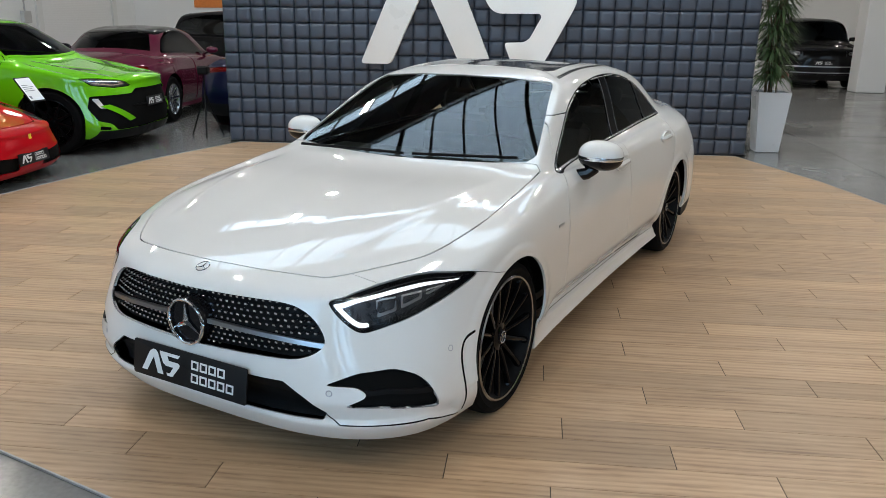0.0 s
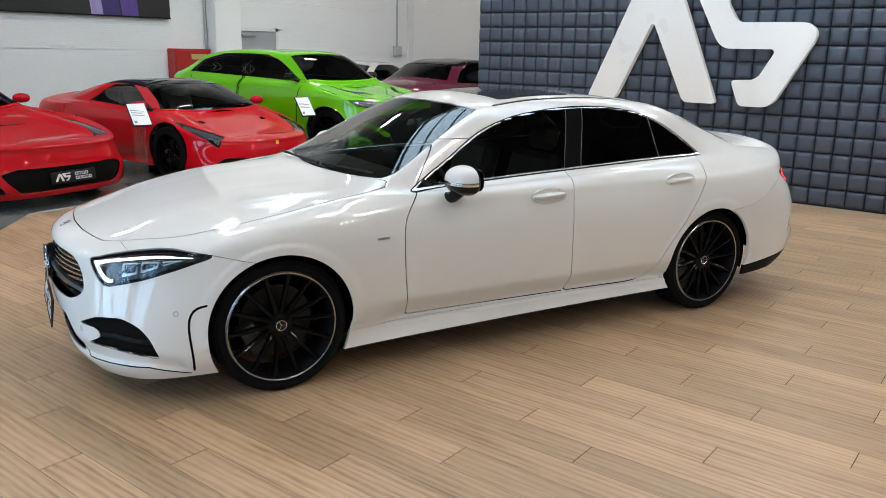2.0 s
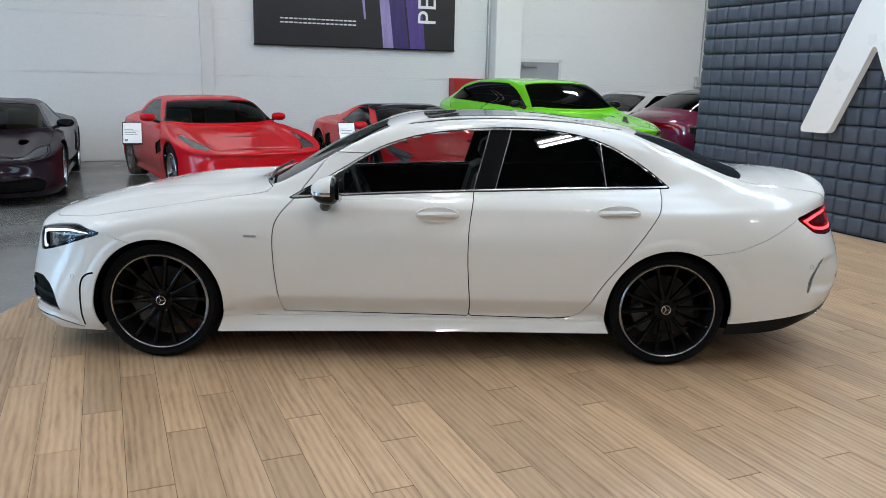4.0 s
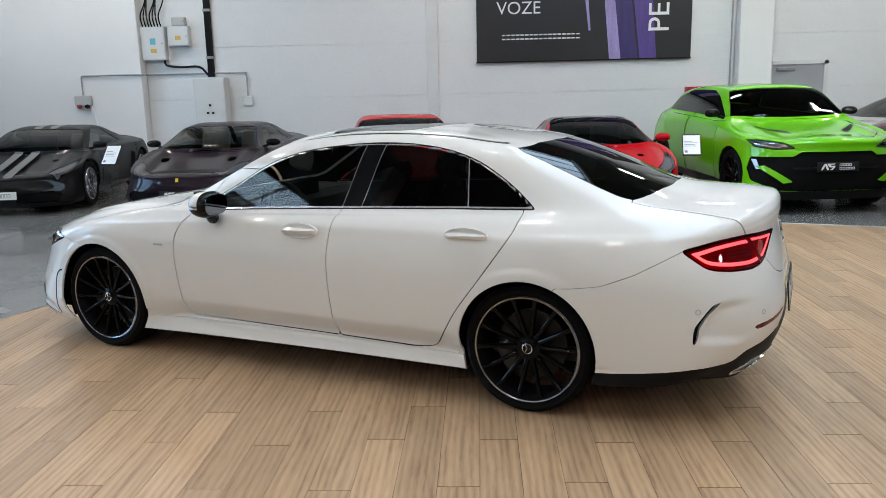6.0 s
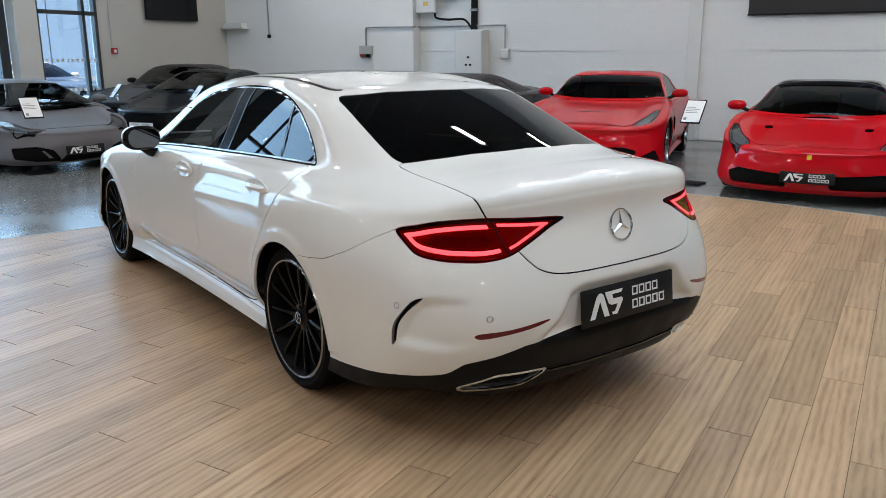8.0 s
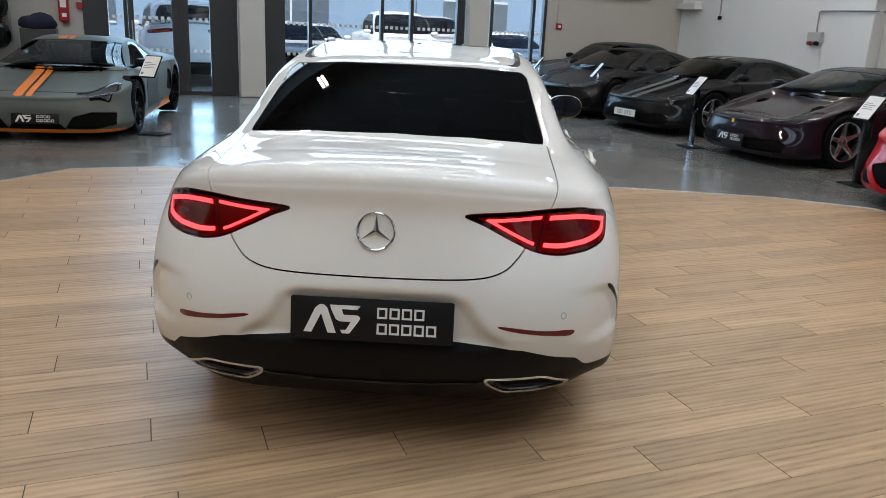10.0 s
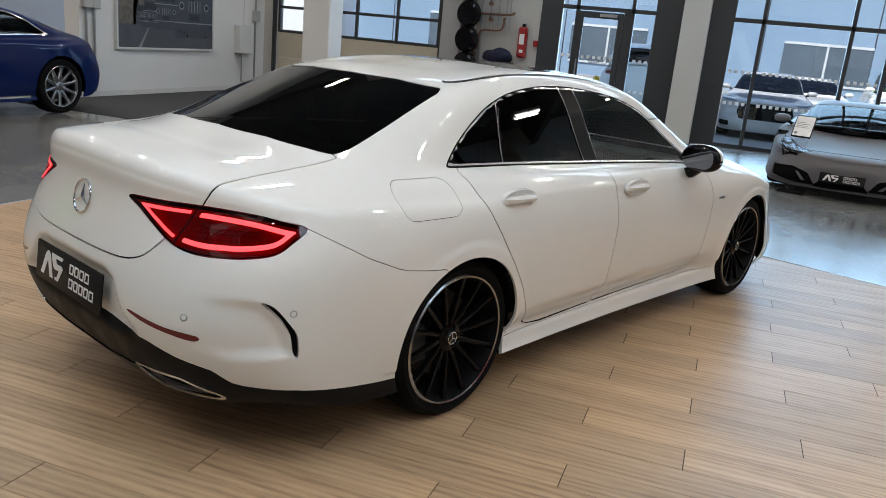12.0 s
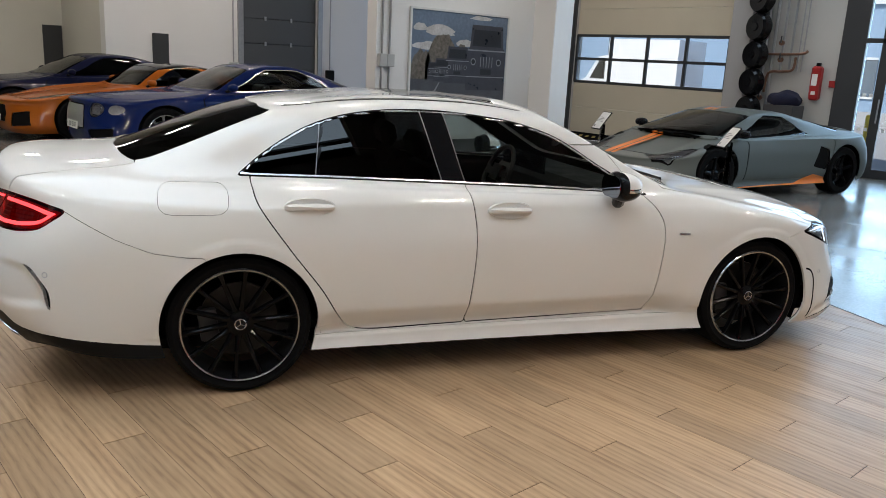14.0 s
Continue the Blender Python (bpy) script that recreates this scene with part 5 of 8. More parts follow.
setting("wall_post", boxes((0.0, 0.23, SY - 0.02, SY + 0.05, 0, CZ), bevel=0.006), LIGHTMETAL, parent=south, label="white steel wall post")
for x in (-15.1, -11.9):
    setting("wall_post", boxes((x - 0.1, x + 0.1, SY - 0.02, SY + 0.05, 0, CZ), bevel=0.006), LIGHTMETAL, parent=south)
setting("column_south", boxes((-6.32, -5.70, SY, SY + 0.30, 0, CZ), bevel=0.015), WALLW, "white square column at the cladding wall", "column")
setting("wall_bay", boxes((5.85, EX, SY - 0.02, SY + 0.26, 0, CZ), bevel=0.01), WALLW, "plain white plastered wall bay", "wall")
dr = setting("door_1", boxes((-7.40, -6.42, SY, SY + 0.04, 0, 1.98), bevel=0.004), vary(mat("grey_door", (0.30, 0.31, 0.33), 0.45), 2, 0.05, 100), "grey steel side door with a closer", "door")
setting("door_frame", boxes((-7.47, -7.40, SY, SY + 0.06, 0, 2.05), (-6.42, -6.35, SY, SY + 0.06, 0, 2.05), (-7.47, -6.35, SY, SY + 0.06, 1.98, 2.05)), LIGHTMETAL, parent=dr)
setting("door_closer", boxes((-6.85, -6.50, SY + 0.04, SY + 0.09, 1.86, 1.92), bevel=0.008), GALV, parent=dr)
setting("door_handle", boxes((-7.32, -7.20, SY + 0.05, SY + 0.08, 1.02, 1.04), bevel=0.006), GALV, parent=dr)

# north wall with a picture, sectional doors and clutter
north = setting("wall_north", boxes((5.80, EX + 0.25, NY, NY + 0.3, -0.1, CZ)), WALLW, "white painted hall wall", "wall")
DY = 14.4
setting("wall_north_mid", boxes((2.61, 5.82, DY, DY + 0.3, -0.1, CZ), (5.82, 7.91, DY, DY + 0.3, 3.59, CZ), (7.91, EX + 0.25, DY, DY + 0.3, -0.1, CZ)), WALLW, "white painted wall behind the parked cars", "wall")
setting("wall_north_far", boxes((WX, 2.9, 17.4, 17.7, -0.1, CZ), (2.61, 2.91, DY + 0.3, 17.4, -0.1, CZ)), vary(mat("cream_wall_paint", (0.56, 0.55, 0.50), 0.6), 0.8, 0.06, 90, 0.0008), "cream wall of the far hall bay", "wall")
sd = setting("door_2", boxes((5.82, 7.91, DY + 0.10, DY + 0.16, 0, 3.59)), DARKFRAME, "anthracite sectional door, closed", "door")
for k in range(6):
    setting("door_panel", boxes((5.84, 7.89, DY + 0.06, DY + 0.10, 0.02 + k * 0.594, 0.02 + k * 0.594 + 0.582), bevel=0.006), vary(mat("slate_door_panel", (0.060, 0.066, 0.072), 0.45), 2, 0.06, 120) if k == 0 else bpy.data.materials["slate_door_panel"], parent=sd)
    for x in (6.46, 7.18):
        setting("hinge", boxes((x - 0.025, x + 0.025, DY + 0.04, DY + 0.06, 0.56 + k * 0.594, 0.66 + k * 0.594)), GALV, parent=sd)
setting("door_track", boxes((5.69, 5.82, DY - 0.06, DY, 0, 3.59), (7.91, 8.04, DY - 0.06, DY, 0, 3.59)), GALV, parent=sd)
d3 = setting("door_3", boxes((3.62, 3.99, DY - 0.03, DY, 0, 1.89), bevel=0.004), DARKFRAME, "narrow dark service door", "door")
setting("door_handle", boxes((3.90, 3.93, DY - 0.06, DY - 0.03, 0.95, 1.1)), GALV, parent=d3)
d6 = setting("door_6", boxes((2.15, 2.58, 17.36, 17.40, 0, 1.97), bevel=0.004), DARKFRAME, "dark door in the far bay", "door")
setting("door_handle", boxes((2.50, 2.53, 17.33, 17.36, 0.95, 1.1)), GALV, parent=d6)
setting("baseboard", boxes((5.80, EX, NY - 0.012, NY, 0.004, 0.09)), vary(mat("white_skirting", (0.62, 0.62, 0.61), 0.5), 3, 0.05, 80), "white skirting board", "skirting")

# east wall: sectional door with windows, pipes, glazed front, plain end
east = setting("wall_east", boxes((EX, EX + 0.25, SY, -6.75, -0.1, CZ), (EX, EX + 0.25, 2.62, 4.72, -0.1, CZ), (EX, EX + 0.25, 8.62, NY, -0.1, CZ), (EX, EX + 0.25, 4.72, 8.62, 3.6, CZ), (EX, EX + 0.25, -6.75, 2.62, 5.6, CZ)), vary(mat("beige_wall_paint", (0.47, 0.46, 0.435), 0.6), 0.8, 0.06, 90, 0.0006), "light beige painted end wall", "wall")
gd = setting("door_4", boxes((EX + 0.10, EX + 0.14, 4.72, 8.62, 0.0, 0.16)), BLACKPL, "sand-coloured sectional door with two rows of windows", "door")
SAND = vary(mat("sand_door_panel", (0.52, 0.47, 0.37), 0.45), 1.5, 0.05, 120)
for z0, z1 in ((0.16, 0.74), (0.745, 1.30), (2.36, 2.92), (2.925, 3.6)):
    setting("door_panel", boxes((EX + 0.04, EX + 0.10, 4.74, 8.60, z0, z1), bevel=0.005), SAND, parent=gd)
HAZ = mat("hazard_tape", (0.42, 0.34, 0.10), 0.6)
for k in range(20):
    setting("hazard_stripe", prism([(0, 0), (0.09, 0), (0.125, 0.045), (0.035, 0.045)], 0.003), HAZ, parent=gd, m=pose(EX + 0.099, 8.55 - k * 0.19, 0.055, 90, 0, -90))
for r, (z0, z1) in enumerate(((1.33, 1.80), (1.86, 2.33))):
    for c in range(4):
        y0 = 4.80 + c * 0.95
        setting("window_pane", boxes((EX + 0.065, EX + 0.073, y0, y0 + 0.90, z0, z1)), PANE, parent=gd).visible_shadow = False
for y in (4.77, 5.725, 6.675, 7.625, 8.585):
    setting("window_bar", boxes((EX + 0.03, EX + 0.10, y - 0.028, y + 0.028, 1.30, 2.36), bevel=0.004), DARKFRAME, parent=gd)
for z in (1.315, 1.83, 2.345):
    setting("window_bar", boxes((EX + 0.035, EX + 0.095, 4.75, 8.60, z - 0.03, z + 0.03), bevel=0.004), DARKFRAME, parent=gd)
setting("door_track", boxes((EX - 0.06, EX, 4.62, 4.72, 0, 3.6), (EX - 0.06, EX, 8.62, 8.70, 0, 3.6)), DARKFRAME, parent=gd)
setting("column_workshop", boxes((EX - 0.30, EX, 4.18, 4.60, 0, CZ), bevel=0.01), vary(mat("grey_column", (0.33, 0.33, 0.33), 0.6), 2, 0.08, 80), "grey concrete column beside the sectional door", "column")
setting("column_white", boxes((5.50, 5.90, 4.24, 4.66, 0, CZ), bevel=0.012), WALLW, "free-standing white square column", "column")
setting("column_far", boxes((-17.1, -16.5, 8.5, 9.2, 0, CZ), bevel=0.012), WALLW, "white square column in the far hall", "column")

# glazed front: dark frame, panes, entrance door
front = setting("window_1", boxes((EX, EX + 0.10, -6.75, 2.62, 0.0, 0.07)), DARKFRAME, "tall anthracite glazed shop front", "window")


def frame_bar(y0, y1, z0, z1, name="frame_bar", d=0.12):
    return setting(name, boxes((EX - 0.02, EX - 0.02 + d, y0, y1, z0, z1), bevel=0.004), DARKFRAME, parent=front)


for y in (1.90, 0.84, -1.50, -2.98, -3.62, -5.42, -6.42, -6.70):
    frame_bar(y - 0.035, y + 0.035, 0.07, 5.6)
frame_bar(2.20, 2.62, 0, 5.6, "frame_panel")
frame_bar(0.875, 1.0, 0.07, 2.28, "door_jamb", 0.14)
frame_bar(-0.09, 0.42, 0, 5.6, "frame_panel")
frame_bar(-1.0, -0.57, 0, 5.6, "frame_panel")
frame_bar(-4.80, -4.62, 0, 5.6, "frame_panel")
for y0, y1 in ((0.42, 2.2), (-4.62, -1.0), (-6.7, -5.25)):
    for z in (2.32, 3.95, 5.55):
        frame_bar(y0, y1, z - 0.04, z + 0.04)
setting("column_front", boxes((EX - 0.32, EX - 0.02, -0.57, -0.09, 0, CZ), bevel=0.012), vary(mat("warm_white_column", (0.60, 0.585, 0.55), 0.6), 2, 0.05, 80), "off-white square column in the glazed front", "column")
setting("column_front", boxes((EX - 0.30, EX - 0.02, -5.25, -4.80, 0, CZ), bevel=0.012), bpy.data.materials["warm_white_column"], "off-white square column in the glazed front", "column")
panes = ((1.935, 2.19), (0.875, 1.865), (0.42, 0.805), (-1.465, -1.0), (-2.945, -1.535), (-3.585, -3.015), (-4.62, -3.655), (-5.385, -5.25), (-6.385, -5.455), (-6.665, -6.455))
for y0, y1 in panes:
    for z0, z1 in ((0.07, 2.28), (2.36, 3.91), (3.99, 5.51)):
        setting("pane", boxes((EX + 0.03, EX + 0.038, y0, y1, z0, z1)), PANE, parent=front).visible_shadow = False
leaf = setting("door_5", boxes((EX - 0.06, EX - 0.02, 1.0, 1.10, 0.02, 2.26), (EX - 0.06, EX - 0.02, 1.76, 1.86, 0.02, 2.26), (EX - 0.06, EX - 0.02, 1.10, 1.76, 2.14, 2.26), (EX - 0.06, EX - 0.02, 1.10, 1.76, 0.02, 0.16)), DARKFRAME, "dark framed glass entrance door", "door")
setting("door_handle", tube([(EX - 0.11, 1.80, 0.95), (EX - 0.11, 1.80, 1.35)], 0.014, 8), GALV, parent=leaf, smooth=True)
setting("door_closer", boxes((EX - 0.11, EX - 0.06, 1.12, 1.45, 2.17, 2.23), bevel=0.006), GALV, parent=leaf)
dots = bmesh.new()
for zz in (1.44, 0.86):
    for y0, y1 in panes:
        k = 0
        while y0 + 0.03 + k * 0.11 + 0.06 < y1:
            for j in (0, 1):
                ya = y0 + 0.03 + k * 0.11 + (0.0 if j else 0.0)
                box(dots, EX + 0.024, EX + 0.028, ya, ya + 0.06, zz - 0.065 + j * 0.0, zz - 0.005 + j * 0.0) if j == 0 else None
            k += 1
part("safety_dots", dots, mat("frosted_film", (0.75, 0.77, 0.78), 0.5), front, "rows of small white safety squares")["kind"] = "stuff"
fc = bpy.data.curves.new("entrance_word", "FONT")
fc.body, fc.size, fc.extrude = "VCHOD", 0.13, 0.001
tmp = bpy.data.objects.new("entrance_word", fc)
scene.collection.objects.link(tmp)
tmp.data.materials.append(DARKFRAME)
wordmesh = bpy.data.meshes.new_from_object(tmp.evaluated_get(bpy.context.evaluated_depsgraph_get()))
bpy.data.objects.remove(tmp)
setting("entrance_word", wordmesh, None, parent=front, m=pose(EX + 0.026, 1.12, 1.30, 90, 0, 90))

# ceiling beams and roof lights, seen in reflections
BEAM = vary(mat("grey_beam", (0.16, 0.165, 0.17), 0.5), 2, 0.1, 60)
for x in (-17.5, -11.5, -5.0, -0.6, 6.4):
    b = thing("roof_beam", pose(x, 2.7, CZ - 0.36), "grey steel roof beam across the hall", "beam", "roof beams", "structure")
    part("web", boxes((-0.01, 0.01, -13.2, 13.2, -0.2, 0.36)), BEAM, b)
    part("flange", boxes((-0.1, 0.1, -13.2, 13.2, -0.22, -0.2)), BEAM, b)
    part("flange", boxes((-0.1, 0.1, -13.2, 13.2, 0.34, 0.359)), BEAM, b)
TUBE = mat("tube_lamp", (0.9, 0.9, 0.9), 0.4, emit=(1.0, 0.98, 0.95), strength=12.0)
first = None
# fittings for every luminaire, the added fill ones too
for lx, ly in LUMINAIRES:
    m = pose(lx, ly, 5.75)
    if first is None:
        first = thing("ceiling_light", m, "white twin tube ceiling light, switched on", "lamp", "tube lights")
        part("housing", boxes((-0.34, 0.34, -0.10, 0.10, 0.0, 0.06), bevel=0.01), LIGHTMETAL, first)
        for dy in (-0.055, 0.055):
            part("tube", tube([(-0.31, dy, -0.02), (0.31, dy, -0.02)], 0.014, 6), TUBE, first, "glowing fluorescent tube", True)
        for dx in (-0.25, 0.25):
            part("hanger", tube([(dx, 0, 0.06), (dx, 0, 0.84)], 0.006, 5), GALV, first)
    else:
        copy_thing(first, m)

# ---- outside the glass ----
PAVE = vary(mat("outside_asphalt", (0.20, 0.20, 0.20), 0.85), 0.7, 0.15, 120, 0.003)
setting("ground", boxes((EX + 0.25, 400, -300, 300, -0.30, -0.03)), PAVE, "grey asphalt yard in front of the hall", "ground")
BLUEW = vary(mat("blue_grey_facade", (0.22, 0.32, 0.43), 0.5), 0.4, 0.06, 20)
nb = thing("neighbour_building", pose(30, 0, 0), "blue-grey sheet metal building across the yard", "building")
part("wall", boxes((0, 8, -40, 40, -0.03, 4.6)), BLUEW, nb)
part("plinth", boxes((-0.06, 0, -40, 40, -0.03, 0.5)), vary(mat("grey_plinth", (0.35, 0.35, 0.35), 0.7), 1, 0.1, 60), nb)
part("roof_edge", boxes((-0.1, 8.1, -40.1, 40.1, 4.6, 4.9)), LIGHTMETAL, nb)
for y in (-14.5, -6.0, 2.5, 9.0):
    w = part("window", boxes((-0.03, 0, y, y + 3.2, 1.0, 2.6)), vary(mat("dark_window", (0.10, 0.13, 0.16), 0.1), 1, 0.1, 5), nb)
    part("frame", boxes((-0.05, -0.03, y, y + 3.2, 2.5, 2.6), (-0.05, -0.03, y, y + 3.2, 1.0, 1.08), (-0.05, -0.03, y + 1.56, y + 1.64, 1.08, 2.5)), LIGHTMETAL, w)
for y in np.arange(-38, 39, 4.0):
    part("sheet_joint", boxes((-0.012, 0, y - 0.02, y + 0.02, 0.5, 4.6)), DARKFRAME, nb)
bol = None
for y in (1.9, 3.2):
    m = pose(14.6, y, -0.03)
    if bol is None:
        bol = thing("bollard", m, "yellow steel bollard in the yard", "bollard", "yard bollards")
        part("post", lathe([(0.0, 1.0), (0.06, 0.98), (0.075, 0.93), (0.075, 0.0)], 16, m=Matrix.Rotation(radians(90), 4, "X")), mat("yellow_enamel", (0.65, 0.45, 0.05), 0.4), bol, "", True)
    else:
        copy_thing(bol, m)

# ---- other cars ----
def make_car(name, label, m, body, net, R=0.34, rim=0.245, per=(7, 5), sport=True, four=False, roof=None, plate_kind="dealer", rimmat=RIMBLACK, stripe=None, light=LAMPIN, back_first=False, group="", stance=0.80, grille_mat=BLACKPL, low_grille=True, suv=False, lamp=None, mouth=None, gill=None, extras=(), mirror_mat=None, seat_mat=None, fenders=0.0, trim=None):
    """One parked car: body panels cut from the shared net, glass, lamps, mirrors and four wheels."""
    car = thing(name, m, label, "car", group)
    n = car_net(**net)
    s = Skin.over(n, *per)
    if fenders:
        lowered = fenders * step(-s.v[:, 1], -0.70, -0.50) * step(s.v[:, 0], net["cowl"] - 0.25, net["cowl"] + 0.15) * step(-s.v[:, 0], -net["nose"] + 0.05, -net["nose"] + 0.45) * (s.uv[:, 1] > 4.5) * (s.uv[:, 1] < 8.2)
        s = s.dented(lowered)
    fa, ra = net.get("fa", 1.4695), net.get("ra", -1.4695)
    wdt = net.get("width", 1.0)
    wd = lambda k: 0.45 - k.v[:, 1]
    ar = lambda x: arch(x, R, R + 0.045)
    s = s.cut(-np.minimum(np.maximum(ar(fa)(s), wd(s)), np.maximum(ar(ra)(s), wd(s))))
    below = lambda u0, u1, v0, v1: [(u0, v0), (u1, v0), (u1, v1), (u0, v1)]
    sc, s = s.split(shape(net_uv, below(-1, 6.0, 8.12, 9.86)))
    rg, s = s.split(shape(net_uv, below(12.4, 17, 8.2, 9.8)))
    win = [(6.5, 8.06), (7.3, 9.35), (7.9, 9.72), (10.0, 9.72), (10.9, 9.2), (11.35, 8.06)] if not sport else [(6.5, 8.06), (7.3, 9.35), (8.0, 9.74), (9.5, 9.6), (10.2, 9.0), (10.6, 8.06)]
    sg, s = s.split(shape(net_uv, win))
    rim_f = shape(net_uv, win)(sg)
    under = s.moved(-0.02)
    pieces = []
    for nm, fn, poly, mt, depth, x0, x1 in extras:
        cut_f = shape(fn, poly, ahead(x0), behind(x1), lambda k: k.uv[:, 1] - 8.05)
        if depth < 0.005:
            got = s.traced(cut_f, 2, 0.06)
            depth = min(depth, -0.0015)
        else:
            got, s = s.split(cut_f)
        pieces.append((nm, got, mt, depth))
    hl = [(2.15, 4.35), (2.5, 4.95), (3.3, 5.35), (4.3, 5.5), (3.9, 5.0), (3.2, 4.5), (2.5, 4.2)] if not suv else [(2.0, 4.45), (2.1, 4.95), (3.2, 5.2), (4.1, 5.2), (3.7, 4.8), (2.9, 4.45)]
    f_hl = shape(net_uv, hl) if lamp is None else shape(lamp[0], lamp[1], ahead(0.4), lambda k: 0.42 - k.v[:, 2], lambda k: k.uv[:, 1] - 8.0)
    hd, s = s.split(f_hl, 0.004)
    tl, s = s.split(shape(net_uv, [(12.9, 4.55), (12.7, 4.95), (13.4, 5.1), (14.9, 5.05), (14.9, 4.65), (13.6, 4.45)]), 0.01)
    f_gr = shape(front_yz, mouth, ahead(fa)) if mouth is not None else shape(net_uv, [(-1, 1.0), (1.9, 1.0), (2.4, 1.6), (2.1, 2.5), (-1, 2.5)] if sport else [(-1, 1.9), (1.6, 1.9), (1.9, 2.8), (1.7, 3.9), (-1, 4.0)])
    gr, s = s.split(f_gr)
    f_sv = shape(front_yz, gill, ahead(fa)) if gill is not None else shape(net_uv, [(2.65, 1.0), (3.75, 1.0), (3.8, 1.7), (3.3, 2.7), (2.75, 2.1)] if sport else [(2.2, 0.8), (3.7, 0.8), (3.7, 1.6), (2.4, 1.5)])
    sv, s = s.split(f_sv)
    vl, s = s.split(lambda k: np.maximum(k.uv[:, 1] - 1.5, 12.6 - k.uv[:, 0]))
    hood, s = s.split(shape(net_uv, [(-1, 5.15), (1.8, 5.15), (3.2, 5.6), (4.5, 6.4), (5.6, 7.2), (6.0, 7.95), (-1, 7.95)]), 0.02)
    dor, s = s.split(shape(net_uv, [(6.35, 1.1), (10.1 if sport else 8.75, 1.1), (10.3 if sport else 8.8, 8.2), (6.2, 8.2)]), 0.022)
    rdor = None
    if four:
        rdor, s = s.split(shape(net_uv, [(8.8, 1.1), (10.3, 1.1), (10.9, 4.5), (11.2, 8.2), (8.85, 8.2)]), 0.022)
    rf = None
    if roof:
        rf, s = s.split(lambda k: np.maximum(9.7 - k.uv[:, 1], 0.0 - k.uv[:, 0]))
    part("under_shell", under.mesh("under_shell", GAP, skirt=0), parent=car)
    part("body", s.mesh("body", body, skirt=0.012), parent=car)
    part("hood", hood.mesh("hood", body), parent=car)
    if rf:
        part("roof", rf.mesh("roof", roof, skirt=0.004), parent=car, label="black roof")
    part("windscreen", sc.moved(-0.004).mesh("windscreen", TINTED, skirt=0.004), parent=car, label="dark tinted windscreen")
    part("rear_window", rg.moved(-0.004).mesh("rear_window", PRIVACY, skirt=0.004), parent=car)
    part("grille", gr.moved(-0.05).mesh("grille", grille_mat, skirt=-0.05), parent=car, label="black front grille")
    part("diffuser", vl.mesh("diffuser", BLACKPL, skirt=0.02), parent=car)
    for q in (1, -1):
        part("door", dor.mesh("door", body, q), parent=car)
        if rdor:
            part("rear_door", rdor.mesh("rear_door", body, q), parent=car)
        part("side_window", sg.moved(-0.004).mesh("side_window", PRIVACY if four else TINTED, q, 0.004), parent=car, label="dark side glass")
        if trim:
            part("window_trim", sg.cut(-rim_f - 0.09).moved(0.002).mesh("window_trim", trim, q, 0.003), parent=car, label="bright chrome window surround")
        h = part("headlight", hd.moved(-0.012).mesh("headlight", light, q, -0.012), parent=car, label="dark glass headlight")
        part("lens", hd.moved(-0.001).mesh("lens", CLEARLENS, q, 0), parent=h)
        fe = f_hl(hd)
        line_f = np.maximum(np.abs(fe + 0.14) - 0.05, 4.55 - hd.uv[:, 1]) if lamp is None else np.abs(fe + 0.028) - 0.008
        part("light_line", hd.cut(line_f).moved(-0.006).mesh("light_line", CHROME, q, 0), parent=h)
        # lamp is off; its red carries the body material's weak added glow
        t = part("taillight", tl.moved(-0.004).mesh("taillight", REDBODY, q, 0.0), parent=car, label="dark red taillight")
        part("lens", tl.mesh("lens", REDLENS, q, 0), parent=t)
        part("air_vent", sv.moved(-0.04).mesh("air_vent", BLACKPL, q, -0.04), parent=car)
        for nm, got, mt, depth in pieces:
            if len(got.polys):
                part(nm, got.moved(-depth).mesh(nm, mt, q, -depth if depth > 0 else 0.004), parent=car)
        p = n[6, 8]
        bm = bmesh.new()
        bmesh.ops.create_uvsphere(bm, u_segments=18, v_segments=12, radius=1)
        for v in bm.verts:
            v.co = Vector((0.085 * v.co.x * (1 if v.co.x > 0 else 0.6), 0.11 * math.copysign(abs(v.co.y) ** 0.8, v.co.y), 0.058 * math.copysign(abs(v.co.z) ** 0.85, v.co.z)))
        mi = part("mirror", bm, mirror_mat or body, car, "", True, pose(p[0] - 0.22, q * (p[1] + 0.16), p[2] + 0.06))
        part("foot", tube([(0.0, -q * 0.06, -0.03), (0.05, -q * 0.16, -0.07)], 0.022, 8), BLACKPL, mi)
        for x in (fa, ra):
            wheel(car, pose(x, q * (0.945 * wdt - 0.15), R, 0, 20 * q + x * 30, 0 if q > 0 else 180), R, rim, 0.26, 5 if sport else 10, rimmat, rimmat if rimmat is not RIMBLACK else RIMBLACK, False)
            a = [radians(k) for k in range(-20, 201, 20)]
            bm = bmesh.new()
            rr = R + 0.048
            rows = [[bm.verts.new((x + rr * math.cos(b), q * y, R + rr * math.sin(b))) for b in a] for y in (0.90 * wdt - 0.03, 0.66 if sport else 0.58)]
            for i in range(len(a) - 1):
                bm.faces.new((rows[0][i], rows[0][i + 1], rows[1][i + 1], rows[1][i]))
            bm.faces.new(rows[1])
            part("wheel_well", bm, GAP, car)
    z0 = n[8, 0, 2]
    part("floor_pan", boxes((ra - 0.4, fa + 0.4, -0.75, 0.75, z0 + 0.01, z0 + 0.06)), GAP, car)
    cz = n[8, 8, 2]
    part("dashboard", boxes((n[6, 8, 0] - 0.35, n[2, 8, 0] - 0.08, -0.62, 0.62, cz - 0.25, cz - 0.03), bevel=0.03), DASH, car)
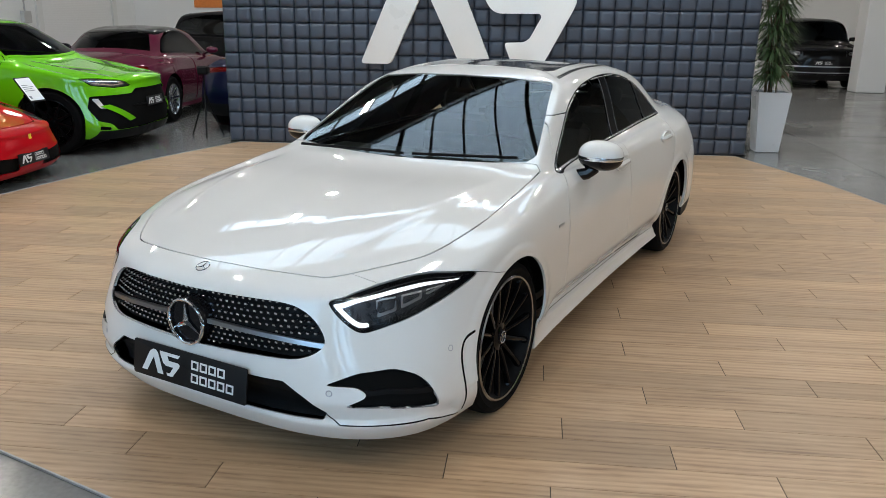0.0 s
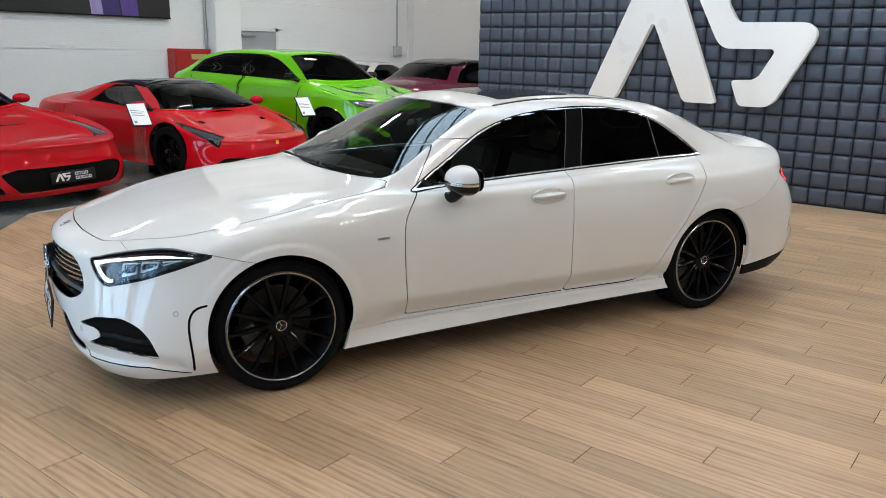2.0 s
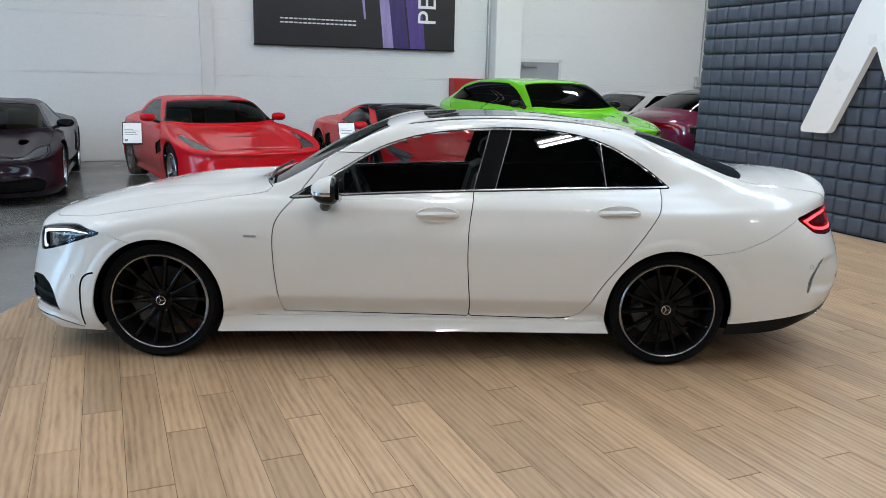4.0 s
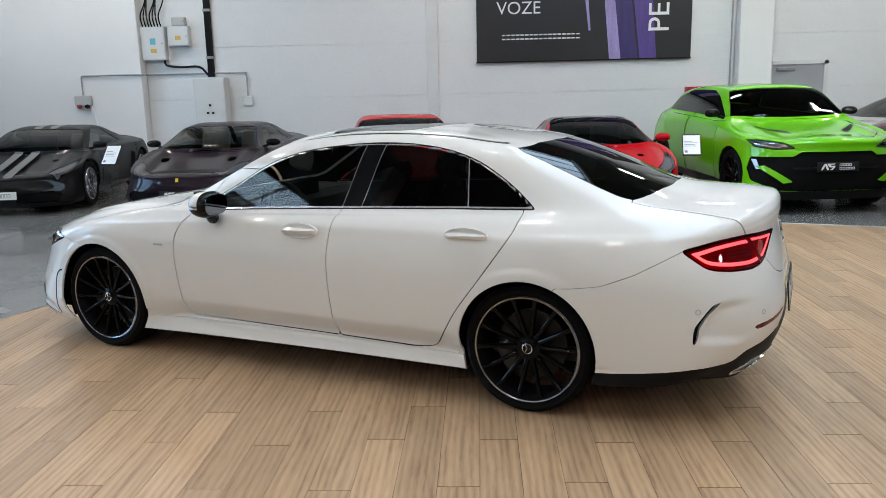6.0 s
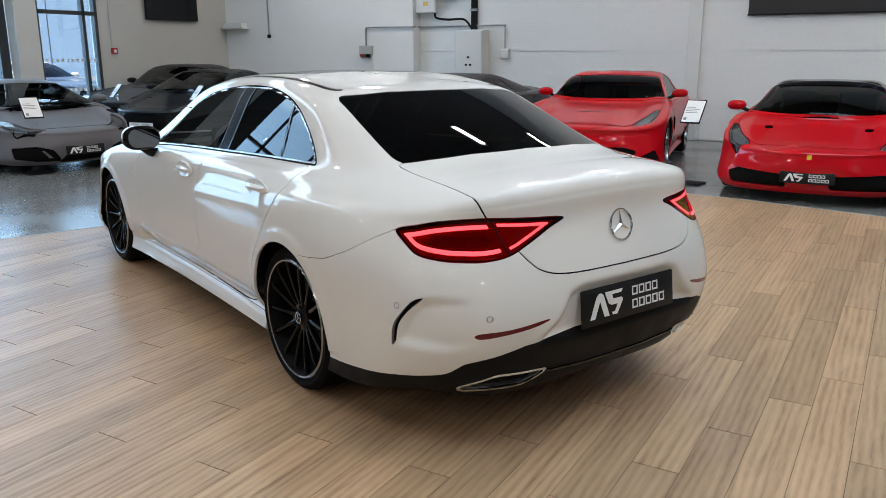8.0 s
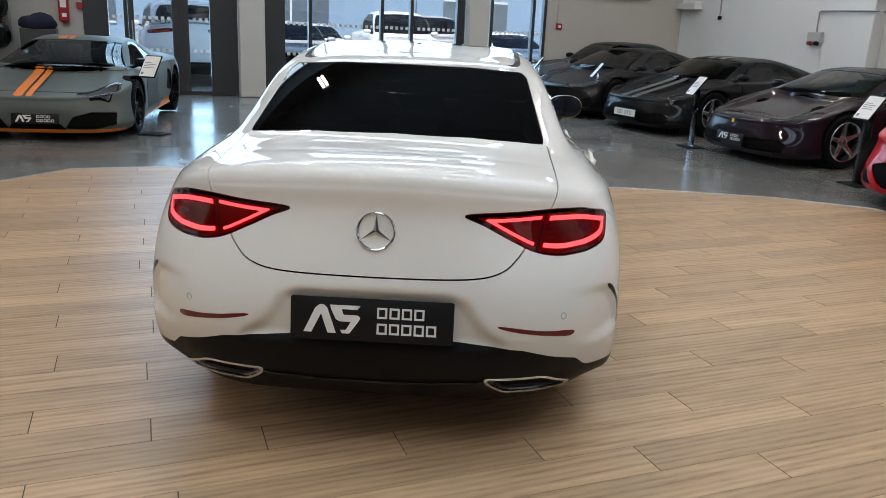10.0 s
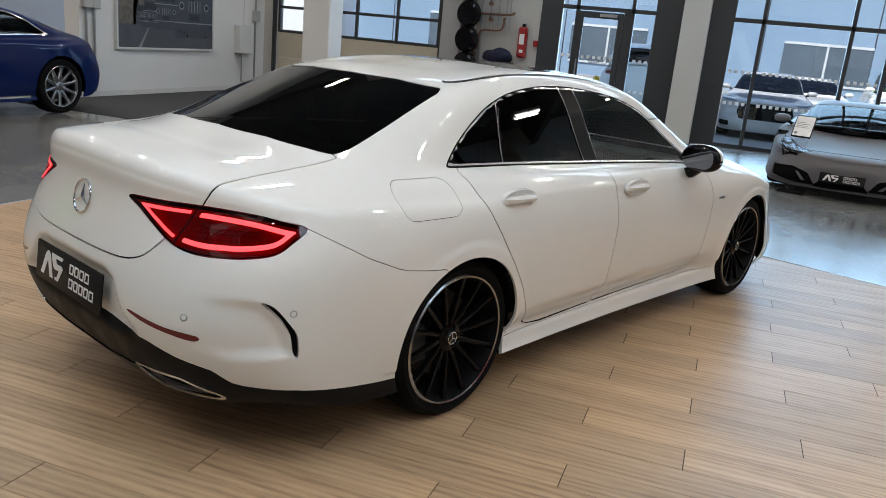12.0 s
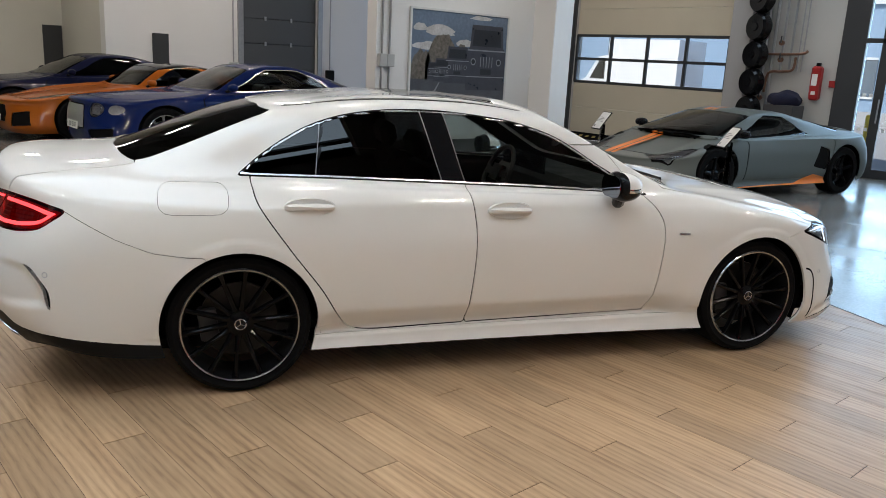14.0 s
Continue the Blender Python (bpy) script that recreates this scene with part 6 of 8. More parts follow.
    for y in (0.34, -0.34):
        seat = part("seat", boxes((-0.24, 0.24, -0.23, 0.23, -0.1, 0.06), bevel=0.04), seat_mat or LEATHER, car, "", True, pose(n[8, 8, 0] - 0.12, y, z0 + 0.28))
        part("backrest", boxes((-0.07, 0.07, -0.23, 0.23, 0.0, 0.62), bevel=0.04), seat_mat or LEATHER, seat, "", True, pose(-0.26, 0, 0, 0, -18, 0))
    nx, nz = n[0, 2, 0], n[0, 2, 2]
    if plate_kind == "dealer":
        plate(car, pose(n[0, 2, 0] + 0.012, 0, n[0, 1 if sport else 2, 2] + 0.10, 84, 0, 90), 0.52, 0.12, "plate")
    elif plate_kind == "bars":
        pl = part("plate", prism(rounded(0.50, 0.11, 0.008), 0.006), PLATEWHITE, car, "white plate with dark bars", True, pose(n[0, 2, 0] + 0.012, 0, n[0, 2, 2], 84, 0, 90))
        word_bars(pl, ((-0.17, -0.03, 3, 0.036, 0.06), (0.0, -0.03, 4, 0.036, 0.06)), INK, Matrix.Translation((0, 0, 0.006)))
    if stripe:
        for y0, y1 in stripe[1]:
            sk = Skin.over(n, *per)
            top = sk.cut(np.maximum(np.abs(sk.v[:, 1] - abs(y0 + y1) / 2) - abs(y1 - y0) / 2, np.maximum(4.6 - sk.uv[:, 1], np.minimum(sk.uv[:, 1] - 8.0, 9.9 - sk.uv[:, 1]))))
            top = top.cut(top.uv[:, 0] - 8)
            for band in (top.uv[:, 1] - 8.5, 8.5 - top.uv[:, 1]):
                part("stripe", top.cut(band).moved(0.002).mesh("stripe", stripe[0], 1 if y0 > 0 else -1, 0.0), parent=car, label="painted stripe")
    return car


GT = dict(nose=2.38, tail=-2.22, fa=1.36, ra=-1.36, cowl=0.52, ws=-0.12, rt=-1.15, rb=-1.85, width=1.03, low=0.97, belt=0.93, roof=0.89, nose_z=0.93)
MID = dict(nose=2.30, tail=-2.18, fa=1.325, ra=-1.325, cowl=1.20, ws=0.42, rt=-0.62, rb=-1.70, width=1.03, low=0.93, belt=0.86, roof=0.845, nose_z=0.86)
SUVC = dict(nose=2.42, tail=-2.60, fa=1.50, ra=-1.50, cowl=1.12, ws=0.45, rt=-1.55, rb=-2.30, width=1.07, low=1.20, belt=1.18, roof=1.145, nose_z=1.05, tail_z=1.0)
LUX = dict(nose=2.45, tail=-2.42, fa=1.43, ra=-1.43, cowl=0.82, ws=0.0, rt=-1.1, rb=-2.0, width=1.03, low=1.02, belt=1.0, roof=0.985, nose_z=1.12)
ROVER = dict(nose=2.30, tail=-2.55, fa=1.46, ra=-1.46, cowl=1.15, ws=0.65, rt=-2.2, rb=-2.5, width=1.07, low=1.25, belt=1.22, roof=1.28, nose_z=1.15, tail_z=1.05, tuck=1.08)

WEDGE = dict(nose=2.28, tail=-2.15, fa=1.31, ra=-1.31, cowl=1.38, ws=0.40, rt=-0.55, rb=-1.85, width=1.02, low=0.90, belt=0.82, roof=0.815, nose_z=0.80, tail_z=1.02, tuck=0.94)
MID = dict(MID, nose_z=0.80, tuck=0.95)
# lamp, mouth and vent outlines: plan (x, y) or front (y, z)
LAMP_SWEPT = (plan_xy, [(2.02, 0.60), (1.72, 0.74), (1.40, 0.83), (1.36, 0.88), (1.60, 0.90), (1.88, 0.85), (2.06, 0.73)])
LAMP_LONG = (plan_xy, [(2.02, 0.58), (1.62, 0.70), (1.16, 0.76), (1.12, 0.81), (1.50, 0.83), (1.86, 0.80), (2.06, 0.70)])
LAMP_SHARP = (plan_xy, [(2.10, 0.40), (1.90, 0.60), (1.62, 0.74), (1.58, 0.82), (1.80, 0.84), (2.00, 0.76), (2.13, 0.58)])
LAMP_SLIM = (front_yz, [(0.50, 0.83), (0.62, 0.90), (0.84, 0.935), (0.95, 0.93), (0.90, 0.85), (0.72, 0.815)])
MOUTH_PAIR = [(0.20, 0.17), (0.22, 0.31), (0.70, 0.345), (0.80, 0.29), (0.76, 0.18)]
MOUTH_WIDE = [(-0.2, 0.20), (-0.2, 0.44), (0.55, 0.445), (0.70, 0.40), (0.64, 0.30), (0.54, 0.20)]
MOUTH_HEX = [(0.30, 0.15), (0.40, 0.30), (0.60, 0.36), (0.84, 0.34), (0.84, 0.20), (0.62, 0.15)]
GILL = [(0.66, 0.20), (0.74, 0.33), (0.88, 0.40), (0.93, 0.30), (0.90, 0.20)]
LOWBAR = [(-0.2, 0.13), (-0.2, 0.24), (0.24, 0.24), (0.34, 0.13)]
SCOOP_SIDE = [(-0.62, 0.42), (-0.98, 0.36), (-0.92, 0.66), (-0.72, 0.72)]
HOODVENT = [(1.72, 0.10), (1.55, 0.34), (1.48, 0.34), (1.62, 0.10)]
side_vent = ("side_vent", side_xz, SCOOP_SIDE, BLACKPL, 0.04, -1.2, 0.0)
FINE = (10, 7)

make_car("sports_car", "glossy red front-engined sports car by the cladding wall", pose(0.45, -7.25, 0, 0, 0, 99), RED, GT, R=0.35, rimmat=RIMSILVER, per=FINE, lamp=LAMP_LONG, mouth=MOUTH_WIDE, gill=GILL, fenders=0.045, extras=(("hood_vent", plan_xy, [(1.30, -0.1), (1.29, 0.24), (1.265, 0.24), (1.275, -0.1)], BLACKPL, -0.002, 0.4, 2.0), ("fender_scoop", side_xz, [(0.90, 0.58), (0.50, 0.50), (0.55, 0.66), (0.88, 0.74)], RED, 0.03, 0.3, 1.1)))
make_car("sports_car", "glossy red mid-engined sports car with a black roof", pose(-2.42, -7.0, 0, 0, 0, 92), RED, MID, R=0.345, roof=BLACKGLOSS, rimmat=RIMBLACK, per=FINE, lamp=LAMP_SWEPT, mouth=MOUTH_PAIR, gill=[(0.86, 0.2), (0.86, 0.21), (0.87, 0.2)], fenders=0.04, extras=(side_vent, ("hood_badge", front_yz, [(-0.1, 0.47), (0.022, 0.47), (0.022, 0.52), (-0.1, 0.52)], mat("yellow_badge", (0.7, 0.5, 0.03), 0.3), -0.002, 1.2, 2.4)))
URUS_MASK = [(-0.2, 0.30), (-0.2, 0.79), (0.44, 0.79), (0.52, 0.735), (0.93, 0.72), (0.965, 0.58), (0.95, 0.42), (0.86, 0.38), (0.80, 0.30)]
make_car("luxury_suv", "lime green sporty SUV with black details", pose(-5.05, -7.12, 0, 0, 0, 94), GREEN, SUVC, R=0.39, rim=0.29, sport=False, four=True, suv=True, rimmat=RIMBLACK, per=FINE, lamp=LAMP_SLIM, mouth=URUS_MASK, gill=[(0.86, 0.30), (0.87, 0.34), (0.95, 0.36), (0.95, 0.31)], mirror_mat=BLACKGLOSS, fenders=0.03, grille_mat=BLACKGLOSS, extras=(("hood_slot", plan_xy, [(1.90, 0.36), (1.48, 0.66), (1.40, 0.66), (1.72, 0.36)], BLACKPL, -0.002, 0.8, 2.2), ("front_lip", front_yz, [(-0.2, 0.1), (-0.2, 0.30), (0.60, 0.30), (0.95, 0.30), (0.95, 0.1)], BLACKPL, 0.004, 1.9, 3.0), ("nose_blade", front_yz, [(0.53, 0.42), (0.64, 0.40), (0.90, 0.60), (0.82, 0.615)], GREEN, -0.004, 1.4, 3.0), ("mask_bar", front_yz, [(-0.2, 0.575), (-0.2, 0.60), (0.55, 0.60), (0.52, 0.575)], BLACKPL, -0.004, 1.4, 3.0), ("corner_lamp", front_yz, [(0.865, 0.57), (0.885, 0.69), (0.925, 0.69), (0.90, 0.57)], SATIN, -0.002, 1.5, 3.0), ("sill", side_xz, [(-1.1, 0.1), (1.1, 0.1), (1.1, 0.32), (-1.1, 0.34)], BLACKPL, 0.004, -1.2, 1.2)))
make_car("saloon_car", "dark burgundy luxury saloon parked along the cladding wall", pose(-9.1, -6.6, 0, 0, 0, 184), PURPLE, dict(LUX, nose=2.7, tail=-2.6, fa=1.6, ra=-1.6, rt=-1.3, roof=1.06, belt=1.03), R=0.37, sport=False, four=True, plate_kind="", rimmat=RIMSILVER, roof=BLACKGLOSS)
make_car("saloon_car", "silver saloon parked by the cladding wall", pose(-8.4, -9.35, 0, 0, 0, 8), SILVER, dict(LUX, tail=-2.5), R=0.35, sport=False, four=True, plate_kind="", per=(5, 4))
YELLOWSEAT = vary(mat("tan_leather", (0.34, 0.22, 0.05), 0.5), 8, 0.15, 200)
make_car("sports_car", "dark plum convertible sports car by the white wall", pose(3.35, -7.75, 0, 0, 0, 88), PLUM, MID, R=0.345, rimmat=RIMSILVER, per=FINE, lamp=LAMP_SHARP, mouth=MOUTH_PAIR, gill=[(0.86, 0.2), (0.86, 0.21), (0.87, 0.2)], fenders=0.05, seat_mat=YELLOWSEAT, mirror_mat=BLACKGLOSS, extras=(side_vent, ("hood_duct", plan_xy, [(1.96, -0.1), (1.96, 0.30), (1.86, 0.36), (1.84, -0.1)], BLACKPL, -0.002, 0.8, 2.3), ("hood_badge", front_yz, [(-0.1, 0.47), (0.022, 0.47), (0.022, 0.52), (-0.1, 0.52)], bpy.data.materials["yellow_badge"], -0.002, 1.2, 2.6)))
make_car("sports_car", "black mid-engined sports car with silver wheels", pose(6.35, -7.85, 0, 0, 0, 97), MATTBLACK, MID, R=0.345, rimmat=RIMSILVER, plate_kind="bars", stripe=(mat("grey_stripe", (0.10, 0.098, 0.095), 0.45), ((0.06, 0.19), (-0.19, -0.06))), per=FINE, lamp=LAMP_SWEPT, mouth=MOUTH_PAIR, gill=[(0.86, 0.2), (0.86, 0.21), (0.87, 0.2)], fenders=0.04, extras=(side_vent,))
make_car("sports_car", "glossy black mid-engined coupe with a wide grille", pose(8.75, -7.5, 0, 0, 0, 101), BLACKCAR, dict(MID, roof=0.865), R=0.35, rimmat=RIMSILVER, plate_kind="bars", per=FINE, lamp=LAMP_SHARP, mouth=[(-0.2, 0.22), (-0.2, 0.50), (0.42, 0.50), (0.52, 0.38), (0.44, 0.22)], gill=GILL, fenders=0.03, extras=(("side_blade", side_xz, SCOOP_SIDE, SATIN, 0.01, -1.2, 0.0),))
make_car("sports_car", "dark grey coupe in the hall corner", pose(10.2, -7.7, 0, 0, 0, 104), DARKGREY, dict(GT, roof=0.92), R=0.35, plate_kind="", per=FINE, lamp=LAMP_LONG, mouth=[(-0.2, 0.26), (-0.2, 0.58), (0.40, 0.58), (0.55, 0.40), (0.48, 0.26)], gill=GILL, fenders=0.03, mirror_mat=BLACKGLOSS)
make_car("sports_car", "satin grey wedge-shaped sports car by the glazed front", pose(8.45, -3.0, 0, 0, 0, 171), MATGREY, WEDGE, R=0.345, rimmat=RIMBLACK, per=FINE, lamp=LAMP_SHARP, mouth=MOUTH_HEX, gill=LOWBAR, fenders=0.025, extras=(side_vent, ("lip_blade", front_yz, [(0.42, 0.20), (0.52, 0.30), (0.55, 0.30), (0.47, 0.20)], MATGREY, -0.004, 1.5, 3.0)))
orange_car = make_car("sports_car", "satin teal-grey wedge sports car with orange trim", pose(7.55, 2.40, 0, 0, 0, 168), TEALGREY, WEDGE, R=0.345, rimmat=RIMBLACK, per=FINE, lamp=LAMP_SHARP, mouth=MOUTH_HEX, gill=LOWBAR, fenders=0.025, mirror_mat=BLACKGLOSS, stripe=(ORANGETRIM, ((-0.10, -0.03), (-0.24, -0.13))), extras=(side_vent, ("sill_trim", side_xz, [(-0.95, 0.13), (0.95, 0.13), (0.95, 0.165), (-0.30, 0.19), (-0.66, 0.31), (-1.0, 0.25)], ORANGETRIM, -0.003, -1.1, 1.05), ("lip_trim", front_yz, [(-0.2, 0.10), (0.90, 0.10), (0.90, 0.15), (-0.2, 0.15)], ORANGETRIM, -0.003, 1.8, 3.0)))
ROUND = lambda cy, cz, r: [(cy + r * math.cos(a), cz + r * math.sin(a)) for a in np.linspace(0, 2 * math.pi, 19)[:-1]]
make_car("grand_tourer", "royal blue grand tourer coupe with chrome trim", pose(2.62, 8.55, 0, 0, 0, 178.5), BLUE, LUX, R=0.375, rim=0.28, sport=False, rimmat=RIMSILVER, plate_kind="bars", grille_mat=MESHSILVER, per=FINE, lamp=(front_yz, ROUND(0.60, 0.70, 0.098)), mouth=[(-0.2, 0.40), (-0.2, 0.78), (0.38, 0.77), (0.43, 0.60), (0.41, 0.42)], gill=[(0.55, 0.28), (0.52, 0.42), (0.86, 0.46), (0.88, 0.32)], light=LAMPIN, mirror_mat=BLUE, trim=TRIM, extras=(("grille_mesh", front_yz, [(-0.2, 0.42), (-0.2, 0.76), (0.36, 0.75), (0.405, 0.60), (0.39, 0.44)], MESHSILVER, -0.002, 1.5, 3.0), ("outer_lamp", front_yz, ROUND(0.81, 0.71, 0.066), LAMPIN, -0.002, 1.5, 3.0), ("sill_chrome", side_xz, [(-0.95, 0.235), (0.95, 0.215), (0.95, 0.245), (-0.95, 0.265)], CHROME, -0.003, -1.0, 1.0)))
make_car("sports_car", "copper orange coupe with a dark roof", pose(2.1, 11.1, 0, 0, 0, 180), ORANGE, dict(GT, roof=0.915), R=0.36, rimmat=RIMBLACK, plate_kind="bars", per=FINE, lamp=LAMP_LONG, mouth=[(-0.2, 0.28), (-0.2, 0.58), (0.36, 0.57), (0.45, 0.44), (0.38, 0.30)], gill=[(0.56, 0.24), (0.58, 0.46), (0.80, 0.50), (0.88, 0.28)], roof=BLACKGLOSS, fenders=0.03, mirror_mat=ORANGE)
make_car("saloon_car", "navy blue luxury saloon in the far bay", pose(1.7, 13.3, 0, 0, 0, 180), NAVY, LUX, R=0.37, sport=False, four=True, plate_kind="")
make_car("sports_car", "green sports car in the far bay", pose(-2.3, 15.3, 0, 0, 0, 185), GREEN, MID, R=0.345, plate_kind="", per=(5, 4))
make_car("saloon_car", "silver saloon in the far bay", pose(-5.4, 15.7, 0, 0, 0, 185), SILVER, LUX, R=0.36, sport=False, four=True, plate_kind="", per=(5, 4))
make_car("saloon_car", "silver saloon behind the planter", pose(-8.85, 1.95, 0, 0, 0, -90), SILVER, dict(LUX, tail=-2.5), R=0.36, sport=False, four=True, plate_kind="", per=(6, 4))
make_car("luxury_suv", "black upright luxury SUV in the far hall", pose(-19.75, 8.2, 0, 0, 0, -6), BLACKCAR, ROVER, R=0.39, rim=0.28, sport=False, four=True, suv=True, per=(8, 6), grille_mat=SATIN, light=SATIN, lamp=(front_yz, [(0.60, 0.86), (0.60, 0.96), (0.96, 1.0), (0.96, 0.90)]), mouth=[(-0.2, 0.86), (-0.2, 0.99), (0.56, 0.98), (0.54, 0.86)], gill=[(0.1, 0.36), (0.1, 0.42), (0.9, 0.44), (0.9, 0.38)], extras=(("bright_strip", front_yz, [(-0.2, 0.56), (-0.2, 0.59), (0.9, 0.60), (0.9, 0.57)], SATIN, -0.003, 1.4, 3.0), ("bright_strip", front_yz, [(-0.2, 0.40), (-0.2, 0.43), (0.8, 0.44), (0.8, 0.41)], SATIN, -0.003, 1.4, 3.0)))
make_car("saloon_car", "dark blue saloon behind the stage wall", pose(-8.9, -3.75, 0, 0, 0, 178), NAVY, LUX, R=0.36, sport=False, four=True, plate_kind="", per=(5, 4))
make_car("city_suv", "black SUV by the cladding wall", pose(-14.2, -5.8, 0, 0, 0, 90), BLACKCAR, ROVER, R=0.36, sport=False, four=True, suv=True, plate_kind="", per=(5, 4))
# cars in the yard
WHITECAR = paint("white_paint", (0.72, 0.72, 0.72))
for nm, lb, x, y, a, mt, nt in (
    ("estate_car", "white and grey estate car parked in the yard", 16.2, -2.0, 178, SILVER, dict(LUX, roof=1.02, rt=-1.9, rb=-2.3)),
    ("city_suv", "white SUV parked tail first outside the entrance", 15.6, 0.75, 2, WHITECAR, ROVER),
    ("estate_car", "white car parked in the yard", 19.0, -3.1, 182, WHITECAR, dict(LUX, rt=-1.8, rb=-2.3)),
    ("pickup_truck", "white pickup parked in the yard", 18.2, -5.4, 176, WHITECAR, dict(ROVER, rt=-0.9, rb=-1.1, roof=1.30)),
    ("city_suv", "silver SUV parked in the yard", 21.5, -7.6, 178, SILVER, ROVER),
    ("estate_car", "blue-white car parked in the yard", 15.6, -7.9, 185, WHITECAR, LUX),
):
    make_car(nm, lb, pose(x, y, -0.03, 0, 0, a), mt, nt, R=0.36, sport=False, four=True, suv=True, plate_kind="", per=(5, 4), rimmat=RIMSILVER)

def box_van(m):
    """A white panel van: tall box, sloped cab, dark glass and wheels; its nose looks along +x."""
    van = thing("delivery_van", m, "white box van parked across the yard", "van")
    side = pose(0, 1.0, 0, 90, 0, 0)
    part("load_box", prism([(-2.4, 0.42), (0.75, 0.42), (0.75, 2.85), (-2.4, 2.85)], 2.0, side, 0.03), WHITECAR, van, "", True)
    cab = [(0.78, 0.34), (2.45, 0.34), (2.52, 0.62), (2.46, 1.02), (1.85, 1.28), (1.28, 2.12), (0.95, 2.22), (0.78, 2.2)]
    part("cab", prism(cab, 1.84, pose(0, 0.92, 0, 90, 0, 0), 0.04), WHITECAR, van, "", True)
    for k in (1, -1):
        part("side_window", prism([(0.92, 1.28), (1.62, 1.28), (1.22, 1.98), (0.92, 2.0)], 0.012, pose(0, 0.935 if k > 0 else -0.923, 0, 90, 0, 0)), PRIVACY, van, "dark side glass")
        part("headlight", boxes((2.36, 2.50, 0.55 if k > 0 else -0.85, 0.85 if k > 0 else -0.55, 0.80, 0.98), bevel=0.02), LAMPIN, van)
        for x in (1.72, -1.55):
            wheel(van, pose(x, k * 0.86, 0.34, 0, 0, 0 if k > 0 else 180), 0.34, 0.22, 0.22, 8, RIMSILVER, RIMSILVER, False)
    part("windscreen", prism([(-0.78, 0.02), (0.78, 0.02), (0.70, 0.96), (-0.70, 0.96)], 0.012, Matrix.Translation((1.855, 0, 1.28)) @ Matrix.Rotation(radians(-34), 4, "Y") @ pose(0, 0, 0, 90, 0, 90)), PRIVACY, van, "dark windscreen")
    part("bumper", boxes((2.42, 2.58, -0.9, 0.9, 0.34, 0.56), bevel=0.03), BLACKPL, van)
    return van


box_van(pose(24.0, 15.9, -0.03, 0, 0, 92))
# ---- stage wall pads and mark ----
stage = setting("wall_stage", boxes((-5.95, -5.70, -3.87, 3.12, 0, 3.42)), vary(mat("pad_back", (0.02, 0.022, 0.027), 0.85), 3, 0.1, 60), "blue-grey padded stage wall of square cushions", "wall")
PAD = vary(mat("slate_blue_vinyl", (0.058, 0.071, 0.097), 0.42), 2.0, 0.14, 320, 0.0006, 0.06)
W, H = 6.99 / 35, 0.2


def cushion(bm, x, y, z):
    """A square stuffed pad: flat middle, rounded towards its seams."""
    prof = ((-1, 0.0), (-0.87, 0.70), (-0.52, 0.96), (0.52, 0.96), (0.87, 0.70), (1, 0.0))
    g = [[bm.verts.new((x + 0.010 + 0.046 * math.sqrt(f * k), y + (W / 2 - 0.0015) * a, z + (H / 2 - 0.0015) * b)) for b, k in prof] for a, f in prof]
    for i in range(5):
        for j in range(5):
            bm.faces.new((g[i][j], g[i + 1][j], g[i + 1][j + 1], g[i][j + 1]))


bm = bmesh.new()
cushion(bm, 0, 0, 0)
pad_mesh = finish(bm, "pad", PAD, True, 70)
rest_pads = bmesh.new()
for r in range(17):
    for c in range(35):
        y, z = -3.87 + W * (c + 0.5), 0.012 + H * (r + 0.5)
        if r < 8:
            part("pad", pad_mesh, None, stage, "", False, Matrix.Translation((-5.70, y, z)))
        else:
            cushion(rest_pads, -5.70, y, z)
part("upper_pads", rest_pads, PAD, stage, "", True, angle=70)["kind"] = "stuff"
# slight emission added to lift the sign's white
SIGNGLOW = vary(mat("white_sign_face", (0.76, 0.76, 0.735), 0.35, emit=(1.0, 0.99, 0.95), strength=0.06), 2.5, 0.02, 60)
wall_mark = thing("wall_sign", pose(-5.60, 0, 0), "large white dealer mark on the padded wall", "sign")
peak = [(-1.95, 1.11), (-1.32, 2.55), (-1.15, 2.78), (-0.95, 2.78), (-0.82, 2.55), (-0.22, 1.11), (-0.63, 1.11), (-1.10, 2.08), (-1.55, 1.11)]
hook = [(-0.78, 2.78), (0.95, 2.78), (0.82, 2.50), (-0.08, 2.50), (-0.20, 2.30), (-0.05, 2.06), (0.70, 2.06), (0.80, 2.01), (0.84, 1.92), (0.79, 1.80), (0.46, 1.17), (0.36, 1.10), (0.05, 1.10), (-0.07, 1.40), (0.23, 1.41), (0.42, 1.76), (-0.16, 1.76), (-0.25, 1.81), (-0.32, 1.92)]
for poly in (peak, hook):
    part("stroke", prism(round_corners(poly), 0.09, pose(0, 0, 0, 90, 0, 90), 0.010), SIGNGLOW, wall_mark, "white acrylic stroke", True)

# ---- banner and fixtures on the south wall ----
ban = thing("banner", pose(-2.80, SY + 0.06, 3.35), "black advertising banner with purple streaks and white words", "banner")
part("sheet", boxes((-2.05, 2.05, -0.012, 0.012, -1.20, 1.20)), vary(mat("banner_black", (0.010, 0.010, 0.013), 0.4), 1.5, 0.2, 20, 0.004), ban)
for hz_ in (-1.215, 1.19):
    part("hem", boxes((-2.06, 2.06, -0.02, 0.02, hz_, hz_ + 0.025)), BLACKPL, ban)
PURP = [vary(mat("banner_purple_%s" % k, c, 0.4), 2, 0.3, 30, 0, 0, (6, 1, 0.6)) for k, c in (("deep", (0.035, 0.022, 0.12)), ("pale", (0.30, 0.25, 0.50)), ("violet", (0.08, 0.045, 0.22)))]
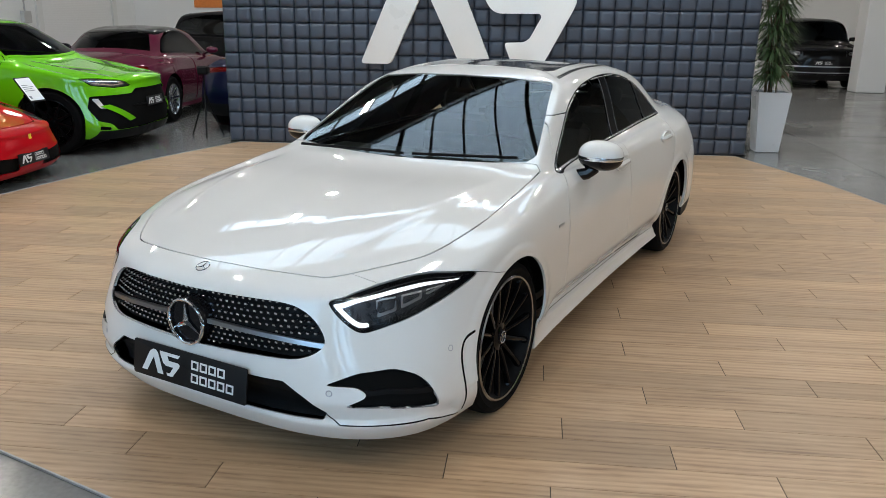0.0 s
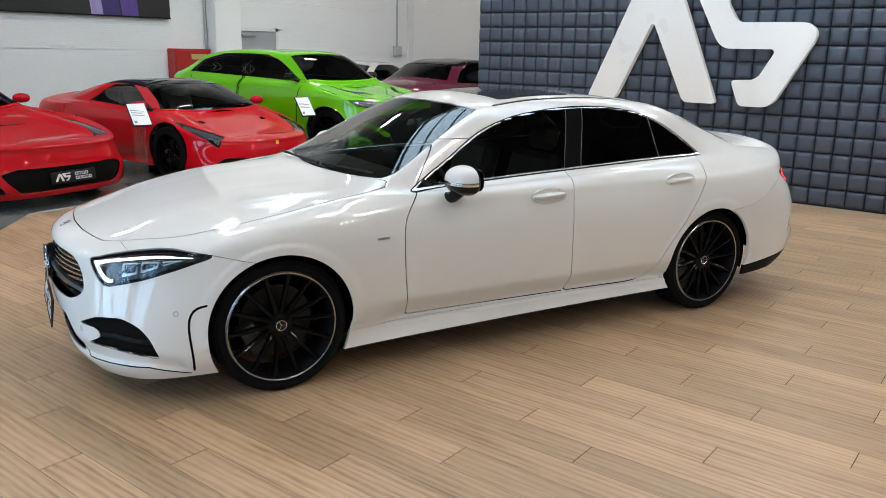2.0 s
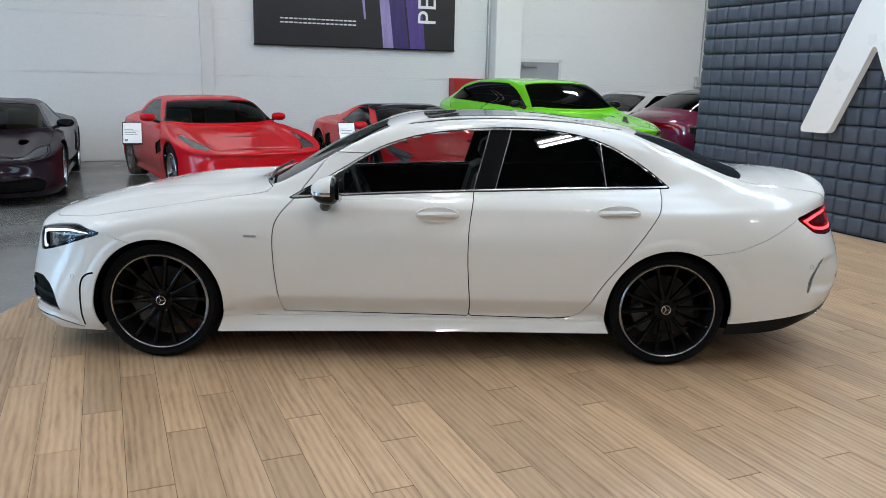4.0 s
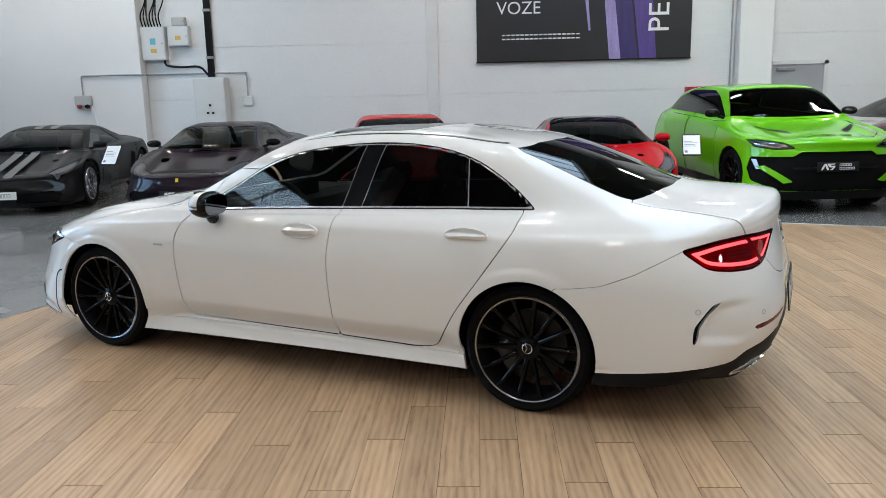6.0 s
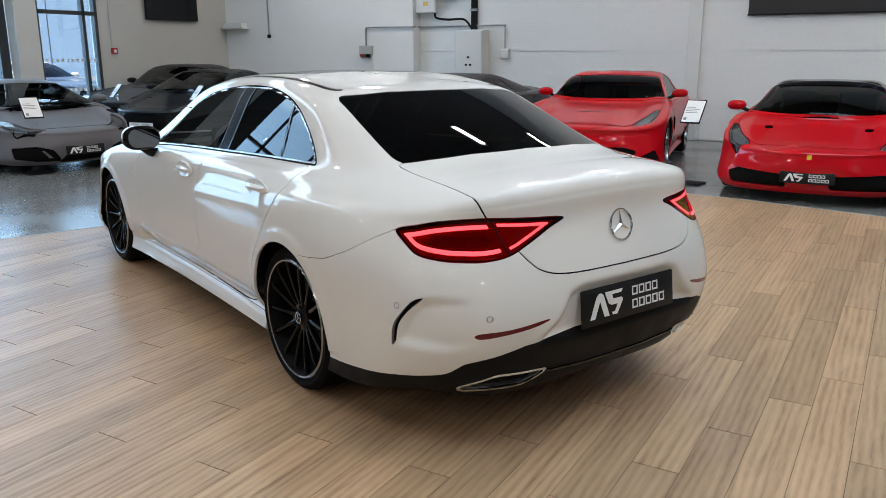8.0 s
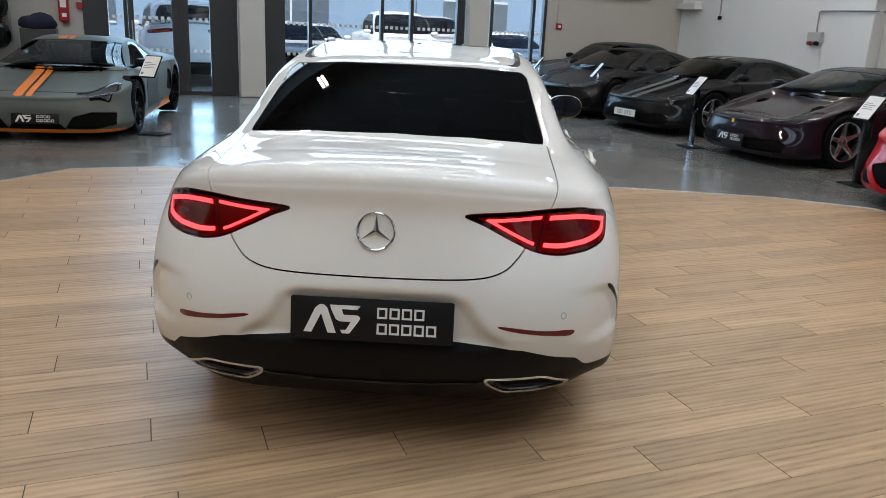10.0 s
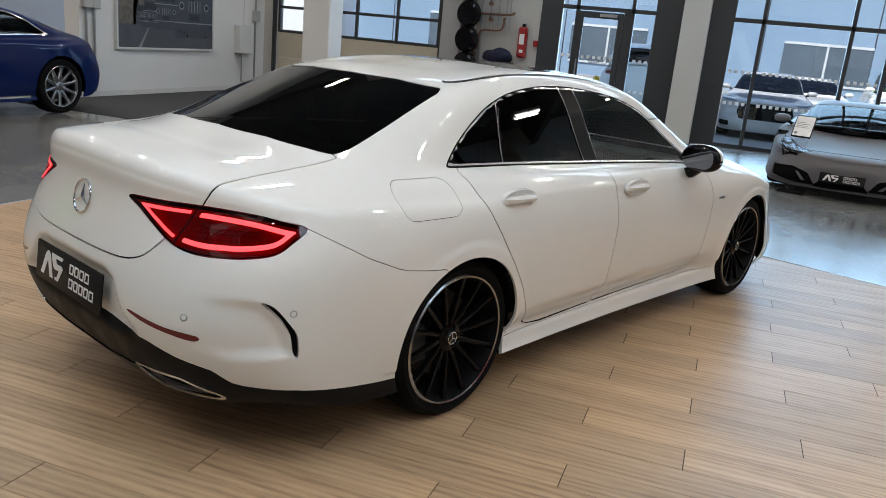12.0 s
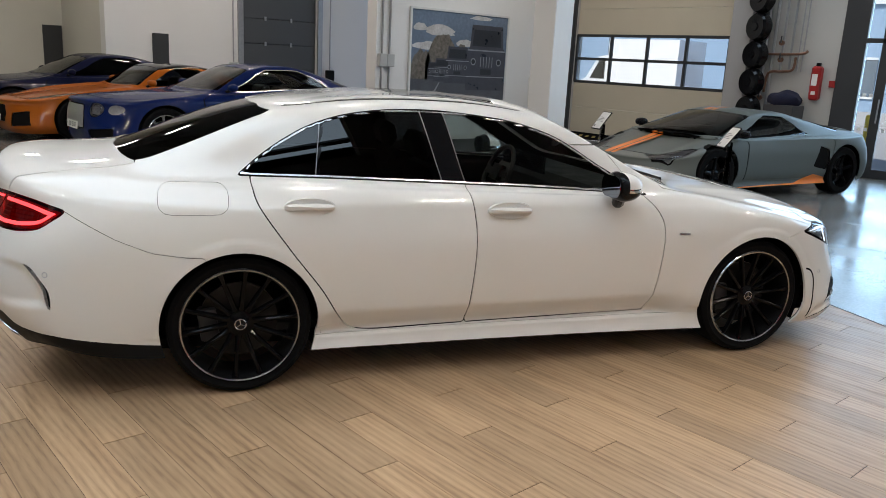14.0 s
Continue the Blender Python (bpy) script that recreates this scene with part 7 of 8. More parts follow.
for mt, pts in ((PURP[0], [(-1.05, -1.19), (-0.72, -1.19), (-0.45, 1.19), (-0.75, 1.19)]), (PURP[1], [(-0.72, -1.19), (-0.50, -1.19), (-0.28, 1.19), (-0.45, 1.19)]), (PURP[2], [(-1.40, -1.19), (-1.08, -1.19), (-0.80, 1.19), (-1.2, 1.19)]), (PURP[1], [(-0.14, -0.65), (-0.10, -0.65), (0.12, 1.19), (0.02, 1.19)])):
    part("streak", prism(pts, 0.002, pose(0, 0.0125, 0, 90, 0, 0)), mt, ban)
WORDW = mat("banner_white", (0.75, 0.75, 0.76), 0.5)
tx = bpy.data.curves.new("banner_word", "FONT")
tx.body, tx.size, tx.extrude = "VOZE", 0.33, 0.001
tmp = bpy.data.objects.new("banner_word", tx)
scene.collection.objects.link(tmp)
tmp.data.materials.append(WORDW)
wm = bpy.data.meshes.new_from_object(tmp.evaluated_get(bpy.context.evaluated_depsgraph_get()))
bpy.data.objects.remove(tmp)
part("word", wm, None, ban, "", False, pose(1.66, 0.0135, -0.31, 90, 0, 180))
bars = bmesh.new()
for k in range(17):
    x = 1.56 - k * 0.089
    box(bars, x - 0.068, x, 0.0125, 0.0145, -0.79, -0.765)
    box(bars, x - 0.068, x, 0.0125, 0.0145, -0.715, -0.69)
part("lettering_bar", bars, WORDW, ban)
up = bpy.data.curves.new("banner_word", "FONT")
up.body, up.size, up.extrude = "PE", 0.56, 0.001
tmp = bpy.data.objects.new("banner_word", up)
scene.collection.objects.link(tmp)
tmp.data.materials.append(WORDW)
um = bpy.data.meshes.new_from_object(tmp.evaluated_get(bpy.context.evaluated_depsgraph_get()))
bpy.data.objects.remove(tmp)
part("word", um, None, ban, "", False, Matrix(((0, 1, 0, -1.62), (0, 0, 1, 0.0135), (1, 0, 0, -0.72), (0, 0, 0, 1))))
for cx, cz in ((5.56, 0.99), (8.28, 0.88)):
    nb_ = thing("control_box", pose(cx, DY, cz), "grey control box beside the sectional door", "control box")
    part("case", boxes((-0.11, 0.11, -0.12, 0, 0, 0.34), bevel=0.012), GREYMETAL if cx < 6 else BLACKPL, nb_)
    part("conduit", tube([(0, -0.04, 0.34), (0, -0.04, 5.2)], 0.018, 8), GALV, nb_, "", True)

F = SY


def cabinet(name, label, x0, x1, z0, z1, d, material, base=None):
    b = base if base is not None else F
    c = thing(name, pose((x0 + x1) / 2, b, z0), label, "electrical box")
    w, h = (x1 - x0) / 2, z1 - z0
    part("body", boxes((-w, w, 0, d - 0.02, 0, h), bevel=0.006), material, c)
    part("door", boxes((-w + 0.012, w - 0.012, d - 0.02, d, 0.012, h - 0.012), bevel=0.006), material, c)
    part("lock", lathe([(0.0, 0.012), (0.012, 0.012), (0.014, 0.0)], 12), GALV, c, "", True, pose(-w + 0.05, d, h * 0.5))
    return c


c1 = cabinet("switch_cabinet", "light grey tall electrical cabinet on the wall", 4.20, 4.82, 0.05, 1.98, 0.30, LIGHTMETAL)
for dx, dz, mt in ((-0.05, 1.25, BLACKPL), (0.05, 1.25, BLACKPL), (0.0, 1.40, BLACKPL), (0.0, 0.97, mat("amber_knob", (0.35, 0.16, 0.03), 0.4))):
    part("knob", lathe([(0.0, 0.03), (0.02, 0.028), (0.024, 0.0)], 14), mt, c1, "", True, pose(dx, 0.30, dz))
c2 = cabinet("meter_box", "light grey electrical box with stickers", 5.36, 5.84, 2.34, 2.98, 0.18, LIGHTMETAL)
part("sticker", boxes((-0.06, 0.05, 0.18, 0.182, 0.30, 0.42)), mat("cyan_sticker", (0.10, 0.40, 0.50), 0.5), c2)
part("sticker", boxes((-0.07, 0.05, 0.18, 0.182, 0.14, 0.22)), mat("warning_sticker", (0.60, 0.40, 0.08), 0.5), c2)
c3 = cabinet("meter_box", "small light grey electrical box", 4.88, 5.30, 2.60, 2.98, 0.16, LIGHTMETAL)
part("sticker", boxes((-0.05, 0.06, 0.16, 0.162, 0.12, 0.20)), bpy.data.materials["warning_sticker"], c3)
c4 = cabinet("meter_box", "small grey junction box", 4.95, 5.22, 2.99, 3.15, 0.12, GREYMETAL)
duct = thing("cable_duct", pose(4.52, F, 2.0), "black vertical cable duct above the cabinet", "cable duct")
part("channel", boxes((-0.06, 0.06, 0, 0.07, 0, 4.6), bevel=0.004), BLACKPL, duct)
for k in range(5):
    part("clamp", boxes((-0.075, 0.075, 0.0, 0.085, 0.35 + k * 0.9, 0.40 + k * 0.9)), GALV, duct)
for k in range(7):
    cb = thing("cable", pose(0, 0, 0), "black cable that hangs above the electrical boxes", "cable", "cables above the boxes")
    x = 5.80 - k * 0.06
    part("strand", tube(curve([(x, F + 0.09, 2.98), (x + 0.02, F + 0.12, 3.2), (x - 0.10 + 0.05 * (k % 3), F + 0.10, 3.55), (x - 0.03, F + 0.06, 4.2), (x, F + 0.04, 5.2)], 5), 0.013, 6), BLACKPL, cb, "", True)
cb = thing("cable", pose(0, 0, 0), "thick black cable between box and duct", "cable")
part("strand", tube(curve([(5.42, F + 0.08, 2.34), (5.38, F + 0.10, 2.24), (5.1, F + 0.08, 2.20), (4.75, F + 0.08, 2.20), (4.60, F + 0.06, 2.06), (4.56, F + 0.05, 2.0)], 5), 0.022, 8), BLACKPL, cb, "", True)
pipe = thing("conduit", pose(0, 0, 0), "grey conduit along the wall with bends", "pipe")
part("tube", tube(curve([(7.05, F + 0.29, 1.66), (7.05, F + 0.29, 2.02), (7.02, F + 0.29, 2.06), (6.9, F + 0.29, 2.07), (5.9, F + 0.29, 2.07), (5.82, F + 0.2, 2.07), (5.8, F + 0.05, 2.07), (4.0, F + 0.04, 2.07), (3.84, F + 0.04, 2.05), (3.82, F + 0.04, 1.95), (3.82, F + 0.04, 1.62)], 4), 0.016, 8), GALV, pipe, "", True)
pipe2 = thing("conduit", pose(0, 0, 0), "grey conduit that drops to a socket", "pipe")
part("tube", tube(curve([(11.1, F + 0.29, 3.30), (10.0, F + 0.29, 3.27), (9.86, F + 0.29, 3.20), (9.85, F + 0.29, 2.6), (9.84, F + 0.29, 1.95)], 4), 0.016, 8), GALV, pipe2, "", True)
part("end_cap", boxes((9.80, 9.88, F + 0.26, F + 0.32, 1.88, 1.96), bevel=0.01), BLACKPL, pipe2)
so = thing("socket_box", pose(7.05, F + 0.26, 1.42), "grey wall socket box with two outlets", "socket")
part("case", boxes((-0.17, 0.17, 0, 0.08, 0.08, 0.27), bevel=0.012), GREYMETAL, so)
for dx in (-0.09, 0.07):
    part("outlet", lathe([(0.0, 0.07), (0.035, 0.07), (0.045, 0.0)], 16), mat("red_outlet", (0.25, 0.03, 0.02), 0.4) if dx > 0 else BLACKPL, so, "", True, pose(dx, 0.06, 0.06))
part("lead", tube(curve([(-0.14, 0.05, 0.08), (-0.2, 0.05, -0.05), (-0.23, 0.03, -0.4), (-0.22, 0.02, -0.9)], 4), 0.006, 6), PAPER, so)
sw2 = thing("socket_box", pose(3.82, F, 1.42), "small white wall socket", "socket")
part("case", boxes((-0.09, 0.09, 0, 0.07, 0, 0.19), bevel=0.012), LIGHTMETAL, sw2)
fb = thing("fire_box", pose(-5.2, F, 0.60), "red metal fire hose box on the wall", "fire box")
part("body", boxes((-0.42, 0.42, 0, 0.22, 0, 1.0), bevel=0.01), mat("fire_red", (0.34, 0.012, 0.012), 0.4), fb)
part("door", boxes((-0.39, 0.39, 0.22, 0.24, 0.03, 0.97), bevel=0.006), bpy.data.materials["fire_red"], fb)
part("label_plate", boxes((-0.3, 0.05, 0.24, 0.243, 0.80, 0.90)), HAZ, fb)
ext_rail = thing("conduit", pose(0, 0, 0), "thin grey pipe beside the white column", "pipe")
part("tube", tube([(-5.62, F + 0.05, 0.9), (-5.62, F + 0.05, CZ - 0.1)], 0.018, 8), GALV, ext_rail, "", True)
for x in (-11.35,):
    dp = thing("conduit", pose(x, F + 0.05, 0), "grey conduit with a socket on the cladding", "pipe")
    part("tube", tube([(0, 0, 1.75), (0, 0, CZ - 0.1)], 0.018, 8), GALV, dp, "", True)
    part("socket", boxes((-0.13, 0.13, -0.03, 0.07, 1.50, 1.75), bevel=0.012), GREYMETAL, dp)

# corner television and shelf
tv = thing("television", pose(EX, -8.62, 2.25), "black flat television high on the end wall", "television")
part("screen", boxes((-0.10, -0.04, -0.72, 0.72, 0, 0.82), bevel=0.008), BLACKGLOSS, tv, "switched-off black screen")
part("bracket", boxes((-0.04, 0.0, -0.2, 0.2, 0.25, 0.55)), BLACKPL, tv)
sh = thing("wall_shelf", pose(10.85, F + 0.26, 2.10), "white wall shelf in the corner", "shelf")
part("board", boxes((-0.36, 0.36, 0, 0.22, 0, 0.03)), LIGHTMETAL, sh)
part("box_unit", boxes((-0.30, 0.30, 0, 0.20, 0.03, 0.14), bevel=0.005), LIGHTMETAL, sh)
al = thing("fire_alarm", pose(EX, -7.06, 1.52), "small red alarm button on the wall", "alarm")
part("case", boxes((-0.05, 0, -0.07, 0.07, 0, 0.13), bevel=0.008), bpy.data.materials["fire_red"], al)
part("button", boxes((-0.055, -0.05, -0.03, 0.03, 0.035, 0.095)), PLATEWHITE, al)
part("lead", tube([(-0.02, 0.05, 0.13), (-0.02, 0.05, 2.9)], 0.008, 6), GREYMETAL, al)

# price stands
def stand(x, y, turn):
    m = pose(x, y, 0, 0, 0, turn)
    if "proto" in stand_made:
        return copy_thing(stand_made["proto"], m)
    s = thing("price_stand", m, "clear acrylic stand with a black-framed paper sheet", "stand", "price stands")
    part("base", boxes((-0.16, 0.16, -0.14, 0.14, -0.004, 0.012), bevel=0.003), BLACKPL, s)
    part("panel", boxes((-0.075, 0.075, -0.004, 0.004, 0.012, 0.80), bevel=0.0015), CLEARLENS, s, "clear acrylic upright panel")
    t = part("sign_frame", prism(rounded(0.235, 0.33, 0.008), 0.012, Matrix(), 0.002), BLACKPL, s, "black sheet holder", True, pose(0, -0.02, 0.85, 52, 0, 0))
    part("sheet", prism(rounded(0.215, 0.30, 0.004), 0.002, Matrix.Translation((0, 0, 0.0125))), PAPER, t, "white printed sheet")
    ln = bmesh.new()
    for k, w in enumerate((0.10, 0.16, 0.13, 0.15)):
        box(ln, -0.09, -0.09 + w, 0.05 - k * 0.025, 0.058 - k * 0.025, 0.0145, 0.0152)
    box(ln, -0.09, -0.055, -0.125, -0.09, 0.0145, 0.0152)
    part("print_bar", ln, INK, t)
    stand_made["proto"] = s
    return s


stand_made = {}
for x, y, a in ((-1.12, -5.60, 172), (-3.60, -5.42, 172), (1.62, -5.75, 176), (4.35, -5.58, 170), (7.6, -5.95, 160), (6.50, -2.12, 255), (9.6, -5.8, 160), (6.45, 3.95, 250), (5.97, 1.57, 235)):
    stand(x, y, a)

# planter by the stage wall
pot = thing("planter", pose(-6.25, 3.52, 0), "tall white square planter with a bamboo-like palm", "planter")
pb = bmesh.new()
lo = [pb.verts.new((x * 0.15, y * 0.15, 0.0)) for x, y in ((-1, -1), (1, -1), (1, 1), (-1, 1))]
hi = [pb.verts.new((x * 0.21, y * 0.21, 0.80)) for x, y in ((-1, -1), (1, -1), (1, 1), (-1, 1))]
i1 = [pb.verts.new((x * 0.19, y * 0.19, 0.80)) for x, y in ((-1, -1), (1, -1), (1, 1), (-1, 1))]
i0 = [pb.verts.new((x * 0.185, y * 0.185, 0.74)) for x, y in ((-1, -1), (1, -1), (1, 1), (-1, 1))]
pb.faces.new(lo[::-1])
for a, b in ((lo, hi), (hi, i1), (i1, i0)):
    for k in range(4):
        pb.faces.new((a[k], a[(k + 1) % 4], b[(k + 1) % 4], b[k]))
pb.faces.new(i0)
part("pot", pb, vary(mat("white_pot", (0.66, 0.67, 0.68), 0.35), 2, 0.04, 90), pot, "white glossy pot")
part("soil", boxes((-0.18, 0.18, -0.18, 0.18, 0.735, 0.75)), vary(mat("soil", (0.03, 0.02, 0.012), 0.9), 9, 0.4, 90, 0.01), pot)
LEAF = vary(mat("palm_leaf", (0.045, 0.085, 0.025), 0.5), 5, 0.35, 60)
STEM = vary(mat("palm_stem", (0.10, 0.075, 0.04), 0.7), 8, 0.3, 90)
rnd = random.Random(4)
lv, st = bmesh.new(), []
for k in range(9):
    a = rnd.uniform(0, 6.28)
    bx, by = rnd.uniform(-0.1, 0.1), rnd.uniform(-0.1, 0.1)
    h = rnd.uniform(1.6, 2.6)
    tx_, ty = bx + math.cos(a) * rnd.uniform(0.05, 0.3), by + math.sin(a) * rnd.uniform(0.05, 0.3)
    pts = curve([(bx, by, 0.74), (bx * 0.8 + tx_ * 0.2, by * 0.8 + ty * 0.2, 0.74 + h * 0.45), (tx_, ty, 0.74 + h)], 5)
    part("stem", tube(pts, 0.011, 6), STEM, pot, "", True)
    for i in range(2, len(pts)):
        for _ in range(20):
            b = rnd.uniform(0, 6.28)
            L, d = rnd.uniform(0.22, 0.42), rnd.uniform(-0.55, 0.25)
            p = Vector(pts[i])
            dirv = Vector((math.cos(b), math.sin(b), d)).normalized()
            sidev = dirv.cross(Vector((0, 0, 1))).normalized() * rnd.uniform(0.009, 0.017)
            mid = p + dirv * L * 0.5 + Vector((0, 0, 0.03))
            tip = p + dirv * L + Vector((0, 0, -0.07))
            v = [lv.verts.new(q) for q in (p, mid + sidev, tip, mid - sidev)]
            lv.faces.new((v[0], v[1], v[3]))
            lv.faces.new((v[1], v[2], v[3]))
part("leaves", lv, LEAF, pot, "narrow green palm leaves")["kind"] = "stuff"

# picture on the north wall
pic = thing("picture", pose(7.95, NY - 0.03, 0.84), "large framed dark photograph of off-road cars under a cloudy sky", "picture")
PW, PH = 1.33, 1.74
part("frame", boxes((-PW - 0.04, PW + 0.04, -0.03, 0.03, -0.04, 0.0), (-PW - 0.04, PW + 0.04, -0.03, 0.03, PH, PH + 0.04), (-PW - 0.04, -PW, -0.03, 0.03, 0, PH), (PW, PW + 0.04, -0.03, 0.03, 0, PH)), LIGHTMETAL, pic)
skym = vary(mat("printed_sky", (0.12, 0.17, 0.245), 0.35), 1.2, 0.25, 14, 0, 0.05)
cloudm = vary(mat("printed_cloud", (0.46, 0.47, 0.48), 0.4), 6, 0.3, 40)
roadm = vary(mat("printed_road", (0.075, 0.085, 0.105), 0.35), 3, 0.3, 60)
carm = vary(mat("printed_dark_car", (0.050, 0.058, 0.078), 0.35), 5, 0.3, 50)
shadem = vary(mat("printed_dark_glass", (0.020, 0.024, 0.034), 0.35), 5, 0.3, 50)
linem = vary(mat("printed_pale_grey", (0.26, 0.28, 0.31), 0.4), 6, 0.2, 60)
part("sheet", boxes((-PW, PW, -0.01, 0.0, 0, PH)), skym, pic)
pr = lambda pts, d: prism(pts, 0.0015, pose(0, -0.0115 - d, 0, 90, 0, 0))
for cx, cz, w, h in ((-1.12, 1.38, 0.20, 0.10), (-0.58, 1.32, 0.42, 0.15), (-0.80, 1.02, 0.50, 0.12), (0.10, 1.12, 0.30, 0.10), (0.55, 1.66, 0.34, 0.06)):
    puff = [(max(-PW, cx + w * math.cos(t) * rnd.uniform(0.75, 1.1)), min(PH, cz + h * math.sin(t) * (rnd.uniform(0.8, 1.2) if t < 3.2 else 0.4))) for t in np.linspace(0, 6.1, 18)]
    part("print_cloud", pr(puff, 0.0), cloudm, pic)
part("print_road", pr([(-PW, 0), (PW, 0), (PW, 0.36), (0.2, 0.38), (-PW, 0.42)], 0.0), roadm, pic)
treem = vary(mat("printed_trees", (0.135, 0.125, 0.11), 0.4), 14, 0.7, 60)
for t0, t1, top in ((-PW, -0.75, 0.62), (-0.95, -0.05, 0.98), (-0.2, 0.25, 0.80)):
    tp = [(t0, 0.40)] + [(t0 + (t1 - t0) * k / 12, 0.42 + (top - 0.12 + 0.09 * rnd.random()) * math.sin(math.pi * (k + 0.5) / 13) ** 0.5) for k in range(13)] + [(t1, 0.40)]
    part("print_wood", pr(tp, 0.0012), treem, pic)
for x, w, h, z in ((-0.72, 0.16, 0.34, 0.40), (-0.50, 0.22, 0.46, 0.36), (-0.08, 0.34, 0.74, 0.33), (0.74, 0.57, 1.34, 0.20)):
    d = 0.002 + 0.002 * w
    body = [(x - w, z), (x + w, z), (x + w, z + h * 0.60), (x + w * 0.88, z + h * 0.66), (x + w * 0.80, z + h), (x - w * 0.78, z + h), (x - w * 0.86, z + h * 0.66), (x - w, z + h * 0.60)]
    part("print_car", pr(body, d), carm, pic)
    part("print_glass", pr([(x - w * 0.74, z + h * 0.68), (x + w * 0.76, z + h * 0.68), (x + w * 0.68, z + h * 0.93), (x - w * 0.66, z + h * 0.93)], d + 0.0016), shadem, pic)
    part("print_edge", pr([(x - w * 0.96, z + h * 0.605), (x + w * 0.96, z + h * 0.605), (x + w * 0.96, z + h * 0.625), (x - w * 0.96, z + h * 0.625)], d + 0.0016), linem, pic)
    part("print_edge", pr([(x - w * 0.98, z + h * 0.20), (x + w * 0.98, z + h * 0.20), (x + w * 0.98, z + h * 0.215), (x - w * 0.98, z + h * 0.215)], d + 0.0016), linem, pic)
    for k in range(5):
        gx = x + w * (-0.3 + 0.15 * k)
        part("print_slat", pr([(gx, z + h * 0.36), (gx + w * 0.03, z + h * 0.36), (gx + w * 0.03, z + h * 0.52), (gx, z + h * 0.52)], d + 0.0016), linem, pic)
    part("print_plate", pr([(x - w * 0.28, z + h * 0.24), (x + w * 0.28, z + h * 0.24), (x + w * 0.28, z + h * 0.33), (x - w * 0.28, z + h * 0.33)], d + 0.0016), shadem, pic)
    for sx in (-0.66, 0.66):
        for r, mt, e in ((0.13, linem, 0.0016), (0.09, shadem, 0.0032)):
            part("print_lamp", pr([(x + sx * w + r * w * math.cos(t), z + h * 0.44 + r * w * math.sin(t)) for t in np.linspace(0, 2 * math.pi, 15)[:-1]], d + e), mt, pic)
part("print_line", pr([(-PW * 0.62, 0.0), (-PW * 0.56, 0.0), (-0.55, 0.34), (-0.57, 0.34)], 0.0035), linem, pic)
wb_ = thing("wall_box", pose(10.32, NY, 0.78), "white wall heater box with pipes", "heater")
part("case", boxes((-0.22, 0.22, -0.16, 0, 0, 0.58), bevel=0.012), LIGHTMETAL, wb_)
part("pipe", tube([(0, -0.05, -0.02), (0, -0.05, -0.6), (0.3, -0.05, -0.65)], 0.014, 8), GALV, wb_, "", True)
part("lead", tube([(0.1, -0.02, 0.58), (0.1, -0.02, 3.5)], 0.008, 6), GREYMETAL, wb_)
for x, z0, z1 in ((5.92, 0.1, 6.0), (6.1, 0.1, 6.0), (10.85, 0.1, 6.0)):
    c = thing("conduit", pose(x, NY - 0.03, 0), "grey vertical conduit on the north wall", "pipe", "north wall conduits")
    part("tube", tube([(0, 0, z0), (0, 0, z1)], 0.02, 8), GALV, c, "", True)
    part("box", boxes((-0.09, 0.09, -0.07, 0.03, z0 + 0.0 if z0 > 1 else 1.45, (z0 if z0 > 1 else 1.45) + 0.24), bevel=0.01), GREYMETAL if x != 4.66 else BLACKPL, c)

# extinguisher cabinet, pipes and stacked dark wheels by the workshop bay
fx = thing("fire_extinguisher", pose(EX, 2.92, 1.26), "slim red fire extinguisher case on the beige wall", "fire extinguisher")
part("body", boxes((-0.17, 0, -0.085, 0.085, 0, 0.60), bevel=0.035), bpy.data.materials["fire_red"], fx, "", True)
part("valve", boxes((-0.12, -0.04, -0.03, 0.03, 0.60, 0.66), bevel=0.006), BLACKPL, fx)
part("label_plate", boxes((-0.174, -0.17, -0.05, 0.05, 0.26, 0.46)), PLATEWHITE, fx)
part("label_plate", boxes((-0.174, -0.17, -0.045, 0.03, 0.10, 0.16)), PLATEWHITE, fx)
al2 = thing("fire_alarm", pose(EX, 2.66, 1.50), "small red alarm button on the wall", "alarm")
part("case", boxes((-0.05, 0, -0.05, 0.05, 0, 0.12), bevel=0.008), bpy.data.materials["fire_red"], al2)
pp = thing("pipework", pose(EX - 0.10, 0, 0), "bundle of grey heating pipes with valves", "pipes")
for y, r in ((3.95, 0.035), (3.80, 0.03), (3.62, 0.022), (3.45, 0.022), (3.30, 0.014), (3.22, 0.014)):
    part("riser", tube([(0, y, 0.9 if y > 3.7 else 1.75), (0, y, 5.9)], r, 10), GALV, pp, "", True)
COPPER = vary(mat("brown_pipe", (0.22, 0.12, 0.08), 0.4, 0.6), 9, 0.3, 80)
part("loop", tube(curve([(-0.03, 3.95, 2.05), (-0.05, 3.55, 2.05), (-0.05, 3.20, 2.07), (-0.05, 3.12, 2.12)], 4), 0.024, 8), COPPER, pp, "", True)
part("loop", tube(curve([(-0.04, 3.85, 1.35), (-0.06, 3.80, 1.70), (-0.06, 3.55, 1.74), (-0.06, 3.35, 1.78), (-0.06, 3.32, 2.0)], 4), 0.024, 8), COPPER, pp, "", True)
for y, z in ((3.62, 2.25), (3.60, 1.95), (3.90, 1.25)):
    vlv = part("valve", lathe([(0.0, 0.03), (0.045, 0.03), (0.05, 0.0), (0.045, -0.03), (0.0, -0.03)], 16), COPPER, pp, "", True, pose(-0.06, y, z, 0, 0, 90))
    part("lever", boxes((-0.01, 0.01, 0.03, 0.05, 0.0, 0.12)), CALIPER, vlv)
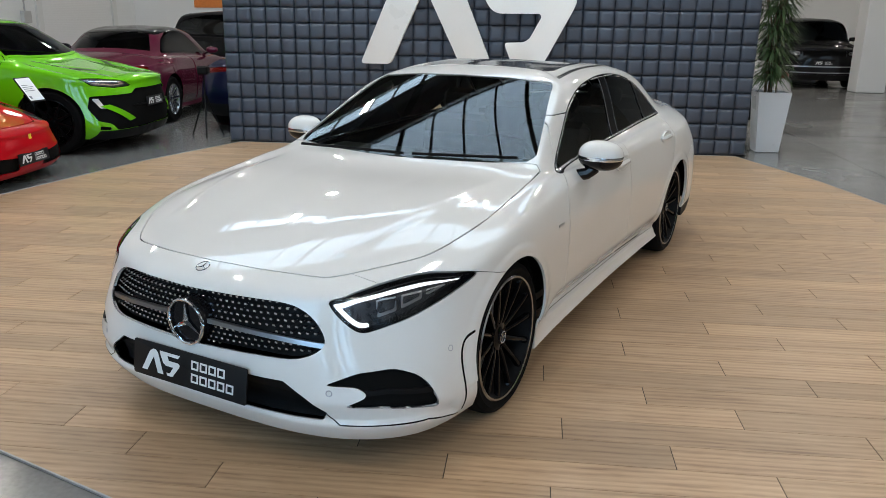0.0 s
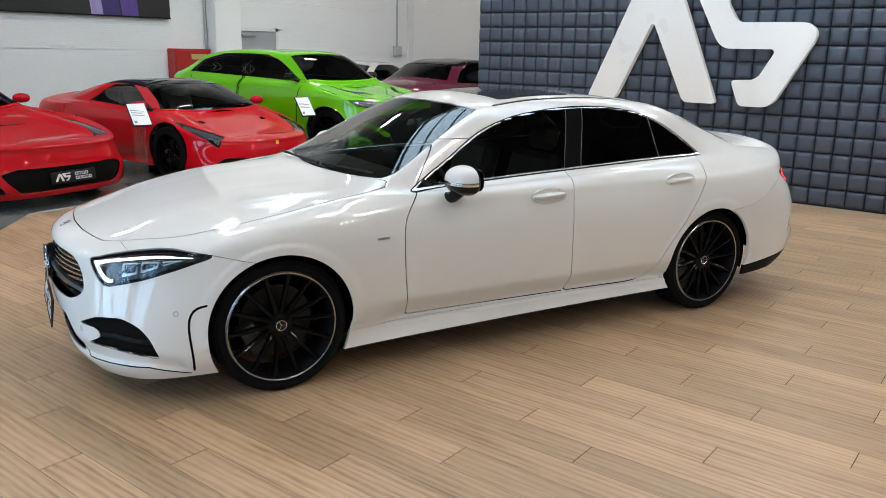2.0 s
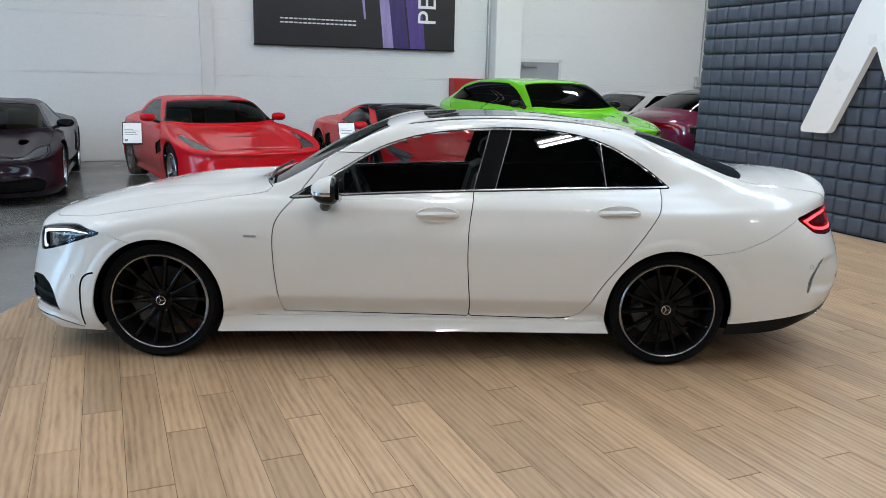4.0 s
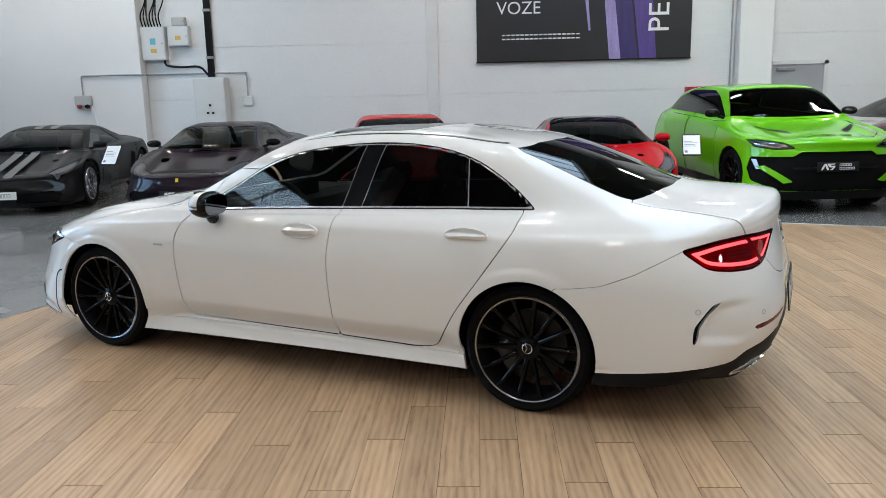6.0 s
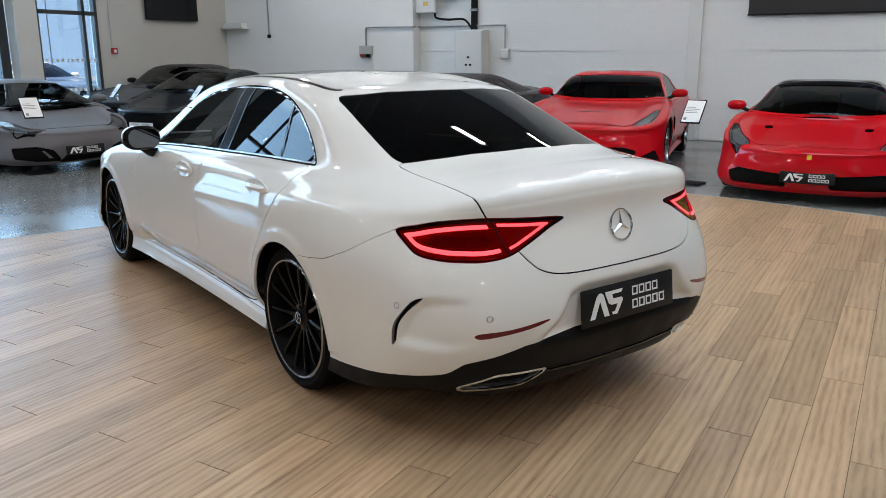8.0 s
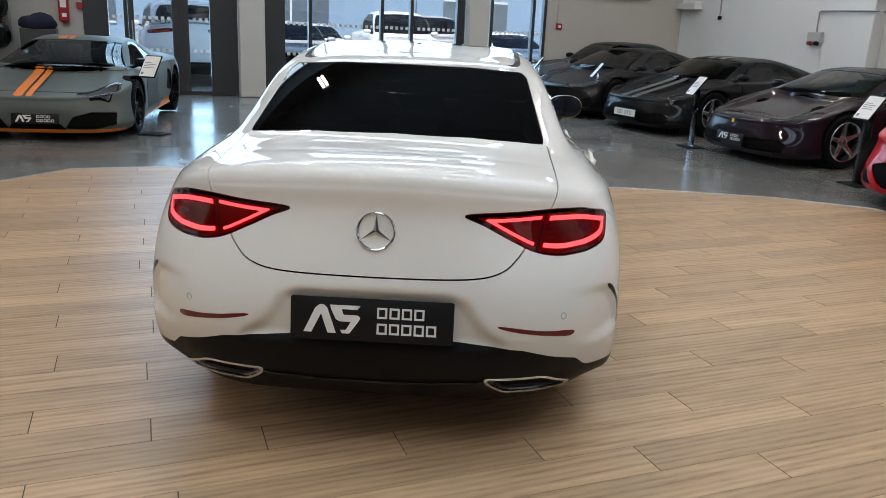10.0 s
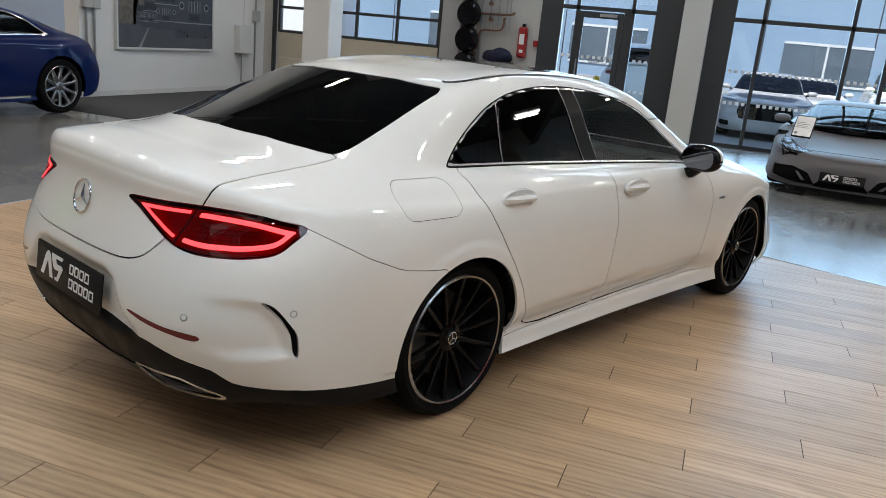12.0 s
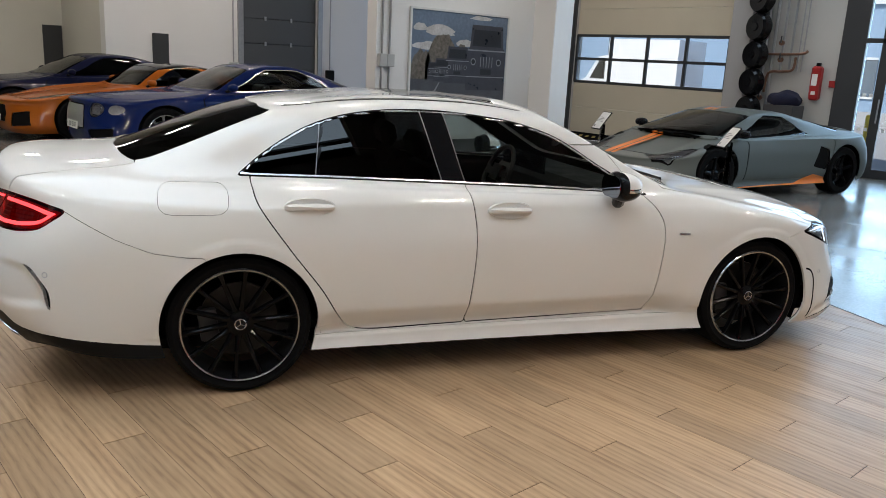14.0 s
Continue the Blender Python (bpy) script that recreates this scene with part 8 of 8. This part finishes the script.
# a stack of dark wheels, each built as a drum on a bracket
for z in (1.02, 1.52, 2.02, 2.52, 3.02):
    hz = thing("hose_reel", pose(EX - 0.32, 4.02, z), "black wheel in a stack by the wall", "hose reel", "stacked hose reels")
    part("drum", lathe([(0.05, -0.10), (0.22, -0.11), (0.25, -0.07), (0.25, 0.07), (0.22, 0.11), (0.05, 0.10)], 28), BLACKGLOSS, hz, "", True, pose(0, 0, 0, 0, 0, 70))
    part("hub", lathe([(0.0, 0.12), (0.07, 0.12), (0.08, 0.08)], 18), BLACKGLOSS, hz, "", True, pose(0, 0, 0, 0, 0, 70))
    part("bracket", boxes((0.0, 0.30, -0.04, 0.04, -0.03, 0.03)), CALIPER, hz)
ch = thing("cloth_bundle", pose(EX - 0.35, 3.32, 0.0), "dark blue cloth over a trolley", "cloth")
cbm = bmesh.new()
bmesh.ops.create_icosphere(cbm, subdivisions=3, radius=1)
for v in cbm.verts:
    nn = noise.noise(v.co * 1.7) * 0.22
    v.co = Vector((v.co.x * (0.24 + nn * 0.2), v.co.y * (0.30 + nn * 0.2), 1.24 + v.co.z * (0.17 + nn * 0.3)))
part("cloth", cbm, vary(mat("navy_cloth", (0.007, 0.008, 0.028), 0.9), 6, 0.3, 120, 0.002), ch, "", True)
part("trolley", boxes((-0.22, 0.22, -0.28, 0.28, 0.0, 1.15), bevel=0.01), CALIPER, ch)

# things at the foot of the white column
bin_ = thing("waste_bin", pose(5.12, 4.33, 0), "dark green waste bin beside the column", "bin")
part("bin_body", prism(rounded(0.24, 0.20, 0.04), 0.30, Matrix(), 0.012), vary(mat("dark_green_plastic", (0.02, 0.04, 0.032), 0.5), 4, 0.1, 150), bin_, "", True)
part("bin_lid", prism(rounded(0.255, 0.215, 0.045), 0.015, Matrix.Translation((0, 0, 0.30)), 0.006), bpy.data.materials["dark_green_plastic"], bin_, "", True)
sb = thing("leaning_board", pose(5.36, 4.62, 0, 0, -6, 0), "black dealer board leaning on the column", "board")
bd = part("board", boxes((-0.012, 0.012, -0.08, 0.08, 0, 0.56), bevel=0.002), PLATEBLACK, sb)
la, lb_ = logo_strokes(0.0015, pose(-0.0125, 0.065, 0.05, 90, 0, -90), 0.085)
part("mark", la, PLATEWHITE, sb)
part("mark", lb_, PLATEWHITE, sb)
word_bars(sb, ((0.0, 0.0, 4, 0.045, 0.035), (0.0, -0.05, 5, 0.045, 0.035)), PLATEWHITE, pose(-0.0125, 0.02, 0.22, 90, -90, -90))
tb = thing("tool_box", pose(5.55, 3.92, 0), "small grey tool box with a handle", "box")
part("case", boxes((-0.09, 0.09, -0.075, 0.075, 0, 0.15), bevel=0.008), CALIPER, tb)
part("handle", tube([(0, 0, 0.15), (0, 0.01, 0.34)], 0.011, 8), BLACKPL, tb, "", True)
clb = thing("cloth_bundle", pose(5.35, 3.42, 0), "crumpled grey cloth on the floor", "cloth")
cbm = bmesh.new()
bmesh.ops.create_icosphere(cbm, subdivisions=3, radius=1)
for v in cbm.verts:
    nn = noise.noise(v.co * 2.3)
    v.co = Vector((v.co.x * (0.13 + nn * 0.05), v.co.y * (0.10 + nn * 0.05), max(-0.004, 0.05 + v.co.z * 0.06 + nn * 0.04)))
part("cloth", cbm, vary(mat("grey_cloth", (0.03, 0.032, 0.036), 0.9), 6, 0.3, 120, 0.002), clb, "", True)
lead = thing("cable", pose(0, 0, 0), "loose black cable on the floor by the column", "cable")
part("strand", tube(curve([(5.05, 4.10, 0.006), (5.2, 3.98, 0.02), (5.32, 4.12, 0.012), (5.45, 3.98, 0.01), (5.3, 3.9, 0.012), (5.15, 4.0, 0.01), (5.5, 4.15, 0.012)], 6), 0.014, 6), BLACKPL, lead, "", True)
tri = thing("light_tripod", pose(-6.10, -4.38, 0), "black folded tripod and lamp by the stage wall", "tripod")
for a in (20, 140, 260):
    part("leg", tube([(0, 0, 0.62), (0.25 * math.cos(radians(a)), 0.25 * math.sin(radians(a)), -0.002)], 0.012, 6), BLACKPL, tri)
part("column", tube([(0, 0, 0.55), (0, 0, 0.95)], 0.014, 8), BLACKPL, tri)
part("lamp_head", boxes((-0.06, 0.06, -0.08, 0.08, 0.88, 1.00), bevel=0.02), BLACKPL, tri)
ow = thing("poster", pose(-16.18, -8.2, 2.18, 0, 0, -90), "orange poster on the white cross wall", "poster")
part("sheet", boxes((-0.9, 0.62, -0.01, 0.01, -0.28, 0.9)), vary(mat("orange_print", (0.55, 0.17, 0.03), 0.45), 2, 0.15, 30), ow)

# ---- oak planks of the stage floor ----
OAK = bpy.data.materials.new("oak_plank")
OAK.use_nodes = True
on, ol = OAK.node_tree.nodes, OAK.node_tree.links
ob_ = on["Principled BSDF"]
oc, oi = on.new("ShaderNodeTexCoord"), on.new("ShaderNodeObjectInfo")
omap, shift = on.new("ShaderNodeMapping"), on.new("ShaderNodeVectorMath")
mul = on.new("ShaderNodeMath")
mul.operation = "MULTIPLY"
mul.inputs[1].default_value = 37.0
ol.new(oi.outputs["Random"], mul.inputs[0])
shift.operation = "ADD"
ol.new(oc.outputs["Object"], shift.inputs[0])
ol.new(mul.outputs[0], shift.inputs[1])
omap.inputs["Scale"].default_value = (8.0, 0.75, 1.0)
ol.new(shift.outputs[0], omap.inputs["Vector"])
g1, g2, g3 = (on.new("ShaderNodeTexNoise") for _ in range(3))
for g, s, d, dist in ((g1, 1.5, 6, 1.2), (g2, 13.0, 8, 0.4), (g3, 0.9, 3, 0.0)):
    g.inputs["Scale"].default_value, g.inputs["Detail"].default_value, g.inputs["Distortion"].default_value = s, d, dist
    ol.new(omap.outputs["Vector"], g.inputs["Vector"])
# arched growth rings, drawn out along the plank
rings = on.new("ShaderNodeTexWave")
rings.wave_type, rings.rings_direction = "RINGS", "Z"
for key, value in (("Scale", 1.1), ("Distortion", 5.0), ("Detail", 3.0), ("Detail Scale", 1.4)):
    rings.inputs[key].default_value = value
ol.new(omap.outputs["Vector"], rings.inputs["Vector"])
mixr, mixg = on.new("ShaderNodeMix"), on.new("ShaderNodeMix")
mixr.inputs["Factor"].default_value, mixg.inputs["Factor"].default_value = 0.24, 0.32
ol.new(g1.outputs["Fac"], mixr.inputs["A"])
ol.new(rings.outputs["Fac"], mixr.inputs["B"])
ol.new(mixr.outputs["Result"], mixg.inputs["A"])
ol.new(g2.outputs["Fac"], mixg.inputs["B"])
ramp = on.new("ShaderNodeValToRGB")
ramp.color_ramp.elements[0].position, ramp.color_ramp.elements[0].color = 0.30, (0.250, 0.150, 0.084, 1)
ramp.color_ramp.elements[1].position, ramp.color_ramp.elements[1].color = 0.70, (0.500, 0.338, 0.205, 1)
midc = ramp.color_ramp.elements.new(0.47)
midc.color = (0.395, 0.258, 0.150, 1)
ol.new(mixg.outputs["Result"], ramp.inputs["Fac"])
hsv = on.new("ShaderNodeHueSaturation")
vr = on.new("ShaderNodeMapRange")
vr.inputs["To Min"].default_value, vr.inputs["To Max"].default_value = 0.82, 1.14
ol.new(oi.outputs["Random"], vr.inputs["Value"])
ol.new(vr.outputs[0], hsv.inputs["Value"])
ol.new(ramp.outputs["Color"], hsv.inputs["Color"])
ol.new(hsv.outputs["Color"], ob_.inputs["Base Color"])
rr = on.new("ShaderNodeMapRange")
rr.inputs["To Min"].default_value, rr.inputs["To Max"].default_value = 0.30, 0.48
ol.new(g3.outputs["Fac"], rr.inputs["Value"])
ol.new(rr.outputs[0], ob_.inputs["Roughness"])
obp = on.new("ShaderNodeBump")
obp.inputs["Strength"].default_value, obp.inputs["Distance"].default_value = 0.25, 0.0006
ol.new(g2.outputs["Fac"], obp.inputs["Height"])
ol.new(obp.outputs["Normal"], ob_.inputs["Normal"])

STAGE = [(-5.66, -3.72), (-4.0, -4.30), (-1.95, -4.76), (-0.3, -4.95), (0.6, -4.85), (1.20, -4.2), (1.78, -3.1), (2.93, -0.3), (3.35, 0.75), (3.62, 1.6), (3.6, 2.4), (2.55, 3.45), (1.0, 3.80), (-1.2, 3.95), (-2.9, 3.80), (-4.06, 3.55), (-5.66, 3.0)]
stage_floor = setting("stage_floor", prism(STAGE, 0.004, Matrix.Translation((0, 0, -0.0065))), vary(mat("oak_joint", (0.07, 0.045, 0.025), 0.8), 3, 0.2, 90), "oak plank stage floor", "floor")
edge = [Vector((x, y, 0.0)) for x, y in STAGE]
setting("edge_strip", tube(edge + [edge[0]], 0.006, 6), GALV, parent=stage_floor)


def clip_convex(poly, outline):
    for (ax, ay), (bx, by) in zip(outline, outline[1:] + outline[:1]):
        out = []
        side = lambda p: (bx - ax) * (p[1] - ay) - (by - ay) * (p[0] - ax)
        for p, q in zip(poly, poly[1:] + poly[:1]):
            a, b = side(p), side(q)
            if a >= 0:
                out.append(p)
            if (a < 0) != (b < 0):
                t = a / (a - b)
                out.append((p[0] + t * (q[0] - p[0]), p[1] + t * (q[1] - p[1])))
        poly = out
        if len(poly) < 3:
            return []
    return poly


PWID, PLEN, JG, JE = 0.181, 1.28, 0.0012, 0.0024
whole = finish(prism([(-PWID / 2 + JG, -PLEN / 2 + JE), (PWID / 2 - JG, -PLEN / 2 + JE), (PWID / 2 - JG, PLEN / 2 - JE), (-PWID / 2 + JG, PLEN / 2 - JE)], 0.0065, Matrix.Translation((0, 0, -0.0065))), "plank", OAK)
col = 0
x = -5.66
while x < 3.8:
    y = -5.6 + (col * 0.43 + rnd.uniform(-0.05, 0.05)) % PLEN - PLEN
    while y < 4.2:
        rect = [(x + JG, y + JE), (x + PWID - JG, y + JE), (x + PWID - JG, y + PLEN - JE), (x + JG, y + PLEN - JE)]
        c = clip_convex(rect, STAGE)
        if c:
            cx, cy = x + PWID / 2, y + PLEN / 2
            area = abs(sum(a[0] * b[1] - b[0] * a[1] for a, b in zip(c, c[1:] + c[:1]))) / 2
            if area > 0.999 * (PWID - 2 * JG) * (PLEN - 2 * JE):
                me = whole
            else:
                me = finish(prism([(a - cx, b - cy) for a, b in c], 0.0065, Matrix.Translation((0, 0, -0.0065))), "plank", OAK)
            part("plank", me, None, stage_floor, "", False, Matrix.Translation((cx, cy, 0.0)))
        y += PLEN
    x += PWID
    col += 1
